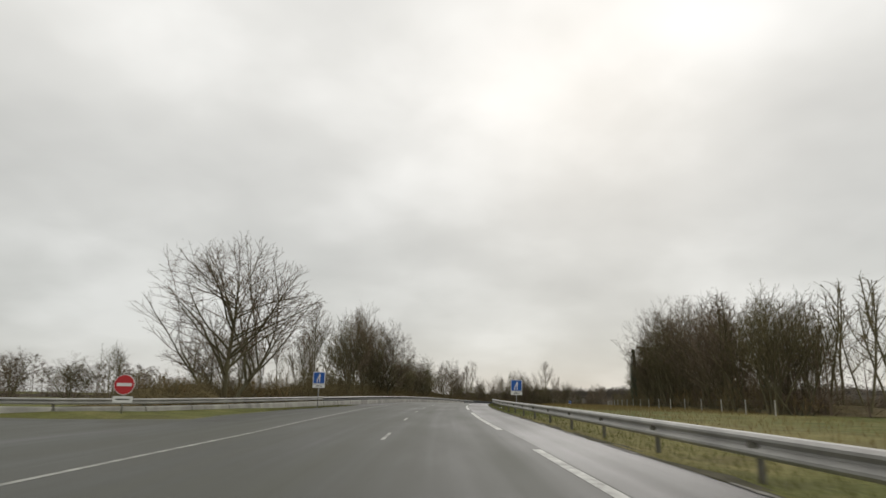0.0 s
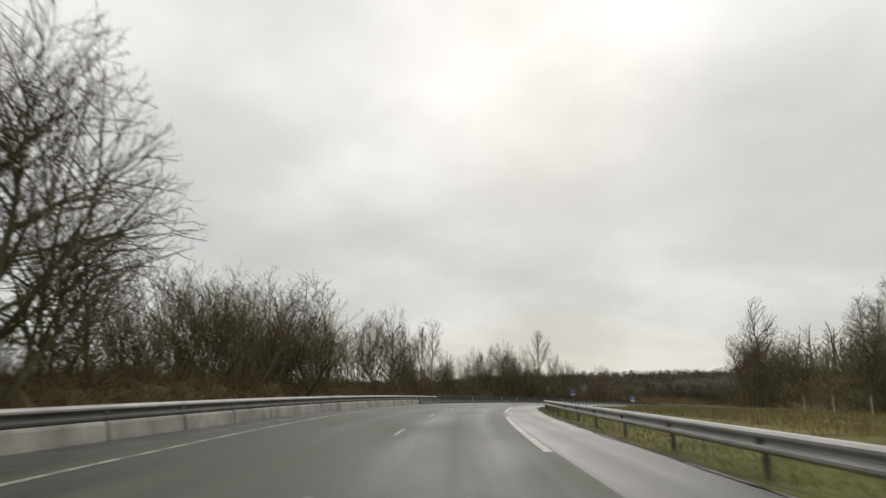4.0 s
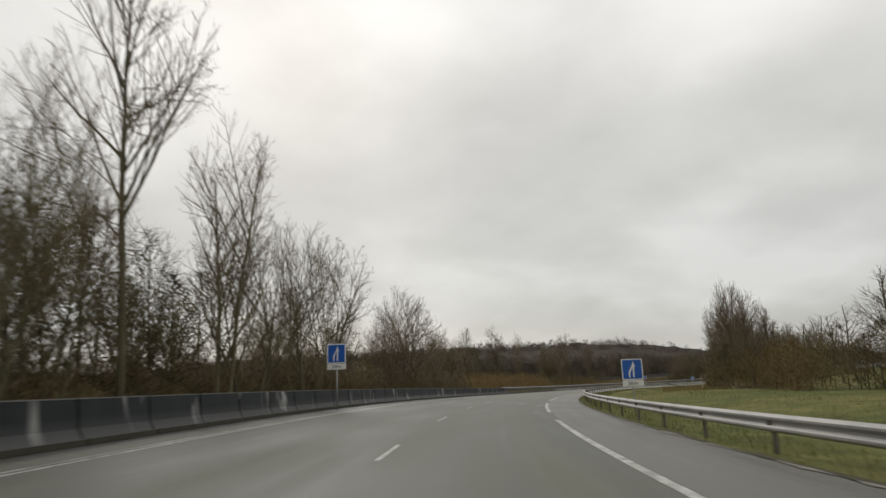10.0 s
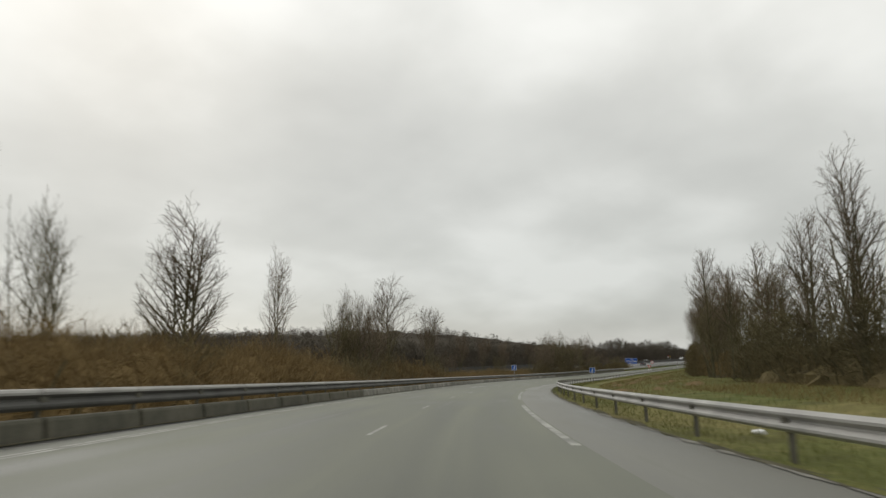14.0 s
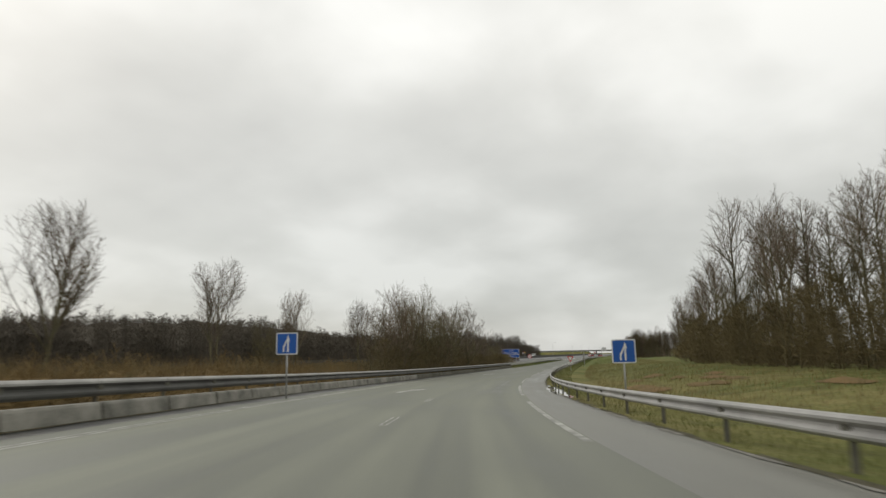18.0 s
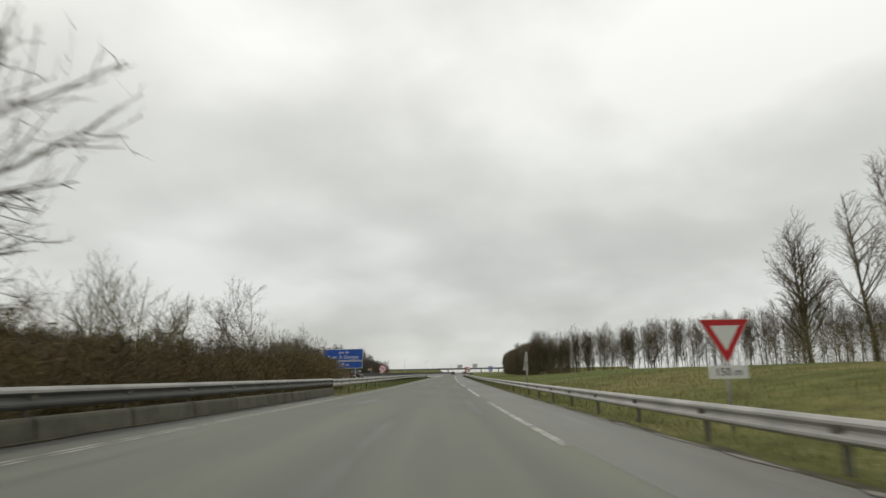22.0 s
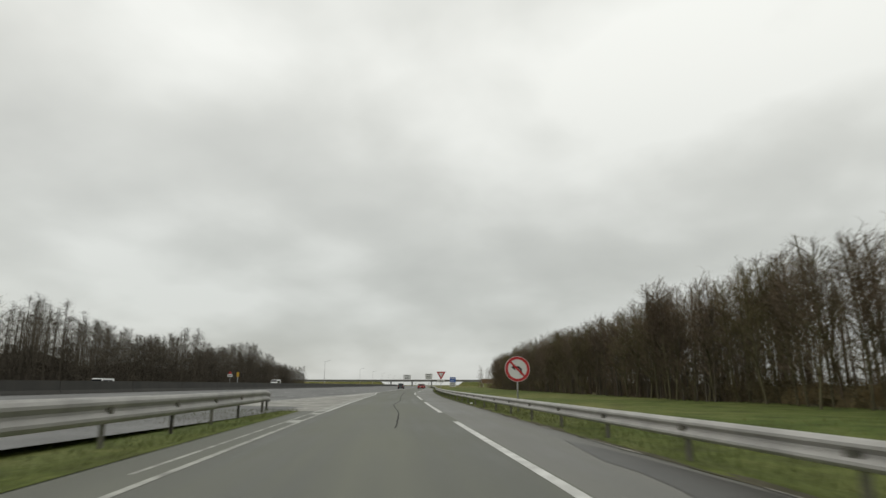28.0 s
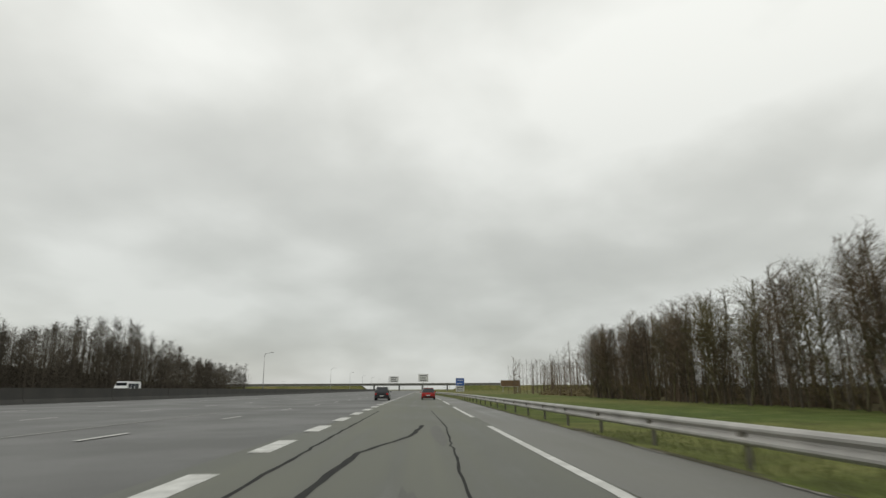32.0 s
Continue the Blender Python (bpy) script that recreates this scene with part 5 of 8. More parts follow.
def leafless(seed, stems, profile, limbs=13, angle=42, up=0.1, sway=0.09, gaps=(0.42, 0.27, 0.13), girth=0.12, tip=0.0055, lump=0.14, start=0.16, reach=(0.8, 0.6), twig_len=0.3):
    """A leafless tree: stems of base, direction, length; profile of height and crown radius; limbs on each stem, then boughs, branchlets and twigs
    at those gaps along what bears them, all kept inside the crown. Gives vertices and triangles of the thick wood, then of the fine wood."""
    r = np.random.RandomState(seed)
    ph, pr = np.array(profile, float).T
    b, c = r.uniform(0, 6.28, 2)

    def room(p, d, most):
        """How far a straight line runs inside the crown."""
        out, open_ = np.zeros(len(p)), np.ones(len(p), bool)
        for k in range(1, 40):
            q = p + d * (0.25 * k)
            a = np.arctan2(q[:, 1], q[:, 0])
            lim = np.interp(q[:, 2], ph, pr, left=pr[0], right=0.0) * (1 + lump * (0.6 * np.sin(3 * a + b + 0.9 * q[:, 2]) + 0.6 * np.sin(5 * a + c - 1.3 * q[:, 2])))
            open_ &= (np.hypot(q[:, 0], q[:, 1]) < lim) & (q[:, 2] > 0.3)
            out = np.where(open_, 0.25 * k, out)
        return np.minimum(out, most)

    def grow(p, d, ln, m, bend, lift):
        pts, ways = [p], []
        for _ in range(m):
            d = unit(d + r.normal(0, bend, d.shape) + np.array([0, 0, lift]))
            ways.append(d)
            pts.append(pts[-1] + d * (ln / m)[:, None])
        return np.stack(pts, 1), np.stack(ways, 1)

    def shoots(pts, ways, ln, r0, r1, gap, lo, deg, rise):
        """Starting places, directions, and the bearer's radius and remaining length there."""
        n = np.maximum(1, np.round(ln * (1 - lo) / gap)).astype(int)
        who = np.repeat(np.arange(len(ln)), n)
        k = np.arange(len(who)) - np.repeat(np.cumsum(n) - n, n)
        f = lo + (1 - lo) * (k + r.uniform(0.1, 0.95, len(who))) / n[who]
        m = ways.shape[1]
        x = np.minimum(f * m, m - 1e-4)
        i = x.astype(int)
        p = pts[who, i] + (pts[who, i + 1] - pts[who, i]) * (x - i)[:, None]
        d = ways[who, i]
        side = unit(np.cross(d, r.normal(0, 1, d.shape)))
        a = np.radians(deg * r.uniform(0.7, 1.3, len(who)))[:, None]
        return p, unit(d * np.cos(a) + side * np.sin(a) + np.array([0, 0, rise])), r0[who] + (r1[who] - r0[who]) * f, ln[who] * (1 - f), f

    tv, tf, cv, cf = [], [], [], []

    def wood(pts, ways, r0, r1, sides, into_v, into_f):
        m = ways.shape[1]
        fr = np.linspace(0, 1, m + 1)
        rad = r0[:, None] + (r1 - r0)[:, None] * fr[None]
        wd = np.concatenate([ways, ways[:, -1:]], 1)
        u = unit(np.cross(wd, np.broadcast_to(unit(r.normal(0, 1, (len(pts), 1, 3))), wd.shape)))
        w = np.cross(wd, u)
        if sides == 2:
            v = np.stack([pts - u * rad[..., None], pts + u * rad[..., None]], 2)
        else:
            ang = 2 * np.pi * np.arange(sides) / sides
            v = pts[:, :, None] + (u[:, :, None] * np.cos(ang)[None, None, :, None] + w[:, :, None] * np.sin(ang)[None, None, :, None]) * rad[:, :, None, None]
        base = sum(len(x) for x in into_v)
        i = np.arange(sides) if sides > 2 else np.array([0])
        e = (i + 1) % sides
        one = np.concatenate([np.stack([i, e, e + sides], 1), np.stack([i, e + sides, i + sides], 1)])
        f = (np.arange(len(pts)) * (m + 1) * sides)[:, None, None, None] + (np.arange(m) * sides)[None, :, None, None] + one[None, None]
        into_v.append(v.reshape(-1, 3))
        into_f.append(base + f.reshape(-1, 3))

    p = np.array([s[0] for s in stems], float)
    d = unit(np.array([s[1] for s in stems], float))
    ln = np.array([s[2] for s in stems], float)
    free = p + d * 1.2
    ln = np.minimum(ln, room(np.where(free[:, 2:] < ph[0], free + d * (ph[0] - free[:, 2:]).clip(0), free), d, 20.0) + 1.2 + (ph[0] - free[:, 2]).clip(0)) * (0.84 if len(stems) > 1 else 0.97)
    pts, ways = grow(p, d, ln, 10, sway * 0.6, up * 0.12)
    r0, r1 = np.full(len(p), girth), np.full(len(p), tip * 2.5)
    wood(pts, ways, r0, r1, 7, tv, tf)
    if len(stems) > 1:
        rim = np.hypot(p[:, 0], p[:, 1]).max() + girth
        foot = np.array([[[0, 0, -0.7], [0, 0, -0.1], [0, 0, 0.35]]])
        wood(foot, np.array([[[0, 0, 1.0], [0, 0, 1.0]]]), np.array([rim * 1.2]), np.array([rim * 0.7]), 9, tv, tf)
    bears = [(pts, ways, ln, r0, r1)]
    # limbs
    q, w, rb, left, f = shoots(pts, ways, ln, r0, r1, ln.mean() * (1 - start) / limbs, start, angle, up * 0.6)
    keep = q[:, 2] > ph[0] * 0.9
    q, w, rb, left = q[keep], w[keep], rb[keep], left[keep]
    ln = np.maximum(room(q, w, 9.0) * r.uniform(0.75, 1.0, len(q)), 0.35)
    pts, ways = grow(q, w, ln, 6, sway, up * 0.5)
    r0 = np.minimum(rb * 0.7, 0.012 + 0.011 * ln)
    r1 = np.full(len(q), tip * 1.3)
    big = r0 > 0.022
    wood(pts[big], ways[big], r0[big], r1[big], 5, tv, tf)
    wood(pts[~big], ways[~big], r0[~big], r1[~big], 3, cv, cf)
    # boughs on limbs and on the stems' upper parts
    q, w, rb, left, f = (np.concatenate(x) for x in zip(shoots(pts, ways, ln, r0, r1, gaps[0], 0.15, 40, up * 0.5), shoots(*bears[0], gaps[0] * 0.6, 0.55, 36, up * 0.6)))
    ln = np.maximum(np.minimum(room(q, w, 2.6) * r.uniform(0.6, 1.0, len(q)), 0.45 + left * reach[0]), 0.3)
    pts2, ways2 = grow(q, w, ln, 3, sway, up * 0.5)
    r20, r21 = np.minimum(rb * 0.75, 0.006 + 0.008 * ln), np.full(len(q), tip)
    wood(pts2, ways2, r20, r21, 3, cv, cf)
    # branchlets on boughs and limbs
    q, w, rb, left, f = (np.concatenate(x) for x in zip(shoots(pts2, ways2, ln, r20, r21, gaps[1], 0.15, 38, up * 0.5), shoots(pts, ways, np.linalg.norm(pts[:, -1] - pts[:, 0], axis=1), r0, r1, gaps[1] * 1.3, 0.3, 40, up * 0.5)))
    ln = np.maximum(np.minimum(room(q, w, 1.2), 0.3 + left * reach[1]) * r.uniform(0.6, 1.1, len(q)), 0.18)
    pts3, ways3 = grow(q, w, ln, 2, sway * 1.2, up * 0.5)
    r30, r31 = np.minimum(rb * 0.9, tip * 1.35), np.full(len(q), tip * 0.8)
    wood(pts3, ways3, r30, r31, 2, cv, cf)
    # twigs: one sliver each
    q, w, rb, left, f = shoots(pts3, ways3, ln, r30, r31, gaps[2], 0.1, 36, up * 0.6)
    s = unit(np.cross(w, r.normal(0, 1, w.shape))) * (tip * 0.8)
    v = np.stack([q - s, q + s, q + w * (twig_len * r.uniform(0.4, 1.3, len(q)))[:, None]], 1)
    base = sum(len(x) for x in cv)
    cv.append(v.reshape(-1, 3))
    cf.append(base + np.arange(len(v) * 3).reshape(-1, 3))
    return np.concatenate(tv), np.concatenate(tf), np.concatenate(cv), np.concatenate(cf)


def grown(bark, twig, *args, **more):
    tv, tf, cv, cf = leafless(*args, **more)
    trunk = fast_mesh("trunk", tv, tf, [bark])
    trunk.polygons.foreach_set("use_smooth", [True] * len(trunk.polygons))
    return trunk, fast_mesh("crown", cv, cf, [twig])


def fan(n, lean, ln, spread=0.2):
    """n stems that lean outwards from one foot."""
    out = []
    for k in range(n):
        a = 2 * math.pi * (k + 0.3 * math.sin(k * 2.7)) / n
        t = radians(lean * (0.45 + 0.55 * abs(math.sin(k * 1.9 + 0.4))))
        out.append(((math.cos(a) * spread, math.sin(a) * spread, -0.6), (math.cos(a) * math.sin(t), math.sin(a) * math.sin(t), math.cos(t)), ln * (0.8 + 0.3 * abs(math.cos(k * 1.3)))))
    return out


OAK = [(1.3, 1.6), (2.6, 3.6), (4.2, 4.5), (6.0, 4.4), (7.8, 3.6), (9.2, 2.2), (10.0, 0.9)]
FLARE = [(1.0, 1.0), (2.5, 2.3), (5.0, 3.4), (7.2, 3.5), (8.8, 2.6), (10.0, 1.0)]
SLIM = [(1.2, 0.8), (3.0, 1.6), (5.5, 2.1), (8.0, 1.7), (10.0, 0.4)]
TALL = [(3.6, 0.6), (5.0, 1.6), (7.0, 2.4), (8.8, 2.1), (10.0, 0.8)]
DROP = [(0.9, 0.7), (2.5, 1.3), (4.6, 1.75), (6.6, 1.7), (8.2, 1.25), (9.2, 0.8), (9.8, 0.45), (10.1, 0.2)]
VASE = [(2.4, 0.5), (4.0, 1.5), (6.0, 2.3), (8.0, 2.6), (9.2, 2.2), (10.0, 1.2)]
STAND = [(2.6, 0.4), (4.5, 1.4), (7.0, 1.8), (9.0, 1.2), (10.0, 0.3)]
POST_CROWN = [(1.4, 0.6), (3.5, 1.1), (5.5, 1.4), (7.5, 1.3), (9.0, 0.9), (9.8, 0.4), (10.2, 0.1)]
DOME = [(0.15, 1.5), (0.8, 2.0), (1.7, 1.8), (2.5, 1.2), (3.0, 0.4)]
MAST = [((0, 0, -0.6), (0, 0, 1), 10.5)]
POLE = [((0, 0, -0.6), (0.03, 0.02, 1), 10.4)]
TREES = {
    "oak": [grown(M_BARK, M_TWIG, 11 + i, [((0, 0, -0.6), (0.03, 0.02 - 0.05 * i, 1), 9.2)] + fan(8, 58, 9.5, 0.14), OAK, 12, 50, 0.05, girth=0.14, start=0.2, gaps=(0.44, 0.33, 0.2), tip=0.0072) for i in range(2)],
    "broad": [
        grown(M_BARK, M_TWIG, 21, fan(6, 40, 9.8, 0.14), FLARE, 14, 54, 0.04, girth=0.11, gaps=(0.48, 0.34, 0.21), tip=0.0075),
        grown(M_BARK, M_TWIG_OL, 22, fan(8, 38, 9.8, 0.22), FLARE, 11, 50, 0.06, girth=0.085, gaps=(0.48, 0.34, 0.21), tip=0.0075),
        grown(M_BARK, M_TWIG, 23, fan(9, 40, 9.6, 0.3), FLARE, 10, 50, 0.05, girth=0.08, gaps=(0.48, 0.34, 0.21), tip=0.0075),
        grown(M_BARK, M_TWIG, 24, fan(5, 44, 9.8, 0.08), FLARE, 16, 54, 0.03, girth=0.125, gaps=(0.48, 0.34, 0.21), tip=0.0075, start=0.22),
    ],
    "vase": [grown(M_BARK, M_TWIG, 27 + i, [((0, 0, -0.6), (0.02, 0, 1), 9.0)] + fan(4, 18, 9.8, 0.05), VASE, 9, 34, 0.1, sway=0.05, girth=0.085, start=0.3, gaps=(0.42, 0.3, 0.2), tip=0.0078) for i in range(2)],
    "upright": [
        grown(M_BARK, M_TWIG, 31, [((0, 0, -0.6), (0.02, 0, 1), 10.4)], SLIM, 34, 48, 0.09, sway=0.06, girth=0.12, gaps=(0.46, 0.34, 0.2), tip=0.007),
        grown(M_BARK, M_TWIG, 32, fan(2, 9, 10.3, 0.1), SLIM, 20, 46, 0.09, sway=0.06, girth=0.1, gaps=(0.46, 0.34, 0.2), tip=0.007),
        grown(M_BARK, M_TWIG_OL, 33, fan(6, 17, 10.2, 0.25), SLIM, 10, 44, 0.1, girth=0.065, gaps=(0.45, 0.34, 0.2), tip=0.007),
        grown(M_BARK, M_TWIG_OL, 34, fan(4, 13, 10.2, 0.2), SLIM, 13, 44, 0.1, girth=0.075, gaps=(0.45, 0.34, 0.2), tip=0.007),
    ],
    "tall": [grown(M_BARK, M_TWIG, 41 + i, fan(2, 10, 10.2, 0.1) if i else [((0, 0, -0.6), (0.04, 0, 1), 10.4)], TALL, 18 if i else 28, 46, 0.08, sway=0.06, girth=0.12, start=0.3, gaps=(0.44, 0.33, 0.2), tip=0.0065) for i in range(2)],
    "poplar": [grown(M_BARK, M_TWIG, 51 + i, MAST + fan(2, 5, 9.0, 0.1), [(z, q * k) for z, q in DROP], 30, 42, 0.1, sway=0.03, girth=0.085, lump=0.03, start=0.1, gaps=(0.46, 0.36, 0.24), tip=0.0062, reach=(0.5, 0.4), twig_len=0.3) for i, k in enumerate((1.0, 1.12, 0.92))],
    "wood": [grown(M_BARK, tm, 71 + i, POLE, POST_CROWN, 58, 46, 0.1, sway=0.035, girth=0.05, lump=0.08, gaps=(0.34, 0.26, 0.15), tip=0.0048) for i, tm in enumerate((M_TWIG, M_TWIG, M_TWIG_OL, M_TWIG))],
    "deep": [grown(M_BARK, tm, 81 + i, POLE, STAND, 22, 50, 0.08, girth=0.09, gaps=(0.9, 0.6, 0.34), tip=0.011, twig_len=0.55) for i, tm in enumerate((M_TWIG, M_TWIG_OL, M_THICK))],
    "shrub": [grown(M_BARK, tm, 91 + i, fan(9, 46, 2.9, 0.6), DOME, 4, 40, 0.15, girth=0.024, tip=0.008, gaps=(0.46, 0.32, 0.22), twig_len=0.32, start=0.1) for i, tm in enumerate((M_THICK, M_THICK, M_TWIG_OL, M_RUST))],
}
HEIGHT = {k: 3.0 if k == "shrub" else 10.0 for k in TREES}
LABELS = {"oak": "large leafless tree with a wide domed crown", "tall": "tall leafless tree with a bare trunk and open crown", "broad": "leafless spreading tree with several mossy stems", "vase": "young leafless tree with steep fanned branches", "upright": "slender leafless tree with upright branches", "poplar": "tall narrow leafless poplar with a pointed crown", "wood": "thin bare woodland tree among others", "shrub": "dense tangle of bare brown shrub stems"}


def tree(kind, variant, x, y, h, turn, lean=0.0, wide=1.0, group=""):
    k_i = variant % len(TREES[kind])
    tm, cm = TREES[kind][k_i]
    k = h / HEIGHT[kind]
    m = Matrix.Translation((x, y, gz(x, y) - 0.1)) @ Matrix.Rotation(turn, 4, "Z") @ Matrix.Rotation(lean, 4, "X") @ Matrix.Diagonal((k * wide, k * wide, k, 1))
    lab = LABELS[kind]
    if kind == "shrub" and k_i == 3:
        lab = "dense shrub of bare russet twigs"
    t = thing("shrub" if kind == "shrub" else "tree", lab, "shrub" if kind == "shrub" else "tree", group or {"shrub": "roadside shrubs", "wood": "woodland trees"}.get(kind, "roadside trees"), m=m)
    part("trunk", tm, t)
    part("crown", cm, t)
    return t


rng = random.Random(77)
ARR = {}


def arrays(me):
    """Vertices and triangles of a mesh, as arrays."""
    if me.name not in ARR:
        v = np.empty(len(me.vertices) * 3, np.float32)
        me.vertices.foreach_get("co", v)
        tris = []
        for p in me.polygons:
            k = list(p.vertices)
            tris += [(k[0], k[i], k[i + 1]) for i in range(1, len(k) - 1)]
        ARR[me.name] = v.reshape(-1, 3), np.array(tris, np.int32).reshape(-1, 3)
    return ARR[me.name]


def joined(name, label, category, items):
    """Many alike plants in one mesh: items of kind, variant, x, y, height, turn, width."""
    vs, ts, ix, mats, k = [], [], [], [], 0
    zs = ground_level([i[2] for i in items], [i[3] for i in items])
    for (kind, v, x, y, h, turn, wide), z in zip(items, zs):
        for me in TREES[kind][v % len(TREES[kind])]:
            a, t = arrays(me)
            if not len(t):
                continue
            s = h / HEIGHT[kind]
            c, n = math.cos(turn), math.sin(turn)
            b = np.stack([(a[:, 0] * c - a[:, 1] * n) * s * wide + x, (a[:, 0] * n + a[:, 1] * c) * s * wide + y, a[:, 2] * s + z - 0.1], 1)
            m = me.materials[0]
            if m not in mats:
                mats.append(m)
            vs.append(b)
            ts.append(t + k)
            ix.append(np.full(len(t), mats.index(m)))
            k += len(a)
    ob = new(name, fast_mesh(name, np.concatenate(vs), np.concatenate(ts), mats, np.concatenate(ix)))
    return tagged(ob, label, category, kind="stuff")


def spots(kind, s0, s1, o0, o1, h0, h1, step, wide=1.0, variants=None):
    out, s = [], s0
    while s < s1:
        p = at(s + rng.uniform(-0.4, 0.4) * step, rng.uniform(o0, o1))
        v = rng.choice(variants) if variants else rng.randrange(12)
        out.append((kind, v, p.x, p.y, rng.uniform(h0, h1), rng.uniform(0, 6.28), wide))
        s += step * rng.uniform(0.75, 1.25)
    return out


def belt(*args):
    for kind, v, x, y, h, turn, wide in spots(*args):
        tree(kind, v, x, y, h, turn, wide=wide)


def one(kind, v, s, off, h, wide=1.0, lean=0.0, turn=None):
    p = at(s, off)
    tree(kind, v, p.x, p.y, h, rng.uniform(0, 6.28) if turn is None else turn, lean, wide)


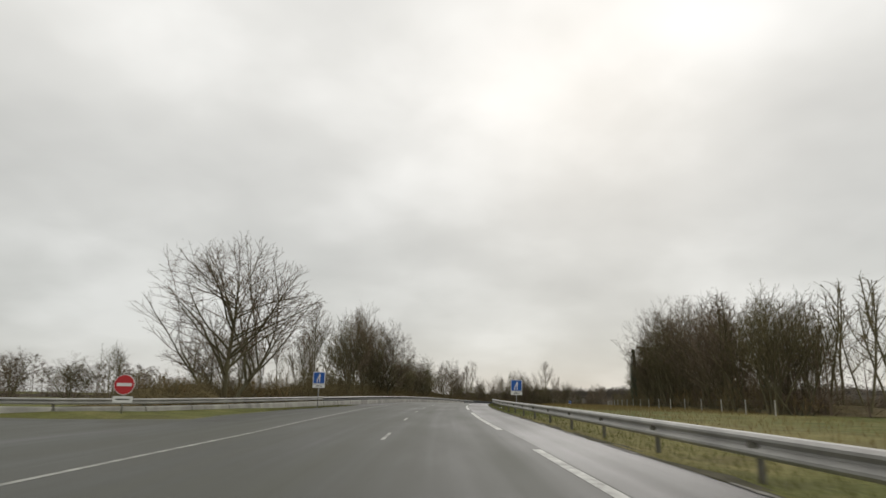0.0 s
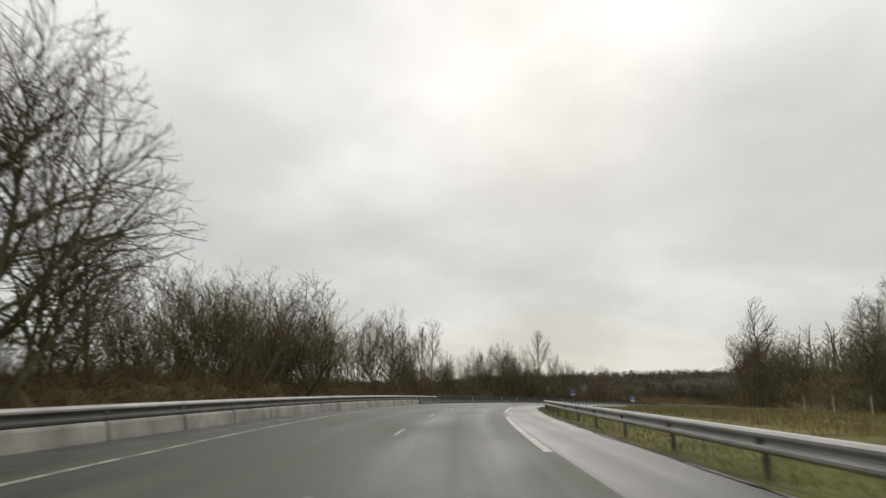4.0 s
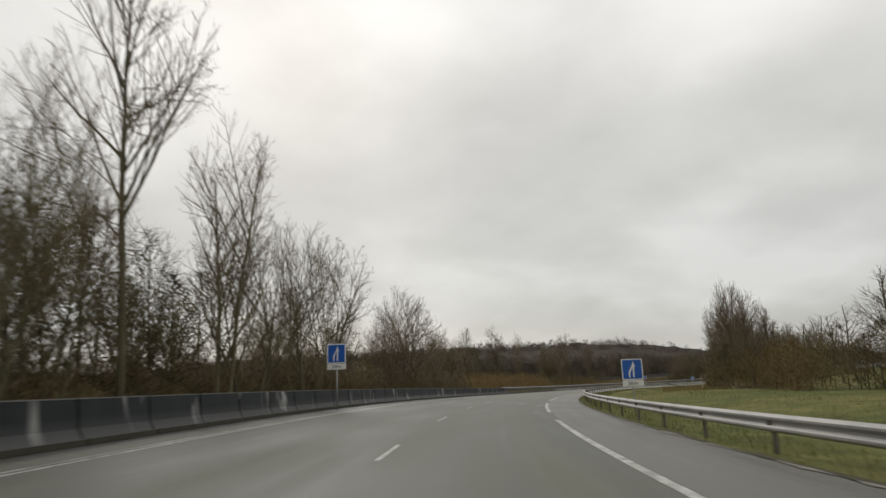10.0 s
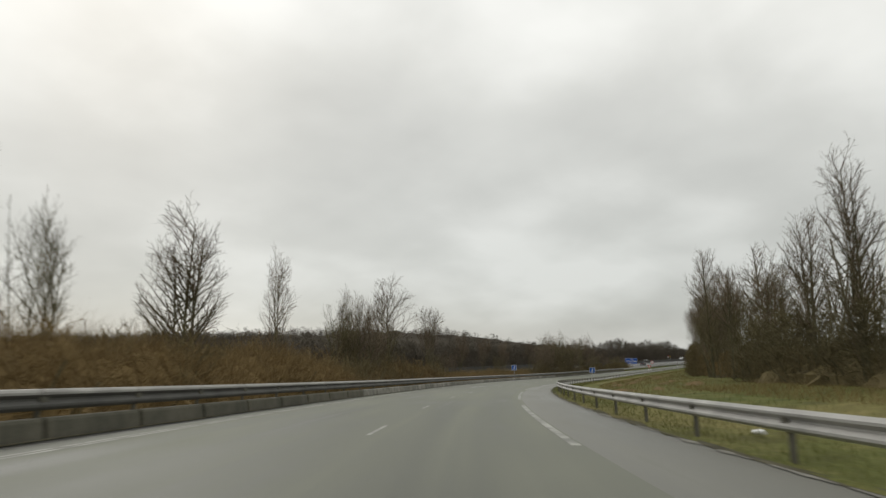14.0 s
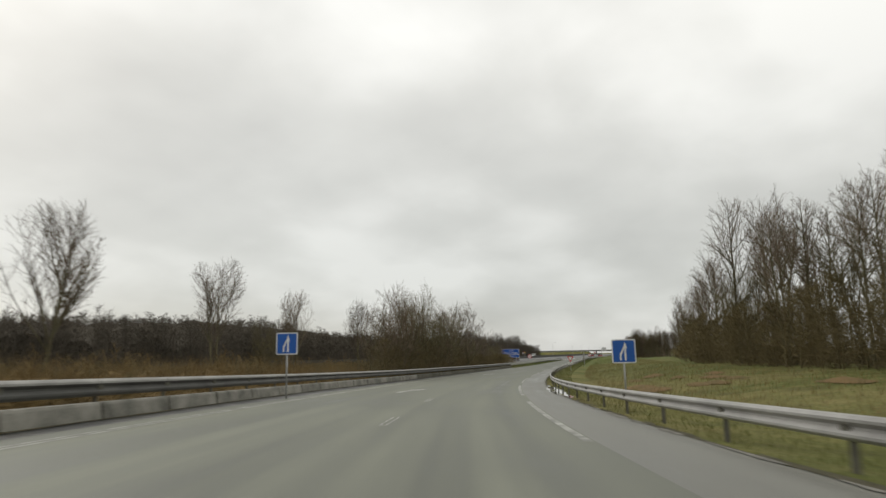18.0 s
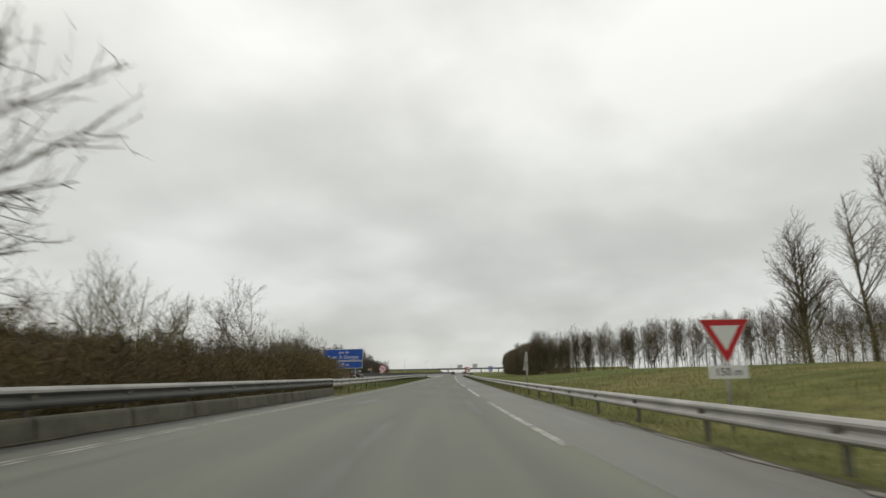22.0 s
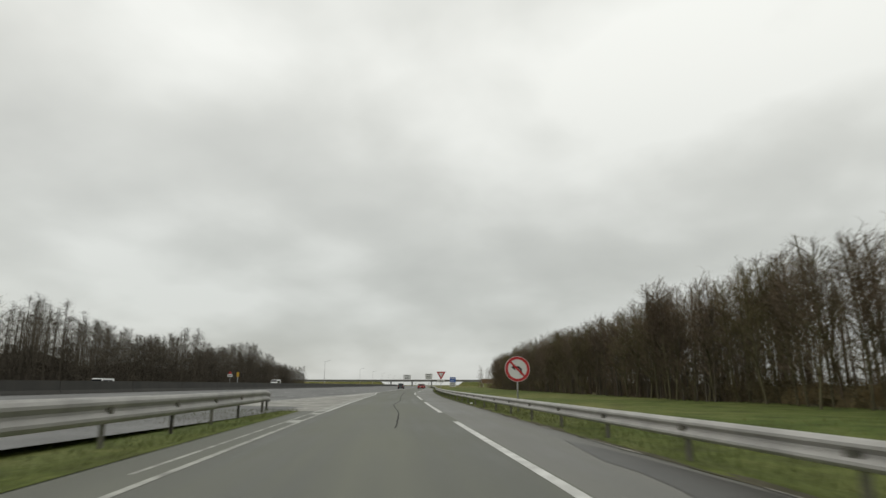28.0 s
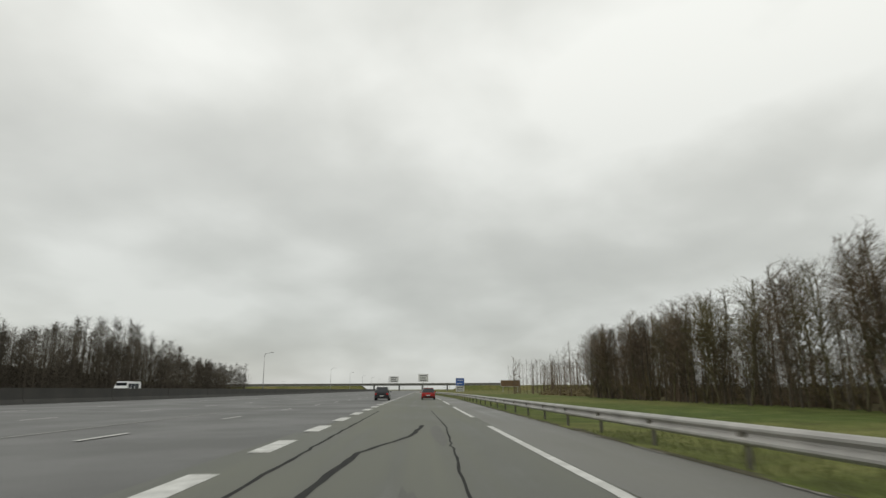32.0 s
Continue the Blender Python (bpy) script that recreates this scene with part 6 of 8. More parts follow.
# left of the first straight: kind, variant, station, offset, height, width
ROW = (
    ("oak", 0, 53.0, -18.2, 15.2, 1.23), ("broad", 3, 62.5, -23.9, 8.9, 1.10), ("upright", 1, 65.5, -45.5, 5.9, 1.87), ("upright", 2, 68.5, -41.1, 5.6, 2.63), ("upright", 3, 69.0, -37.1, 6.8, 1.38), ("broad", 0, 72.0, -24.7, 10.6, 0.93),
    ("tall", 1, 72.5, -19.6, 9.4, 0.72), ("broad", 2, 74.0, -17.4, 9.5, 0.59), ("tall", 0, 78.5, -17.1, 12.4, 0.78), ("broad", 1, 83.5, -14.9, 12.9, 0.78), ("upright", 3, 86.5, -19.7, 12.5, 1.24), ("tall", 1, 88.5, -14.6, 13.2, 0.59),
    ("broad", 2, 90.5, -14.5, 14.0, 0.53), ("tall", 0, 91.0, -14.5, 13.6, 0.51), ("tall", 1, 94.5, -14.3, 15.7, 0.72), ("broad", 2, 98.5, -17.1, 13.8, 1.43), ("upright", 2, 100.5, -15.0, 14.0, 1.00), ("upright", 3, 102.0, -14.9, 12.3, 1.14),
    ("oak", 1, 106.5, -13.2, 14.3, 1.01), ("broad", 1, 108.0, -17.6, 13.2, 2.08), ("poplar", 0, 114.5, -42.4, 13.4, 0.51), ("poplar", 1, 118.0, -42.3, 13.7, 0.52), ("poplar", 2, 122.0, -42.3, 13.2, 0.47), ("broad", 1, 136.0, -13.0, 10.4, 1.77),
    ("oak", 0, 155.5, -12.4, 9.6, 0.85), ("oak", 1, 162.5, -12.6, 11.9, 0.86), ("upright", 2, 173.0, -13.2, 8.3, 1.38), ("broad", 0, 174.5, -14.2, 11.6, 0.66), ("broad", 2, 176.5, -12.3, 6.1, 0.84),
    ("tall", 0, 179.5, -13.3, 11.2, 0.63), ("broad", 1, 182.0, -12.4, 7.4, 0.85), ("tall", 1, 183.5, -13.4, 13.5, 0.80), ("broad", 3, 188.0, -12.4, 8.8, 0.78), ("upright", 2, 197.0, -14.5, 9.8, 1.19), ("broad", 0, 200.0, -12.3, 9.5, 0.74),
    ("broad", 2, 205.0, -12.4, 10.4, 0.81), ("upright", 3, 210.0, -12.6, 11.1, 0.76), ("upright", 2, 221.0, -13.2, 13.0, 0.90), ("oak", 1, 224.0, -12.4, 13.5, 0.71), ("broad", 3, 231.0, -12.9, 13.4, 0.68), ("upright", 3, 233.0, -13.9, 13.0, 1.12),
    ("upright", 3, 235.0, -12.9, 8.9, 0.99), ("broad", 0, 240.5, -13.5, 15.4, 0.61), ("broad", 1, 243.5, -11.0, 9.6, 0.91), ("broad", 2, 247.5, -12.5, 12.9, 0.59), ("tall", 0, 251.5, -12.7, 18.4, 0.83), ("upright", 1, 256.0, -11.1, 14.9, 0.79),
    ("broad", 0, 258.5, -11.2, 12.6, 0.58), ("broad", 1, 266.5, -11.3, 12.3, 0.65), ("broad", 2, 268.0, -11.3, 12.1, 0.85), ("upright", 2, 274.5, -14.3, 6.7, 0.99), ("broad", 2, 277.5, -14.4, 7.6, 0.83), ("upright", 1, 291.0, -17.5, 8.0, 0.62),
    ("broad", 0, 295.5, -15.5, 9.8, 0.83), ("upright", 2, 300.5, -16.6, 9.9, 1.35), ("oak", 1, 301.5, -14.2, 13.2, 0.85), ("broad", 0, 310.0, -14.2, 9.6, 0.96), ("upright", 3, 321.0, -16.7, 11.8, 0.98), ("upright", 2, 325.0, -16.6, 11.3, 1.24),
    ("upright", 2, 328.5, -17.6, 10.2, 1.08), ("upright", 2, 328.5, -17.6, 5.5, 1.30), ("broad", 2, 331.5, -17.6, 6.7, 0.89), ("poplar", 2, 341.5, -21.5, 10.4, 0.73), ("broad", 3, 345.0, -20.5, 11.3, 0.74), ("poplar", 0, 351.5, -21.4, 15.0, 0.80),
    ("upright", 3, 357.0, -21.4, 11.8, 0.78), ("poplar", 1, 372.0, -22.2, 15.9, 1.22), ("upright", 1, 388.0, -22.1, 16.4, 0.65), ("broad", 2, 403.0, -17.4, 10.2, 0.76), ("poplar", 1, 405.5, -21.4, 13.8, 0.61), ("tall", 0, 411.0, -18.5, 13.2, 0.81),
    ("broad", 1, 414.0, -18.6, 9.5, 1.14), ("tall", 1, 417.5, -18.6, 17.3, 1.03), ("vase", 0, 427.5, -16.8, 12.8, 0.95), ("broad", 1, 436.5, -18.0, 6.4, 1.10), ("broad", 0, 443.5, -18.1, 7.4, 0.93), ("vase", 0, 457.0, -20.0, 10.2, 1.0),
    ("broad", 1, 480.0, -18.3, 6.7, 0.78), ("vase", 1, 475.0, -20.0, 10.6, 0.9), ("broad", 2, 497.5, -13.1, 9.3, 0.79), ("vase", 0, 491.5, -20.0, 9.8, 0.85), ("vase", 1, 507.0, -18.5, 10.4, 0.8), ("broad", 3, 504.0, -13.0, 12.4, 0.82),
    ("broad", 2, 508.5, -12.9, 12.8, 0.81), ("upright", 2, 508.5, -15.7, 10.8, 1.43), ("broad", 1, 516.0, -12.7, 14.1, 0.79), ("upright", 2, 521.5, -12.5, 12.7, 1.37), ("broad", 2, 525.0, -12.6, 9.4, 1.26), ("oak", 0, 542.0, -12.2, 13.4, 1.04),
    ("broad", 2, 554.5, -14.2, 5.3, 1.03), ("broad", 1, 560.0, -14.0, 7.3, 0.90), ("upright", 3, 567.5, -14.7, 6.6, 1.32), ("broad", 3, 575.0, -13.6, 8.4, 0.97), ("broad", 0, 581.0, -13.6, 5.0, 1.06), ("upright", 2, 584.0, -13.6, 6.4, 1.53),
    ("upright", 3, 588.5, -14.6, 4.2, 1.78), ("broad", 1, 593.0, -13.6, 6.4, 1.17), ("upright", 2, 596.5, -14.0, 3.7, 2.05), ("broad", 0, 605.5, -14.7, 6.6, 1.0),
    ("broad", 3, 293.0, -13.2, 12.6, 0.6), ("oak", 1, 401.0, -18.0, 12.0, 0.6), ("broad", 2, 405.5, -18.5, 11.8, 0.75), ("upright", 2, 398.5, -19.0, 12.6, 1.1),
    ("broad", 1, 512.0, -13.4, 11.4, 0.9), ("broad", 2, 527.0, -12.6, 11.8, 0.9), ("broad", 1, 534.0, -12.4, 12.2, 0.85),
    # inside the bend
    ("upright", 0, 213, 36.5, 19, 1.1), ("poplar", 0, 341, 26, 18.8, 0.9), ("poplar", 1, 353, 26, 19.6, 0.78), ("poplar", 2, 347, 28.5, 15.5, 0.8), ("poplar", 2, 330, 26.5, 12.4, 0.85), ("poplar", 0, 322, 26, 15.0, 0.95), ("poplar", 1, 363, 25.5, 16, 0.8), ("poplar", 2, 371, 24, 17.4, 0.85), ("poplar", 0, 380, 24.5, 15.5, 0.8), ("poplar", 1, 336, 30, 13.5, 0.8), ("upright", 1, 398, 27, 13.5, 1.2),
    ("tall", 0, 425, 25.6, 18.6, 0.8), ("tall", 1, 432, 26, 17.5, 0.8), ("tall", 0, 440, 27, 15.5, 0.8), ("upright", 0, 447, 29, 15.5, 1.1),
    ("tall", 1, 532, 29, 18.0, 1.0), ("tall", 0, 508, 27.5, 20.0, 0.8), ("upright", 1, 491, 27, 18.0, 1.0), ("tall", 1, 500, 29, 19.0, 0.8), ("tall", 0, 539, 31, 16.5, 0.9), ("upright", 1, 546, 31, 16.0, 1.0), ("poplar", 0, 555, 31, 15.6, 1.1), ("tall", 1, 563, 31.5, 16.6, 0.9), ("upright", 1, 571, 31, 16.0, 1.1), ("upright", 0, 578.5, 31.5, 13.0, 1.1), ("poplar", 1, 586, 31, 13.8, 1.25),
)
for kind, v, s, o, h, w in ROW:
    one(kind, v, s, o, h, w)
belt("upright", 106, 144, -20, -15, 7.5, 10.0, 5.0, 1.3)
belt("broad", 118, 150, -15.5, -13.2, 8.6, 10.0, 5.5, 0.95, [1, 2])
belt("upright", 118, 152, -16, -13.5, 8.0, 9.6, 5.0, 1.2, [2, 3])
belt("upright", 172, 245, -17, -14.5, 6.5, 8.5, 5.5, 1.4)
belt("upright", 246, 288, -18, -14.5, 8.0, 10.5, 5.5, 1.3, [2, 3])

# woods inside the bend
belt("broad", 58, 84, 30, 33, 10.5, 12.5, 5.0, 0.95)
belt("broad", 84, 120, 30, 33, 15.5, 18.0, 5.0, 0.85)
belt("upright", 62, 122, 30, 33, 12, 15, 4.5, 1.3)
belt("wood", 124, 152, 31, 34, 9.0, 11.0, 4.0, 1.6)
belt("upright", 198, 262, 34, 40, 11.5, 15.5, 5.0, 1.5)
belt("upright", 262, 302, 33, 38, 11, 14, 4.5, 1.4)
belt("upright", 400, 480, 26, 33, 13, 16, 8.0, 1.2)
belt("tall", 404, 478, 25, 31, 13, 16, 8.0, 0.85)
belt("upright", 480, 522, 28, 34, 13.5, 16, 10.0, 1.1)
belt("tall", 482, 522, 27, 31, 14.5, 17, 9.0, 0.85)

# a trunk wrapped in ivy at the corner of the wood
p = at(128, 30)
ivy = thing("tree", "dead trunk wrapped in dark green ivy", "tree", m=Matrix.Translation((p.x, p.y, gz(p.x, p.y) - 0.1)))
iv_v, iv_f = [], []
tube(iv_v, iv_f, Vector((0, 0, -0.4)), Vector((0.15, 0, 5)), 0.24, 0.2, 8)
tube(iv_v, iv_f, Vector((0.15, 0, 5)), Vector((0.33, 0, 10.6)), 0.2, 0.12, 8)
part("trunk", mesh("trunk", iv_v, iv_f, M_BARK, True), ivy)
r_i = random.Random(4)
lv, lf = [], []
for k in range(3600):
    z = 10.9 * (1 - r_i.random() ** 1.3)
    a = r_i.uniform(0, 6.28)
    q = (0.5 + 0.5 * abs(noise.noise((z * 0.8, a, 2.0)))) * math.sqrt(r_i.uniform(0.1, 1.1)) * (1.0 if z < 8.0 else max(0.3, 1.0 - 0.22 * (z - 8.0)))
    c = Vector((math.cos(a) * q + 0.03 * z, math.sin(a) * q, z))
    d = Vector((r_i.uniform(-1, 1), r_i.uniform(-1, 1), r_i.uniform(-1, 0.4))).normalized() * 0.16
    e = d.orthogonal().normalized() * 0.09
    lv += [c - e, c + d * 0.5 - e * 0.3, c + d, c + e]
    lf.append((4 * k, 4 * k + 1, 4 * k + 2, 4 * k + 3))
part("ivy", mesh("ivy", lv, lf, M_IVY), ivy, "dark glossy ivy leaves")

# the slanting row across the field, its near end as single trees
far_row = []
for k in range(110):
    f = k / 109
    s, o, h = 724 - 90 * f + rng.uniform(-1, 1), 25 + 59 * f + rng.uniform(-1.5, 1.5), rng.uniform(10.4, 13.8)
    if k < 48:
        one("wood" if k % 5 else "upright", k, s, o, h, 1.2)
    else:
        p = at(s, o)
        far_row.append(("wood", k, p.x, p.y, h, rng.uniform(0, 6.28), 1.2))
# along the merging lane
belt("wood", 722, 757, 23.2, 27.0, 9.8, 11.4, 1.4, 1.6)
belt("wood", 757, 800, 23.8, 26.5, 9.2, 10.4, 1.6, 1.7)

# countless: shrubs and the depth of the woods
joined("shrubbery", "tangled bare brown shrubs behind the barrier", "shrub", spots("shrub", 64, 330, -15.5, -13.5, 3.2, 4.6, 8.0, 1.2) + spots("shrub", 40, 70, -24, -16, 2.6, 3.8, 4.5, 1.2))
joined("shrubbery", "tangled bare brown shrubs behind the barrier", "shrub", spots("shrub", 326, 428, -15.5, -13.5, 3.8, 5.0, 6.0, 1.2, [3, 3, 1, 2]) + spots("shrub", 428, 500, -15.5, -13.5, 2.4, 3.3, 6.0, 1.3, [3, 3, 1, 2]) + spots("shrub", 500, 610, -14.0, -12.2, 2.6, 3.6, 5.0, 1.2) + spots("shrub", 330, 428, -22, -17.0, 4.5, 6.2, 8.0, 1.3, [0, 2, 3, 3]) + spots("shrub", 428, 540, -22, -17.0, 2.8, 3.8, 7.0, 1.4, [0, 3, 3]) + spots("shrub", 545, 605, -13.0, -11.5, 2.4, 3.3, 3.0, 1.2))
joined("shrubbery", "dark bare shrubs along the wood edge", "shrub", spots("shrub", 58, 150, 29, 33, 2.5, 4.5, 6.0, 1.4) + spots("shrub", 186, 305, 34, 42, 4, 6.0, 5.5, 1.6, [3, 0, 1]))
joined("shrubbery", "russet bare shrubs at the foot of the poplars", "shrub", spots("shrub", 322, 395, 24, 29, 3.5, 5, 6.0, 1.4, [0, 1, 3]) + spots("shrub", 395, 560, 28, 34, 3.5, 5.0, 5.0, 1.4))
joined("shrubbery", "dense dark bushes at the corner of the wood", "shrub", spots("shrub", 724, 742, 26, 29, 2.0, 3.0, 4.0, 1.3) + spots("shrub", 742, 900, 26, 28, 3.0, 4.5, 7.0, 1.5, [0, 2]))
joined("woodland", "deep stand of thin bare trees", "wood", spots("deep", 60, 120, 34, 39, 11, 14, 3.2, 1.3) + spots("deep", 58, 118, 40, 50, 12, 15, 3.2, 1.3) + spots("deep", 120, 150, 36, 46, 9, 11, 3.2, 1.3) + spots("deep", 188, 305, 40, 48, 11, 14, 4.5, 1.5) + spots("deep", 188, 305, 48, 60, 12, 15, 4.5, 1.5))
joined("woodland", "deep stand of thin bare trees", "wood", spots("deep", 330, 400, 28, 42, 10, 13, 4.0, 1.5) + spots("deep", 398, 480, 34, 46, 12, 15, 6.0, 1.3) + spots("deep", 480, 576, 36, 50, 12, 15, 6.0, 1.3))
joined("woodland", "row of bare trees across the field", "wood", far_row)
joined("woodland", "wood edge of thin bare trees along the merging lane", "wood", spots("wood", 800, 905, 23.8, 26.5, 9.4, 10.6, 2.4, 1.7))
joined("woodland", "deep stand of thin bare trees", "wood", spots("deep", 728, 900, 27, 30, 9.5, 12, 3.0, 1.2) + spots("deep", 728, 860, 31, 36, 10, 12, 3.3, 1.2))


# ---- undergrowth, grass and far woods ----
def undergrowth(name, label, path, h, depth, seed, twigs_per_m, material=M_THICK):
    """A lumpy dark bank of brambles along a path of points, bristling with twigs."""
    r = random.Random(seed)
    pts = []
    for p, q in zip(path[:-1], path[1:]):
        n = max(1, int((q - p).length / 0.6))
        pts += [p.lerp(q, i / n) for i in range(n)]
    prof = [(-0.5, -0.3), (-0.44, 0.15), (-0.33, 0.3), (-0.18, 0.4), (0.0, 0.44), (0.18, 0.4), (0.33, 0.3), (0.44, 0.15), (0.5, -0.3)]
    vs, fs = [], []
    zs = ground_level([p.x for p in pts], [p.y for p in pts])
    for i, p in enumerate(pts):
        d = (pts[min(i + 1, len(pts) - 1)] - pts[max(i - 1, 0)]).normalized()
        sd = Vector((d.y, -d.x, 0))
        hh = h * (0.72 + 0.45 * noise.noise((i * 0.09, seed, 0)) + 0.22 * noise.noise((i * 0.33, seed, 3))) * min(1.0, 0.05 + i / 9, 0.05 + (len(pts) - 1 - i) / 9)
        for a, b in prof:
            k = (1 + 0.35 * noise.noise((i * 0.45, a * 3 + seed, b * 3)) + 0.22 * noise.noise((i * 1.3, a * 7 + seed, b * 7)))
            vs.append(Vector((p.x, p.y, zs[i])) + sd * (a * depth * k) + Vector((0, 0, max(-0.3, b * hh * k))))
    w = len(prof)
    fs = [(i * w + c, i * w + c + 1, (i + 1) * w + c + 1, (i + 1) * w + c) for i in range(len(pts) - 1) for c in range(w - 1)]
    nb = len(fs)
    base = list(vs)
    for f in fs[:nb]:
        for _ in range(max(1, round(twigs_per_m / 2.2))):
            a = base[f[0]].lerp(base[f[2]], r.random()).lerp(base[f[1]].lerp(base[f[3]], r.random()), r.random() * 0.5)
            c = base[f[0]] - Vector((pts[min(len(pts) - 1, f[0] // w)].x, pts[min(len(pts) - 1, f[0] // w)].y, zs[min(len(pts) - 1, f[0] // w)]))
            w_d = (c.normalized() * 0.4 + Vector((r.uniform(-1, 1), r.uniform(-1, 1), r.uniform(-0.2, 1.1)))).normalized()
            blade(vs, fs, a - w_d * 0.2, a + w_d * r.uniform(0.35, 1.1) * (0.6 + 0.22 * h), 0.012, r)
    ob = new(name, mesh(name, vs, fs, material))
    return tagged(ob, label, "undergrowth", kind="stuff")


def run(s0, s1, off, step=8.0):
    return [at(s, off(s)) for s in np.arange(s0, s1 + 0.1, step)]


undergrowth("undergrowth", "brown hedge of bare shrubs by the side road", run(38, 74, const(-19.5), 4.0), 3.6, 4.0, 2, 44)
undergrowth("undergrowth", "brown bramble thicket behind the barrier", run(64, 240, lambda s: LEFT_WALL(s) - 6.0), 5.0, 4.8, 3, 64)
undergrowth("undergrowth", "brown bramble thicket behind the barrier", run(238, 332, lambda s: LEFT_WALL(s) - 6.0), 5.8, 5.0, 15, 70)
undergrowth("undergrowth", "russet bramble thicket behind the barrier", run(330, 392, lambda s: LEFT_WALL(s) - 5.6), 7.0, 5.4, 4, 74, M_RUST)
undergrowth("undergrowth", "russet bramble thicket behind the barrier", run(389, 430, lambda s: LEFT_WALL(s) - 5.6), 5.6, 5.2, 18, 70, M_RUST)
undergrowth("undergrowth", "russet bramble thicket behind the barrier", run(426, 500, lambda s: LEFT_WALL(s) - 5.4), 3.6, 5.2, 16, 70, M_RUST)
undergrowth("undergrowth", "brown bramble thicket behind the barrier", run(498, 548, lambda s: LEFT_WALL(s) - 4.6), 3.2, 4.0, 14, 50)
undergrowth("undergrowth", "brown bramble thicket behind the barrier", run(546, 607, lambda s: LEFT_WALL(s) - 5.4), 4.4, 3.6, 5, 50)
undergrowth("undergrowth", "tall brown scrub further from the road", run(300, 396, const(-24.0)), 8.4, 9.0, 6, 90, M_THICK)
undergrowth("undergrowth", "brown scrub further from the road", run(393, 430, const(-24.0)), 6.2, 9.0, 19, 90, M_RUST)
undergrowth("undergrowth", "brown scrub further from the road", run(428, 540, const(-24.0)), 4.4, 9.0, 17, 80, M_THICK)
undergrowth("undergrowth", "dark bramble floor of the wood", run(58, 156, const(38.0)), 2.6, 12.0, 7, 24)
undergrowth("undergrowth", "dark scrub under the trees", run(190, 306, const(41.0)), 4.2, 9.0, 8, 24)
undergrowth("undergrowth", "brown scrub under the poplars", run(322, 395, const(27.0)), 5.0, 8.0, 9, 30)
undergrowth("undergrowth", "dark scrub under the trees", run(392, 480, const(33.0)), 3.6, 7.0, 10, 24)
undergrowth("undergrowth", "dark scrub under the trees", run(478, 566, const(37.0)), 3.6, 8.0, 11, 24)
undergrowth("undergrowth", "dark scrub along the wood edge", run(716, 960, const(29.5)), 3.4, 6.0, 12, 24)
undergrowth("undergrowth", "dark scrub across the motorway", [mw(u, -80) for u in range(-420, 215, 10)], 8.0, 11.0, 13, 60, M_FAR)


def far_wood(name, label, spots, h0, h1, seed, twigs=34, r_t=0.05, mat_=None, wide=0.2, foot=0.2):
    """Many small far trees in one mesh: a stem each, and a crown of slivers."""
    r = random.Random(seed)
    vs, fs = [], []
    zs = ground_level([p[0] for p in spots], [p[1] for p in spots])
    for (x, y), z in zip(spots, zs):
        h = r.uniform(h0, h1) * (0.85 + 0.3 * noise.noise((x * 0.03, y * 0.03, seed)))
        b = Vector((x, y, z - 0.5))
        lean = Vector((r.uniform(-0.4, 0.4), r.uniform(-0.4, 0.4), h * 0.93))
        tube(vs, fs, b, b + lean, 0.011 * h, 0, 3)
        for _ in range(twigs):
            f = foot + (1 - foot) * r.random() ** 0.8
            e = wide * h * math.sin(math.pi * (0.12 + 0.86 * (f - foot) / (1 - foot))) ** 0.7
            a, q = r.uniform(0, 6.28), e * math.sqrt(r.random())
            c = b + lean * f * 0.98 + Vector((math.cos(a) * q, math.sin(a) * q, 0))
            d = Vector((math.cos(a) * 0.8, math.sin(a) * 0.8, r.uniform(-0.1, 1.2))).normalized() * h * r.uniform(0.025, 0.07)
            blade(vs, fs, c - d, c + d, r_t * r.uniform(0.6, 1.4), r)
    ob = new(name, mesh(name, vs, fs, mat_ or M_FAR))
    return tagged(ob, label, "wood", kind="stuff")


def canopy(name, label, cx, cy, a0, a1, d0, d1, h, keep, material):
    """The closed top of a far wood: a lumpy sheet that falls to the ground at its rim."""
    na, nd_ = int((a1 - a0) * 1.6), int((d1 - d0) / 9)
    px, py = [], []
    for i in range(na + 1):
        for j in range(nd_ + 1):
            a, d = radians(a0 + (a1 - a0) * i / na), d0 + (d1 - d0) * j / nd_
            px.append(cx + math.sin(a) * d)
            py.append(cy + math.cos(a) * d)
    gl = ground_level(px, py)
    vs = []
    for k, (x, y, z) in enumerate(zip(px, py, gl)):
        i, j = divmod(k, nd_ + 1)
        rim = min(1.0, i / 2, (na - i) / 2, j / 1.0, (nd_ - j) / 1.0)
        vs.append((x, y, z - 1.0 + (h + 1.0) * rim * (0.8 + 0.45 * noise.noise((x * 0.05, y * 0.05, h)) + 0.3 * noise.noise((x * 0.16, y * 0.16, h)))))
    w = nd_ + 1
    fs = [(i * w + j, i * w + j + 1, (i + 1) * w + j + 1, (i + 1) * w + j) for i in range(na) for j in range(nd_) if keep(px[i * w + j], py[i * w + j])]
    ob = new(name, mesh(name, vs, fs, material))
    return tagged(ob, label, "wood", kind="stuff")


def past_motorway(x, y, gap):
    return (x - MW_O.x) * math.cos(MW_A) - (y - MW_O.y) * math.sin(MW_A) < -gap


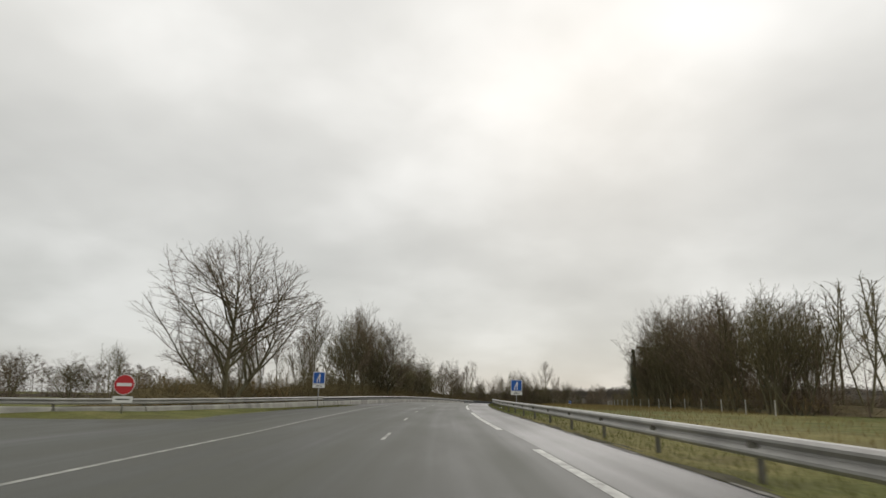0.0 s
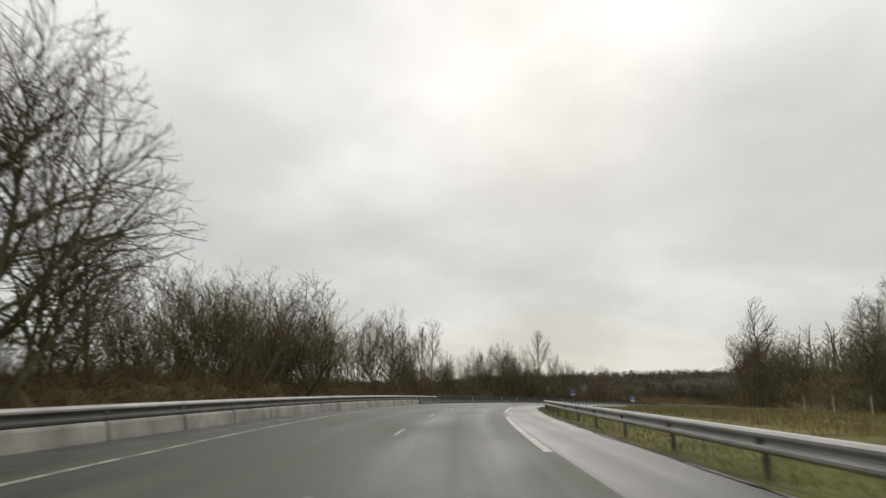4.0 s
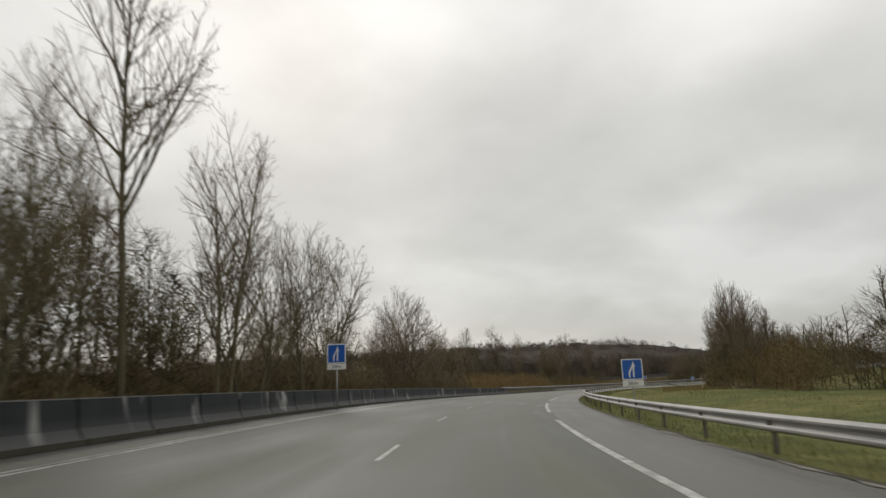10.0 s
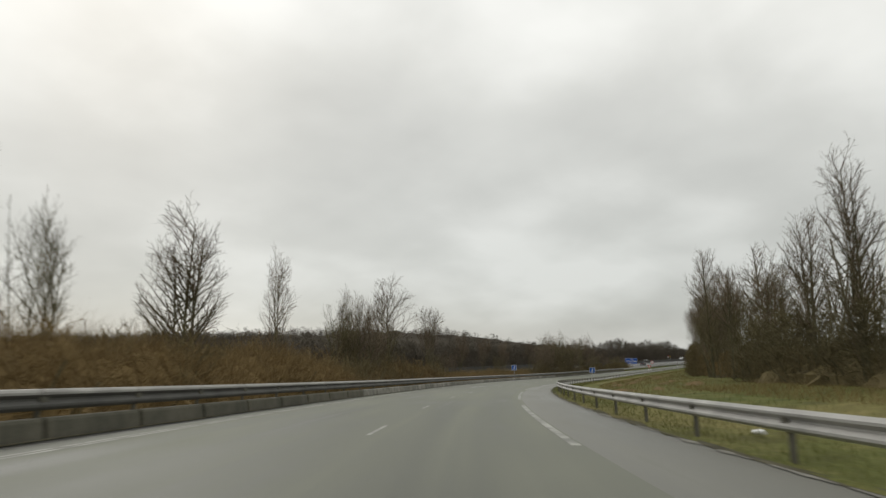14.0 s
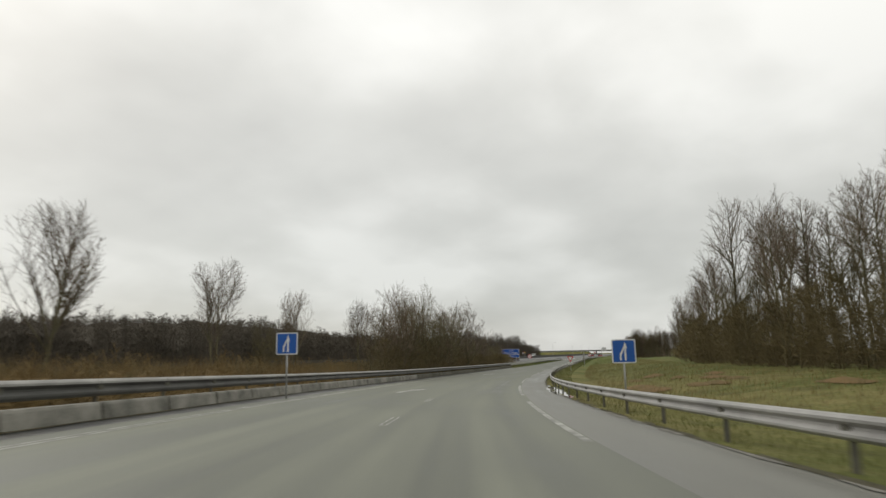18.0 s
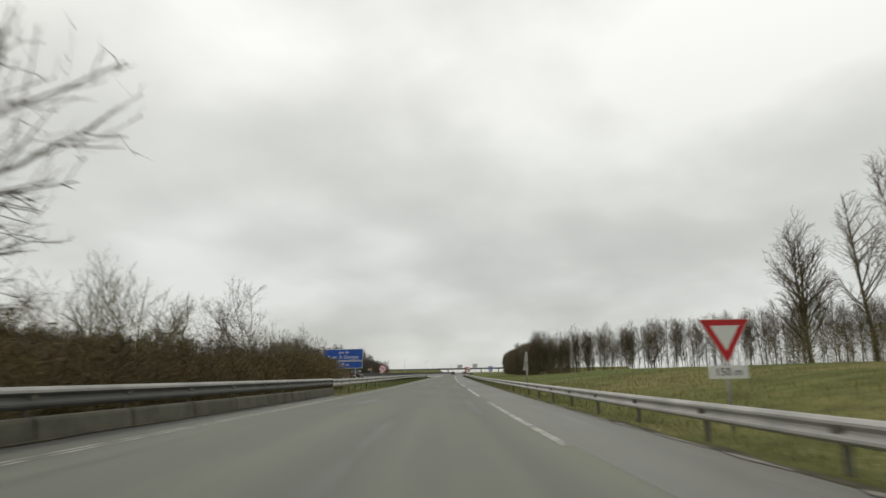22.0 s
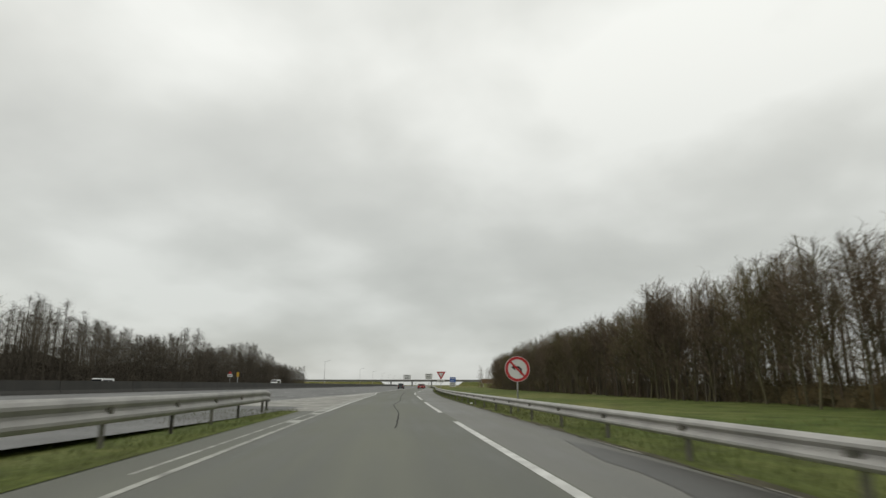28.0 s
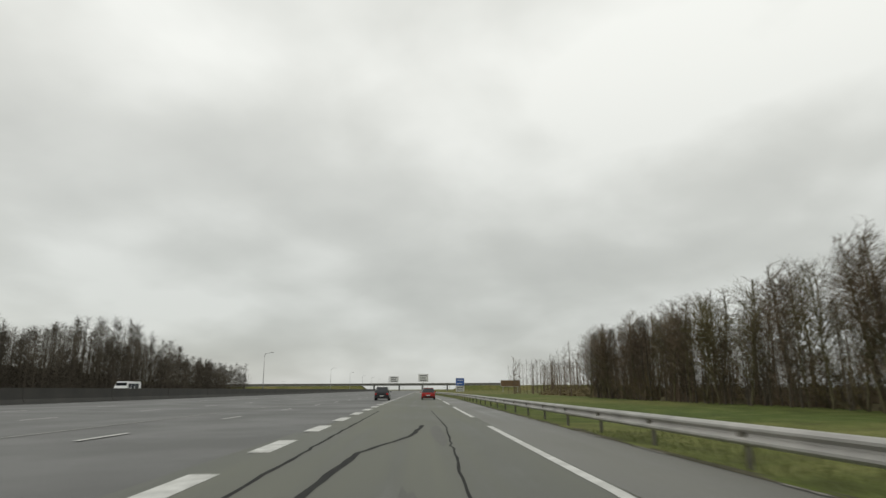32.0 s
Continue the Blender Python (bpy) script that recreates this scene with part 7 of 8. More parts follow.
M_BELT = mat("grey_brown_belt_twigs", (0.135, 0.117, 0.092), (0.075, 0.066, 0.053), rough=1.0, scale=9, fine=0.6, bump=0, spec=0.05)
M_CANOPY = mat("far_wood_canopy", (0.09, 0.079, 0.064), (0.056, 0.05, 0.041), rough=1.0, scale=10, fine=0.5, bump=0, spec=0.02)
canopy("far_wood", "closed crown of the distant hill wood", 60, 230, -14, 74, 330, 820, 10.0, lambda x, y: past_motorway(x, y, 120), M_CANOPY)
canopy("far_wood", "closed crown of the distant wood on the plain", 60, 200, -80, 0, 300, 520, 7.0, lambda x, y: True, M_CANOPY)
r_f = random.Random(9)
hill_spots = []
for _ in range(4200):
    a, d = radians(r_f.uniform(4, 70)), r_f.uniform(430, 760)
    hill_spots.append((60 + math.sin(a) * d, 230 + math.cos(a) * d))
hill_spots = [(x, y) for x, y in hill_spots if (x - MW_O.x) * math.cos(MW_A) - (y - MW_O.y) * math.sin(MW_A) < -190 and math.hypot(x - 420, y - 470) > 260]
far_wood("far_wood", "distant bare woods on a low hill", hill_spots, 15, 21, 1, 70, 0.19, wide=0.32, foot=0.1)
ring = []
for _ in range(900):
    a, d = radians(r_f.uniform(-75, 10)), r_f.uniform(260, 520)
    ring.append((60 + math.sin(a) * d, 200 + math.cos(a) * d))
for _ in range(500):
    a, d = radians(r_f.uniform(80, 170)), r_f.uniform(420, 700)
    ring.append((300 + math.sin(a) * d, 300 + math.cos(a) * d))
far_wood("far_wood", "distant bare tree belt on the plain", ring, 8, 13, 2, 40, 0.09, wide=0.28, foot=0.1)
row = [tuple(mw(u, -100 + r_f.uniform(-6, 6)))[:2] for u in np.arange(-300, 130, 3)] + [tuple(at(s, 40 + r_f.uniform(-4, 8)))[:2] for s in np.arange(728, 1010, 2.2)] + [tuple(at(s, 25 + r_f.uniform(0, 14)))[:2] for s in np.arange(900, 1010, 1.2)]
far_wood("far_wood", "dense bare trunks deep inside the wood", row, 10.5, 13, 3, 90, 0.024, M_TWIG, 0.14, 0.06)
belt_pts = [tuple(mw(u + r_f.uniform(-1, 1), r_f.uniform(*w)))[:2] for u in np.arange(-420, 216, 1.5) for w in ((-76, -71), (-83, -77), (-92, -84))]
far_wood("far_wood", "bare tree belt across the motorway", belt_pts[:3 * 244], 15.5, 18.2, 4, 230, 0.03, M_BELT, 0.17, 0.02)
far_wood("far_wood", "taller bare tree belt across the motorway", belt_pts[3 * 244:3 * 380], 18.5, 22.0, 5, 240, 0.03, M_BELT, 0.16, 0.02)
far_wood("far_wood", "low end of the tree belt across the motorway", belt_pts[3 * 380:], 12.0, 16.5, 38, 200, 0.032, M_BELT, 0.17, 0.02)
fill_pts = [tuple(mw(u + r_f.uniform(-1, 1), r_f.uniform(-79, -71)))[:2] for u in np.arange(-420, 214, 1.15)]
far_wood("far_wood", "close undergrowth of the tree belt", fill_pts, 12.5, 15.8, 6, 230, 0.045, M_BELT, 0.2, 0.0)

# closed bushes in front of and among the trunks
def bushes(s0, s1, o0, o1, step):
    return [tuple(at(s + r_f.uniform(-1, 1), r_f.uniform(o0, o1)))[:2] for s in np.arange(s0, s1, step)]


far_wood("thicket", "dense dark bushes at the foot of the wood", bushes(446, 536, 25, 29, 1.1), 7.0, 10.5, 21, 700, 0.02, M_THICK, 0.28, 0.02)
far_wood("thicket", "dense dark bushes at the wood edge", bushes(262, 304, 31.5, 36, 1.1), 6.0, 9.0, 39, 600, 0.02, M_THICK, 0.3, 0.02)
far_wood("thicket", "dense brown bushes that hide the back of the board", bushes(546, 582, -12.6, -10.4, 0.6), 3.8, 5.2, 40, 420, 0.016, M_THICK, 0.34, 0.0)
far_wood("thicket", "dense brown bushes in front of the board", bushes(580, 599, -12.6, -10.0, 0.4), 4.4, 5.0, 43, 460, 0.016, M_THICK, 0.32, 0.0)
far_wood("thicket", "dense dark bushes at the foot of the wood", bushes(416, 446, 26, 29, 2.2), 3.5, 6.0, 22, 500, 0.02, M_RUST, 0.36, 0.02)
far_wood("thicket", "dense dark bushes among the thin trunks", bushes(742, 905, 24.6, 27.5, 1.25), 6.5, 9.6, 23, 620, 0.014, M_TWIG, 0.24, 0.02)
far_wood("far_wood", "fine upright twigs of the wood edge", bushes(742, 905, 24.4, 27.2, 0.7), 10.0, 11.6, 44, 320, 0.009, M_BELT, 0.11, 0.12)
far_wood("thicket", "low dark bushes among the thin trunks", bushes(716, 748, 25, 31, 0.9), 2.0, 4.5, 24, 320, 0.016, M_THICK, 0.4, 0.02)
far_wood("far_wood", "close stand of thin bare trunks", bushes(718, 770, 26.5, 38, 0.45), 10.0, 13.0, 25, 260, 0.013, M_TWIG, 0.11, 0.1)
far_wood("thicket", "dense brown bushes at the foot of the poplars", bushes(328, 398, 23, 26.5, 1.1), 6.5, 9.6, 26, 700, 0.018, M_TWIG_OL, 0.28, 0.02)
far_wood("thicket", "dense russet bushes beside the poplars", bushes(300, 332, 25, 30, 1.0), 5.0, 7.5, 34, 600, 0.018, M_RUST, 0.36, 0.0)
far_wood("thicket", "dense dark growth inside the wood", bushes(58, 122, 32, 38, 0.8), 7.0, 10.5, 35, 420, 0.02, M_TWIG, 0.24, 0.02)
far_wood("thicket", "dense brown bushes under the roadside trees", bushes(495, 548, -13.6, -11.6, 0.8), 3.6, 6.6, 27, 420, 0.016, M_THICK, 0.4, 0.02)
far_wood("thicket", "dense dark bushes at the foot of the wood", bushes(540, 592, 29.5, 32.5, 1.5), 3.0, 5.5, 28, 420, 0.018, M_THICK, 0.36, 0.02)
row_pts = [tuple(at(724 - 90 * f + r_f.uniform(-1.5, 1.5), 26 + 59 * f + r_f.uniform(-1.5, 2.5)))[:2] for f in np.arange(0.04, 1.0, 0.011)]
far_wood("thicket", "low scrub under the row of trees", row_pts, 1.0, 2.4, 29, 60, 0.014, M_TWIG, 0.5, 0.0)
far_wood("far_wood", "thin bare poles between the trees of the row", row_pts[1::2], 9.0, 11.5, 30, 130, 0.014, M_TWIG, 0.1, 0.12)
far_wood("thicket", "dense brown bushes behind the parapet", bushes(168, 330, -15.0, -13.2, 1.4), 3.6, 6.0, 31, 460, 0.015, M_TWIG, 0.36, 0.0)
far_wood("thicket", "dense brown bushes behind the kerb blocks", bushes(66, 142, -16.5, -14.0, 1.7), 3.2, 5.4, 32, 460, 0.015, M_THICK, 0.36, 0.0)
far_wood("thicket", "low brown bushes under the spreading trees", bushes(142, 172, -16.5, -13.6, 1.3), 2.4, 4.0, 36, 300, 0.014, M_THICK, 0.42, 0.0)
far_wood("far_wood", "close olive-brown growth between the trees", bushes(236, 262, -17, -14, 0.95), 6.8, 10.0, 33, 420, 0.022, M_TWIG_OL, 0.2, 0.05)
far_wood("far_wood", "close olive-brown growth between the trees", bushes(72, 112, -19, -15, 1.5), 4.5, 7.0, 46, 360, 0.016, M_TWIG_OL, 0.24, 0.05)
far_wood("far_wood", "close olive-brown growth between the trees", bushes(174, 236, -17, -14, 1.1), 5.0, 7.4, 41, 360, 0.016, M_TWIG_OL, 0.22, 0.05)
far_wood("thicket", "brown bushes under the roadside trees", bushes(112, 150, -16.5, -13.8, 0.9), 4.5, 7.0, 45, 420, 0.018, M_TWIG_OL, 0.3, 0.02)
far_wood("thicket", "close bare growth at the corner of the wood", bushes(124, 156, 31, 36, 0.8), 7.5, 10.0, 47, 420, 0.02, M_TWIG_OL, 0.24, 0.02)
far_wood("thicket", "low bare wood beyond the side road", bushes(64, 112, -62, -32, 0.5), 4.0, 6.5, 42, 260, 0.03, M_TWIG, 0.34, 0.02)
far_wood("far_wood", "close olive-brown growth between the trees", bushes(262, 332, -17.5, -14.5, 1.4), 4.0, 6.2, 37, 420, 0.022, M_TWIG_OL, 0.24, 0.03)

# a dead tree leaning out of the thicket, and a pale fallen branch
for label, s, o, reach, rise, r0, material in (("dead crooked tree leaning out of the thicket", 333.5, -14.5, -4.2, 6.4, 0.12, M_BARK), ("pale fallen branch at the foot of the bushes", 348, 21.3, 5.0, 1.9, 0.07, M_DRY)):
    p = at(s, o)
    dead = thing("dead_tree" if rise > 3 else "fallen_branch", label, "tree", m=Matrix.Translation((p.x, p.y, gz(p.x, p.y))))
    d = (at(s + 1, o) - at(s, o)).normalized()
    vs, fs, q = [], [], Vector((0, 0, -0.3))
    limbs_v, limbs_f = [], []
    for k in range(8):
        e = d * reach * (k + 1) / 8 + Vector((0.15 * math.sin(k * 2.1), 0.15 * math.cos(k * 1.7), rise * ((k + 1) / 8) ** (0.8 if rise > 3 else 1.3)))
        tube(vs, fs, q, e + (e - q) * 0.03, r0 * (1 - 0.1 * k), r0 * (1 - 0.1 * (k + 1)), 6)
        if k > 3:
            w = (d * (1 if k % 2 else -0.6) + Vector((0, 0, 0.5))).normalized() * rise * 0.28
            tube(limbs_v, limbs_f, e, e + w * 0.5, r0 * 0.4, r0 * 0.3, 4)
            tube(limbs_v, limbs_f, e + w * 0.5, e + w + Vector((0, 0, 0.2 * rise * 0.3)), r0 * 0.3, r0 * 0.1, 4)
        q = e
    part("trunk", mesh("trunk", vs, fs, material, True), dead)
    part("limbs", mesh("limbs", limbs_v, limbs_f, material, True), dead)


# ---- grass blades, straw and soil ----
def blades(name, label, areas, length, width, material, seed):
    """Loose blades: areas of count, s0, s1, inner offset, outer offset, height of the ground above the road's plane."""
    r = np.random.RandomState(seed)
    vs = []
    for n, s0, s1, o0, o1, h in areas:
        s = r.uniform(s0, s1, n)
        a = np.array([o0(v) for v in s])
        b = np.array([o1(v) for v in s])
        off = a + (b - a) * r.uniform(0, 1, n) ** 1.3
        x, y, hd, cb, z = (np.interp(s, S_ALL, q) for q in (CX, CY, HD, CB, CZ))
        px, py = x + np.cos(hd) * off, y - np.sin(hd) * off
        pz = z + np.sin(cb) * np.clip(off, -14, 14) + h if h is not None else ground_level(px, py)
        wet = (s > 463) & (s < 493) & (off > 4.4) & (off < 5.7)
        pz = pz - 1.0 * wet
        ang = r.uniform(0, 6.28, n)
        ln = length * r.uniform(0.5, 1.4, n)
        lx, ly = r.uniform(-0.5, 0.5, n) * ln, r.uniform(-0.5, 0.5, n) * ln
        c, sn = np.cos(ang) * width / 2, np.sin(ang) * width / 2
        tri = np.stack([np.stack([px - c, py - sn, pz - 0.02], 1), np.stack([px + c, py + sn, pz - 0.02], 1), np.stack([px + lx, py + ly, pz + ln], 1)], 1)
        vs.append(tri.reshape(-1, 3))
    vs = np.concatenate(vs)
    ob = new(name, fast_mesh(name, vs, np.arange(len(vs)).reshape(-1, 3), [material]))
    return tagged(ob, label, "grass", kind="stuff")


blades("grass", "short green winter grass under the rail", [(68000, -5, 630, lambda s: RIGHT_EDGE(s) + 0.08, lambda s: RIGHT_RAIL(s) + 2.5, -0.05)], 0.12, 0.018, M_BLADES, 1)
blades("grass", "lush green winter grass under the rail", [(26000, 630, 830, lambda s: RIGHT_EDGE(s) + 0.08, lambda s: RIGHT_RAIL(s) + 2.5, -0.05)], 0.12, 0.018, M_LUSH, 7)
blades("grass", "short green winter grass beside the nose", [(30000, 578, 730, lambda s: left_pave(s) - 0.1, lambda s: max(LEFT_WALL(s) - 6, GORE_EDGE(s) + 0.3), 0.01)], 0.12, 0.018, M_LUSH, 2)
blades("grass", "worn grass in front of the barrier", [(6000, 34, 66, lambda s: LEFT_WALL(s) + 0.3, lambda s: LEFT_WALL(s) + 2.4, 0.012)], 0.10, 0.02, M_BLADES, 3)
blades("dry_grass", "straw-coloured dry grass on the bank and wood edge", [(14000, 370, 600, const(10), const(24), None), (16000, 60, 160, const(13), const(30), None), (9000, 4, 150, lambda s: RIGHT_RAIL(s) + 0.8, const(28), None), (7000, 325, 385, const(15), const(22), None)], 0.3, 0.03, M_DRYGRASS, 4)
blades("grass", "longer grass on the inner field", [(40000, 120, 720, const(9), const(24), None)], 0.16, 0.025, M_BLADES, 5)

rs = random.Random(21)
for k in range(26):
    s, o = rs.uniform(385, 500), rs.uniform(10, 20)
    p = at(s, o)
    n = 14
    rx, ry = rs.uniform(0.8, 2.6), rs.uniform(0.5, 1.3)
    ring_p = []
    for i in range(n):
        a = 2 * math.pi * i / n
        f = 1 + 0.35 * noise.noise((k * 3.1, math.cos(a) * 1.2, math.sin(a) * 1.2))
        x, y = rx * f * math.cos(a), ry * f * math.sin(a)
        hd = heading(s)
        ring_p.append((p.x + math.sin(hd) * x + math.cos(hd) * y, p.y + math.cos(hd) * x - math.sin(hd) * y))
    zs = ground_level([q[0] for q in ring_p] + [p.x], [q[1] for q in ring_p] + [p.y])
    vs = [(q[0], q[1], z + 0.03) for q, z in zip(ring_p, zs)] + [(p.x, p.y, zs[-1] + rs.uniform(0.18, 0.3))]
    ob = new("soil_patch", mesh("soil_patch", vs, [(i, (i + 1) % n, n) for i in range(n)], M_SOIL, smooth=True))
    tagged(ob, "patch of bare ochre clay on the grass bank", "soil", kind="structure")

# ---- field fence at the wood's edge ----
fence = thing("fence", "low wire fence on pale weathered posts along the wood", "fence", m=Matrix.Translation(at(56, 26, -0.5)))
inv = fence.matrix_world.inverted()
bm = bmesh.new()
cyl(bm, 0.06, 0.05, (0, 0, -0.4), (0, 0, 1.25), 7)
FPOST = bm_mesh("post", bm, M_CONC)
tops = []
for s in np.arange(52, 150, 5.5):
    p = at(s, 26)
    z = gz(p.x, p.y)
    part("post", FPOST, fence, m=inv @ Matrix.Translation((p.x, p.y, z)))
    tops.append(Vector((p.x, p.y, z)))
for hw in (0.5, 0.85, 1.15):
    wv, wf = [], []
    for a, b in zip(tops[:-1], tops[1:]):
        tube(wv, wf, a + Vector((0, 0, hw)), b + Vector((0, 0, hw)), 0.006, 0.006, 3)
    part("wire", mesh("wire", [inv @ v for v in wv], wf, M_POST), fence)

# dead branch lying at the wood's edge
p = at(352, 17.5)
br = thing("fallen_branch", "bare dead branch lying on the grass", "branch", m=Matrix.Translation((p.x, p.y, gz(p.x, p.y))))
bv, bf = [], []
tube(bv, bf, Vector((-2.2, 1.0, 1.1)), Vector((0, 0.2, 0.5)), 0.05, 0.07, 6)
tube(bv, bf, Vector((0, 0.2, 0.5)), Vector((2.0, -0.2, 0.05)), 0.07, 0.1, 6)
tube(bv, bf, Vector((-0.9, 0.5, 0.75)), Vector((-2.4, 1.6, 0.5)), 0.04, 0.02, 5)
part("limb", mesh("limb", bv, bf, M_BARK, True), br)

# narrow panel on a pole, seen on edge
p = at(597.2, 8.6)
t = thing("pole_sign", "tall grey pole with a narrow tapering metal panel", "road sign", m=Matrix.Translation((p.x, p.y, gz(p.x, p.y))) @ Matrix.Rotation(-heading(600), 4, "Z"))
bm = bmesh.new()
cyl(bm, 0.09, 0.08, (0, 0, -0.4), (0, 0, 3.5), 12)
part("pole", bm_mesh("pole", bm, M_ALU, True), t)
pn = part("panel", prism("panel", [(-0.12, 3.7), (0.1, 3.7), (0.12, 1.85), (-0.42, 1.85), (-0.3, 2.4)], -0.12, -0.09, M_STEEL), t, "dull galvanised panel")
part("cap", box_mesh("cap", -0.14, 0.13, -0.14, 0.1, 3.68, 3.75, M_POST, 0.01), t)
part("seam", box_mesh("seam", -0.3, 0.12, -0.128, -0.118, 2.58, 2.62, M_POST), pn)
part("foot", box_mesh("foot", -0.25, 0.25, -0.25, 0.25, -0.2, 0.12, M_CONC, 0.03), t)

# ---- cars ----
def car(name, label, m, paint, length=4.2, width=1.78, height=1.52, van=False):
    t = thing(name, label, "van" if van else "car", "traffic", m=m)
    L, W, H = length / 2, width / 2, height

    def loft(sections, material, nm):
        vs, fs = [], []
        for y, hw, z0, z1, top in sections:
            vs += [(-hw, y, z0), (-hw * 1.0, y, (z0 + z1) / 2), (-hw * top, y, z1), (hw * top, y, z1), (hw, y, (z0 + z1) / 2), (hw, y, z0)]
        n = len(sections)
        for i in range(n - 1):
            for c in range(6):
                a, b = i * 6 + c, i * 6 + (c + 1) % 6
                fs.append((a, b, b + 6, a + 6))
        fs += [tuple(range(5, -1, -1)), tuple(range((n - 1) * 6, n * 6))]
        me = mesh(nm, vs, fs, material, smooth=False)
        b = bmesh.new()
        b.from_mesh(me)
        bmesh.ops.recalc_face_normals(b, faces=b.faces)
        bmesh.ops.bevel(b, geom=list(b.edges), offset=0.04, segments=2, affect="EDGES")
        b.to_mesh(me)
        b.free()
        return me

    belt_z = H * 0.6
    if van:
        secs = [(-L, W * 0.96, 0.25, H * 0.97, 0.9), (-L + 0.15, W, 0.22, H, 0.9), (L * 0.35, W, 0.22, H, 0.9), (L * 0.62, W, 0.22, H * 0.62, 0.95), (L * 0.95, W * 0.95, 0.25, H * 0.48, 0.92), (L, W * 0.88, 0.3, H * 0.4, 0.9)]
        body = part("body", loft(secs, paint, "body"), t)
        part("windscreen", prism("windscreen", [(-W * 0.82, H * 0.64), (W * 0.82, H * 0.64), (W * 0.78, H * 0.93), (-W * 0.78, H * 0.93)], L * 0.45, L * 0.52, M_GLASS), t)
        for sx in (-1, 1):
            for y0, y1 in ((-L * 0.7, -L * 0.3), (-L * 0.25, L * 0.1), (L * 0.15, L * 0.4)):
                part("side_window", box_mesh("side_window", sx * W * 0.97 - 0.02, sx * W * 0.97 + 0.02, y0, y1, H * 0.6, H * 0.88, M_GLASS, 0.01), t)
    else:
        secs = [(-L, W * 0.9, 0.32, belt_z * 0.92, 0.9), (-L + 0.12, W * 0.97, 0.24, belt_z, 0.94), (-L * 0.3, W, 0.2, belt_z, 0.95), (L * 0.35, W, 0.2, belt_z * 0.97, 0.95), (L * 0.85, W * 0.95, 0.22, belt_z * 0.78, 0.92), (L, W * 0.85, 0.32, belt_z * 0.66, 0.9)]
        body = part("body", loft(secs, paint, "body"), t)
        cab = [(-L + 0.12, W * 0.88, belt_z - 0.05, belt_z + 0.02, 0.9), (-L + 0.45, W * 0.9, belt_z - 0.05, H * 0.955, 0.82), (-L * 0.2, W * 0.9, belt_z - 0.05, H * 0.99, 0.8), (L * 0.12, W * 0.9, belt_z - 0.05, H * 0.96, 0.8), (L * 0.5, W * 0.88, belt_z - 0.06, belt_z + 0.01, 0.9)]
        part("cabin_glass", loft(cab, M_GLASS, "cabin_glass"), t, "dark tinted windows")
        part("roof", box_mesh("roof", -W * 0.72, W * 0.72, -L + 0.5, L * 0.1, H * 0.955, H, paint, 0.02), t)
    for sx in (-1, 1):
        for y in (-L * 0.62, L * 0.62):
            bm = bmesh.new()
            cyl(bm, 0.32, 0.32, (sx * (W - 0.2), y, 0.32), (sx * (W + 0.01), y, 0.32), 20)
            w = part("wheel", bm_mesh("wheel", bm, M_TYRE, False), t)
            bm = bmesh.new()
            cyl(bm, 0.2, 0.18, (sx * (W - 0.02), y, 0.32), (sx * (W + 0.025), y, 0.32), 14)
            part("rim", bm_mesh("rim", bm, M_ALU), w)
        part("tail_lamp", box_mesh("tail_lamp", sx * W * 0.78 - 0.14, sx * W * 0.78 + 0.14, -L - 0.015, -L + 0.1, belt_z * 0.68, belt_z * 0.92, M_LAMP, 0.02), t, "red tail lamp")
        part("mirror", box_mesh("mirror", sx * (W + 0.08) - 0.09, sx * (W + 0.08) + 0.09, L * 0.28, L * 0.36, belt_z, belt_z + 0.13, paint, 0.02), t)
    part("bumper", box_mesh("bumper", -W * 0.88, W * 0.88, -L - 0.04, -L + 0.1, 0.3, 0.46, M_BLACK, 0.03), t)
    part("number_plate", box_mesh("number_plate", -0.26, 0.26, -L - 0.05, -L - 0.02, 0.5, 0.61, M_WHITE, 0.005), t)
    return t


def on_mw(u, w, back=False):
    return Matrix.Translation(mw(u, w, -0.015)) @ Matrix.Rotation(-MW_A + (math.pi if back else 0), 4, "Z")


car("car", "red hatchback with dark windows on the merging lane", on_mw(36, 0.9), M_CARRED)
car("car", "red hatchback on the merging lane further on", on_mw(50, 1.2), M_CARRED, 4.0)
car("car", "black estate car on the motorway lane", on_mw(33, -5.0), M_CARBLK, 4.5, 1.85, 1.65)
car("car", "dark red saloon on the motorway", on_mw(86, -8.0), M_CARRED, 4.4, 1.8, 1.45)
car("car", "dark estate car on the motorway", on_mw(-200, -9.5), M_CARBLK, 4.6, 1.85, 1.62)
car("van", "white minibus on the far carriageway", on_mw(60, -50, True), M_CARWHT, 7.0, 2.2, 2.9, True)
car("car", "silver car on the far carriageway", on_mw(180, -50, True), M_CARGRY)
car("van", "white panel van on the far carriageway", on_mw(-62, -47, True), M_CARWHT, 5.2, 1.95, 2.15, True)

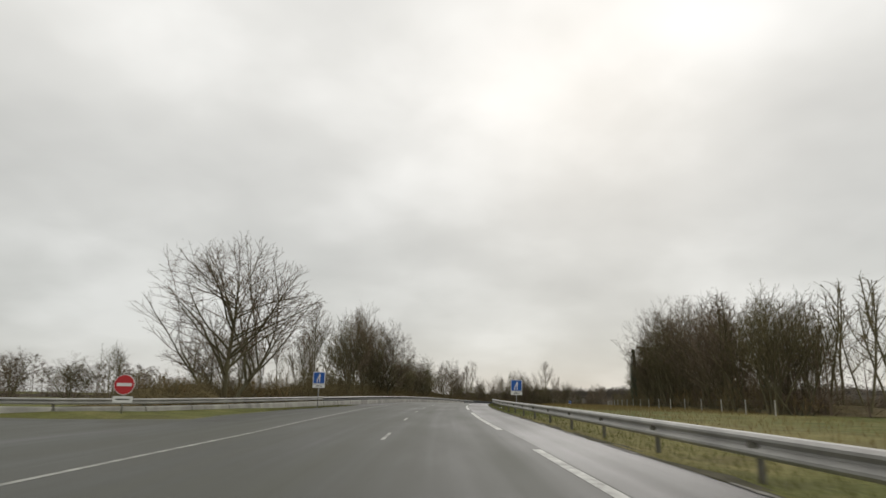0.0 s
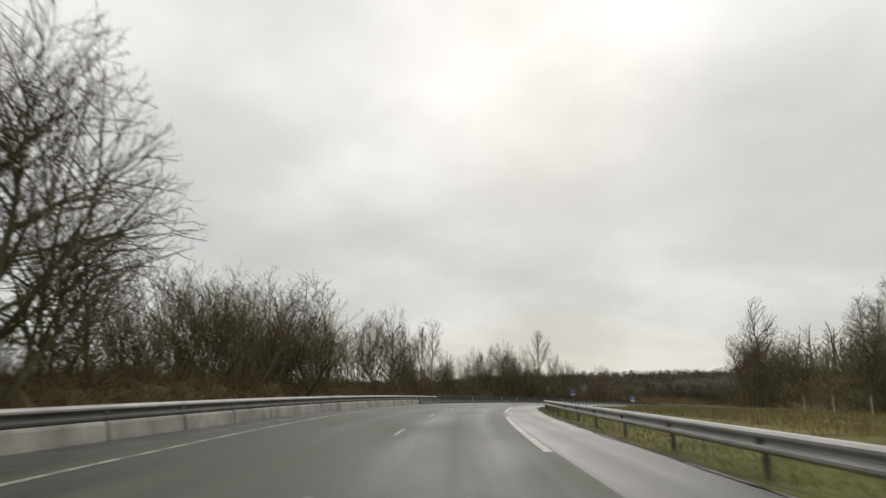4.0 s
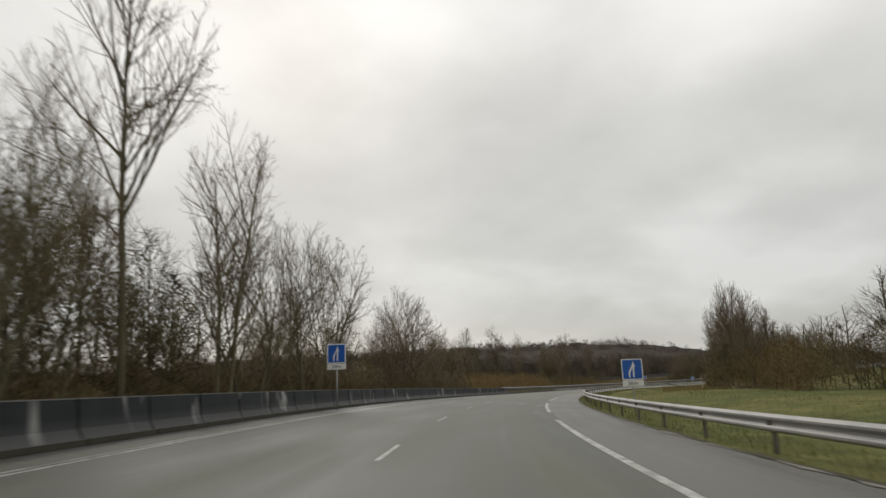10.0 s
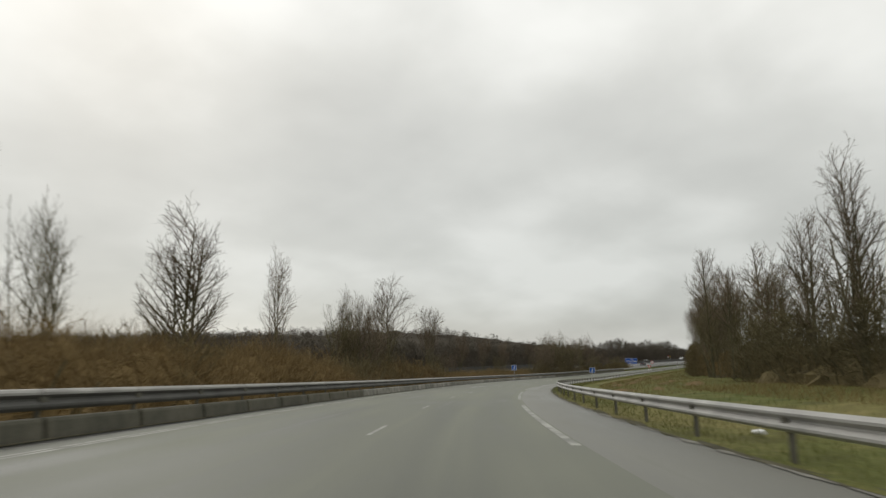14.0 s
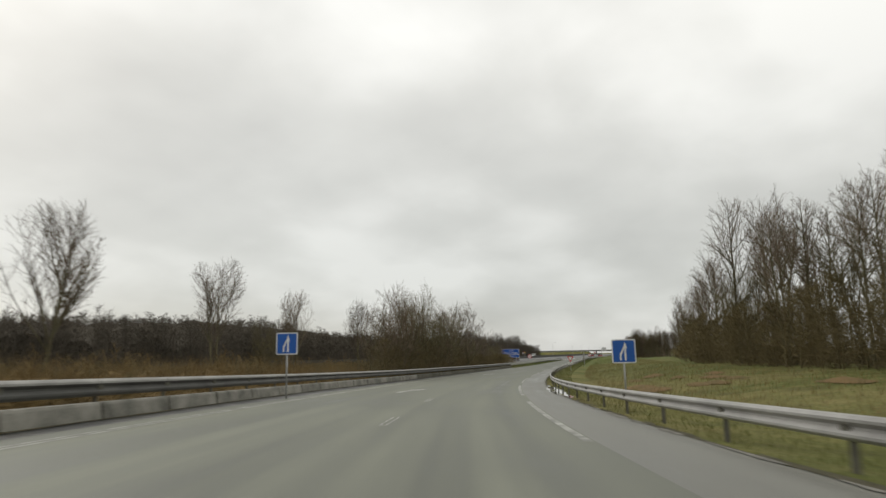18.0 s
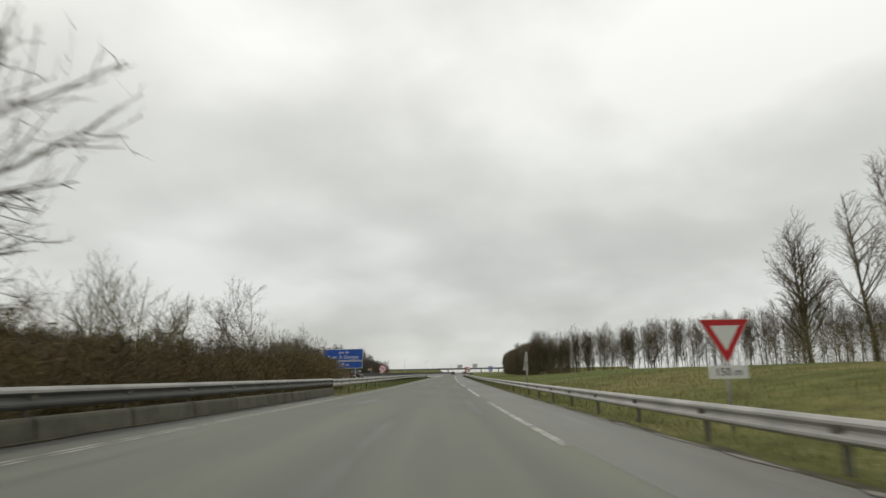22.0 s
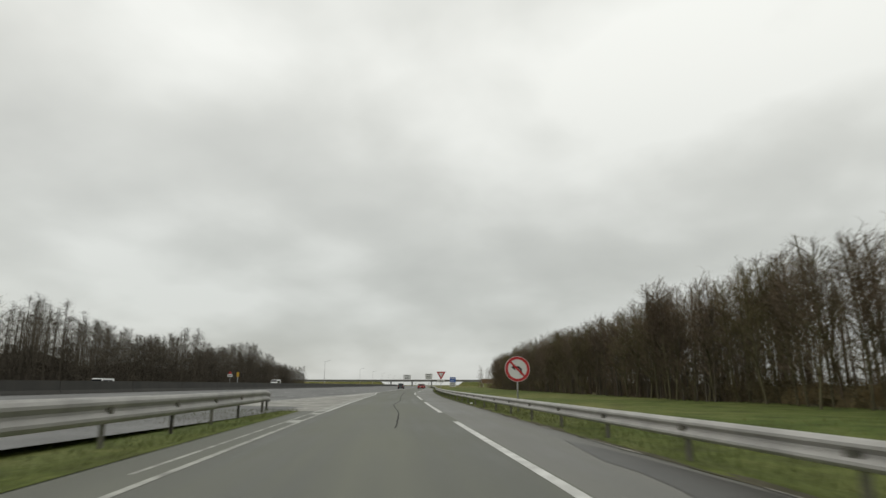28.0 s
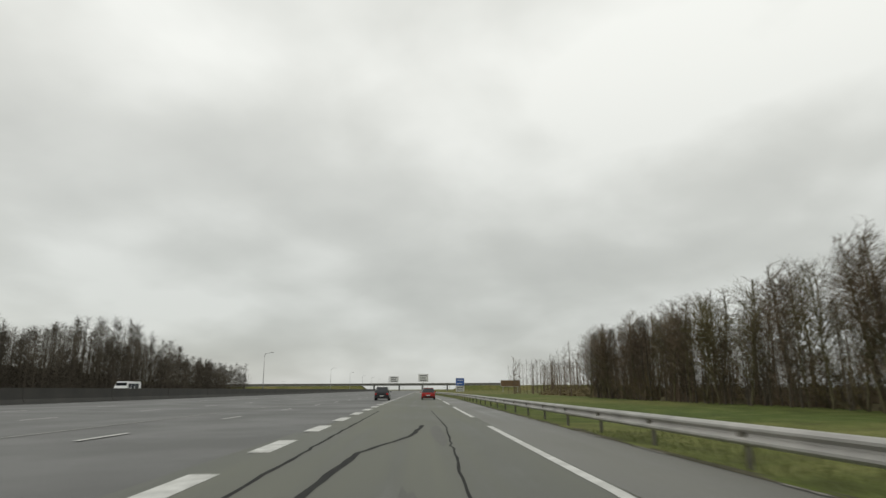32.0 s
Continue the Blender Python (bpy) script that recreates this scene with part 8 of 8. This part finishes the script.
# ---- the distance along the motorway ----
def lamp_post(u, w, h=12.5):
    t = thing("street_lamp", "tall slim grey lamp post with one arm", "street lamp", "motorway lamps", m=Matrix.Translation(mw(u, w)) @ Matrix.Rotation(-MW_A, 4, "Z"))
    bm = bmesh.new()
    cyl(bm, 0.13, 0.07, (0, 0, -0.3), (0, 0, h - 1.0), 10)
    cyl(bm, 0.07, 0.06, (0, 0, h - 1.0), (0.25, 0, h - 0.3), 8)
    cyl(bm, 0.06, 0.05, (0.25, 0, h - 0.3), (2.0, 0, h + 0.05), 8)
    part("pole", bm_mesh("pole", bm, M_ALU, True), t)
    part("head", box_mesh("head", 1.8, 2.7, -0.15, 0.15, h - 0.04, h + 0.12, M_ALU, 0.04), t)
    part("base", box_mesh("base", -0.25, 0.25, -0.25, 0.25, -0.3, 0.25, M_CONC, 0.02), t)


for u in (146, 290, 380, 470, 560, 650):
    lamp_post(u, -48)


def board(name, label, u, w, width, low, high, material, posts=(0,), bars=0, trim=None):
    t = thing(name, label, "road sign", m=Matrix.Translation(mw(u, w)) @ Matrix.Rotation(-MW_A, 4, "Z"))
    b = part("board", rect("board", -width / 2, width / 2, low, high, -0.05, 0.05, M_WHITE if material is not M_WHITE else material, 0.1), t)
    part("face", rect("face", -width / 2 + 0.1, width / 2 - 0.1, low + 0.1, high - 0.1, -0.06, -0.051, material, 0.08), b)
    for k in range(bars):
        z = high - (high - low) * (k + 0.7) / (bars + 0.4)
        part("bar", rect("bar", -width * 0.34, width * (0.34 - 0.1 * (k % 2)), z - 0.16, z + 0.16, -0.068, -0.0605, M_BLACK if material is M_WHITE else M_WHITE, 0.02), b, "unreadable line of lettering")
    for x in posts:
        part("post", box_mesh("post", x - 0.12, x + 0.12, 0.06, 0.3, -0.3, high - 0.2, M_ALU, 0.01), t)
    return t


board("direction_sign", "large white direction board on a mast", 264, 0.6, 4.8, 4.9, 8.6, M_WHITE, (0,), 3)
board("direction_sign", "large white direction board beside a dark mast", 316, -15.9, 5.0, 5.2, 8.6, M_WHITE, (-2.9,), 3)
board("information_sign", "tall blue information board with white lower half", 204, 15.0, 3.4, 2.6, 5.6, M_BLUE, (-1, 1), 2)
board("information_sign", "white lower board under the blue one", 204.4, 15.0, 3.4, 0.4, 2.5, M_WHITE, (), 2)
board("billboard", "long brown roadside board", 212, 36, 8.0, 2.2, 4.8, M_BROWNSIGN, (-3, 3), 0)

# a small sign and a marker post beyond the median wall
t = thing("small_sign", "small white sign with a red triangle behind the median wall", "road sign", m=Matrix.Translation(mw(-3, -45.6)) @ Matrix.Rotation(-MW_A, 4, "Z"))
sign_post(t, -0.3, 4.1)
b = part("board", rect("board", -0.6, 0.6, 3.1, 3.75, -0.012, 0.012, M_WHITE, 0.04), t)
part("bar", rect("bar", -0.4, 0.4, 3.35, 3.5, -0.018, -0.0125, M_BLACK, 0.02), b, "unreadable dark pictogram")
part("triangle", prism("triangle", [(-0.42, 3.8), (0.42, 3.8), (0.0, 4.5)], -0.012, 0.012, M_RED), t, "red warning triangle")
t = thing("marker_post", "yellow and white marker post behind the median wall", "marker post", m=Matrix.Translation(mw(4, -45.8)) @ Matrix.Rotation(-MW_A, 4, "Z"))
part("shaft", box_mesh("shaft", -0.12, 0.12, -0.05, 0.05, -0.3, 3.4, M_ALU, 0.02), t)
part("panel", rect("panel", -0.32, 0.32, 3.2, 4.3, -0.07, -0.04, M_YELLOW, 0.05), t, "yellow panel")

# overbridge in the distance
ob_ = thing("overbridge", "long grey concrete bridge across the motorway", "bridge", kind="structure", m=Matrix.Translation(mw(570, 0)) @ Matrix.Rotation(-MW_A, 4, "Z"))
part("deck", box_mesh("deck", -190, 80, -5, 5, 4.9, 6.1, M_CONC_DK, 0.05), ob_)
part("railing", box_mesh("railing", -190, 80, -5.1, -4.9, 6.1, 7.0, M_POST, 0.02), ob_)
for x in (-46, -22, 0.0, 24):
    part("pier", box_mesh("pier", x - 0.6, x + 0.6, -3, 3, -1, 4.95, M_CONC_DK, 0.05), ob_)
for x0, x1, y in ((28, 200, 1), (-300, -50, 1)):
    bm = bmesh.new()
    box(bm, x0, x1, -22, 22, -1.0, 4.8)
    for v in bm.verts:
        if v.co.z > 0:
            v.co.y *= 0.3
            if abs(v.co.x - (28 if x0 == 28 else -50)) < 1:
                v.co.x += 8 if x0 == 28 else -8
    part("embankment", bm_mesh("embankment", bm, M_GRASS), ob_)

far_pts = [tuple(mw(u, w))[:2] for u, w in ((330, 40), (345, 46), (420, 60), (480, 35), (500, -60), (430, -64), (380, -66), (520, 20), (540, -80), (460, -90), (360, -80), (300, -75), (610, 5), (640, -20), (660, 30))]
far_wood("far_wood", "scattered small bare trees by the far bridge", far_pts, 6, 9, 5, 70, 0.03, wide=0.22)

# small litter and marks
for s, o, k in ((596, -8.3, 0.14), (742, 5.4, 0.12), (60, 4.9, 0.12), (344, 7.2, 0.16), (205, 6.4, 0.1)):
    p = at(s, o, -0.02)
    b = bmesh.new()
    bmesh.ops.create_icosphere(b, subdivisions=2, radius=k)
    for v in b.verts:
        v.co *= 1 + 0.35 * noise.noise(v.co * 9 + Vector((s, 0, 0)))
        v.co.z *= 0.5
    ob = new("litter", bm_mesh("litter", b, M_WHITE))
    ob.matrix_world = Matrix.Translation(p)
    tagged(ob, "crumpled white plastic litter in the grass", "litter", "litter")
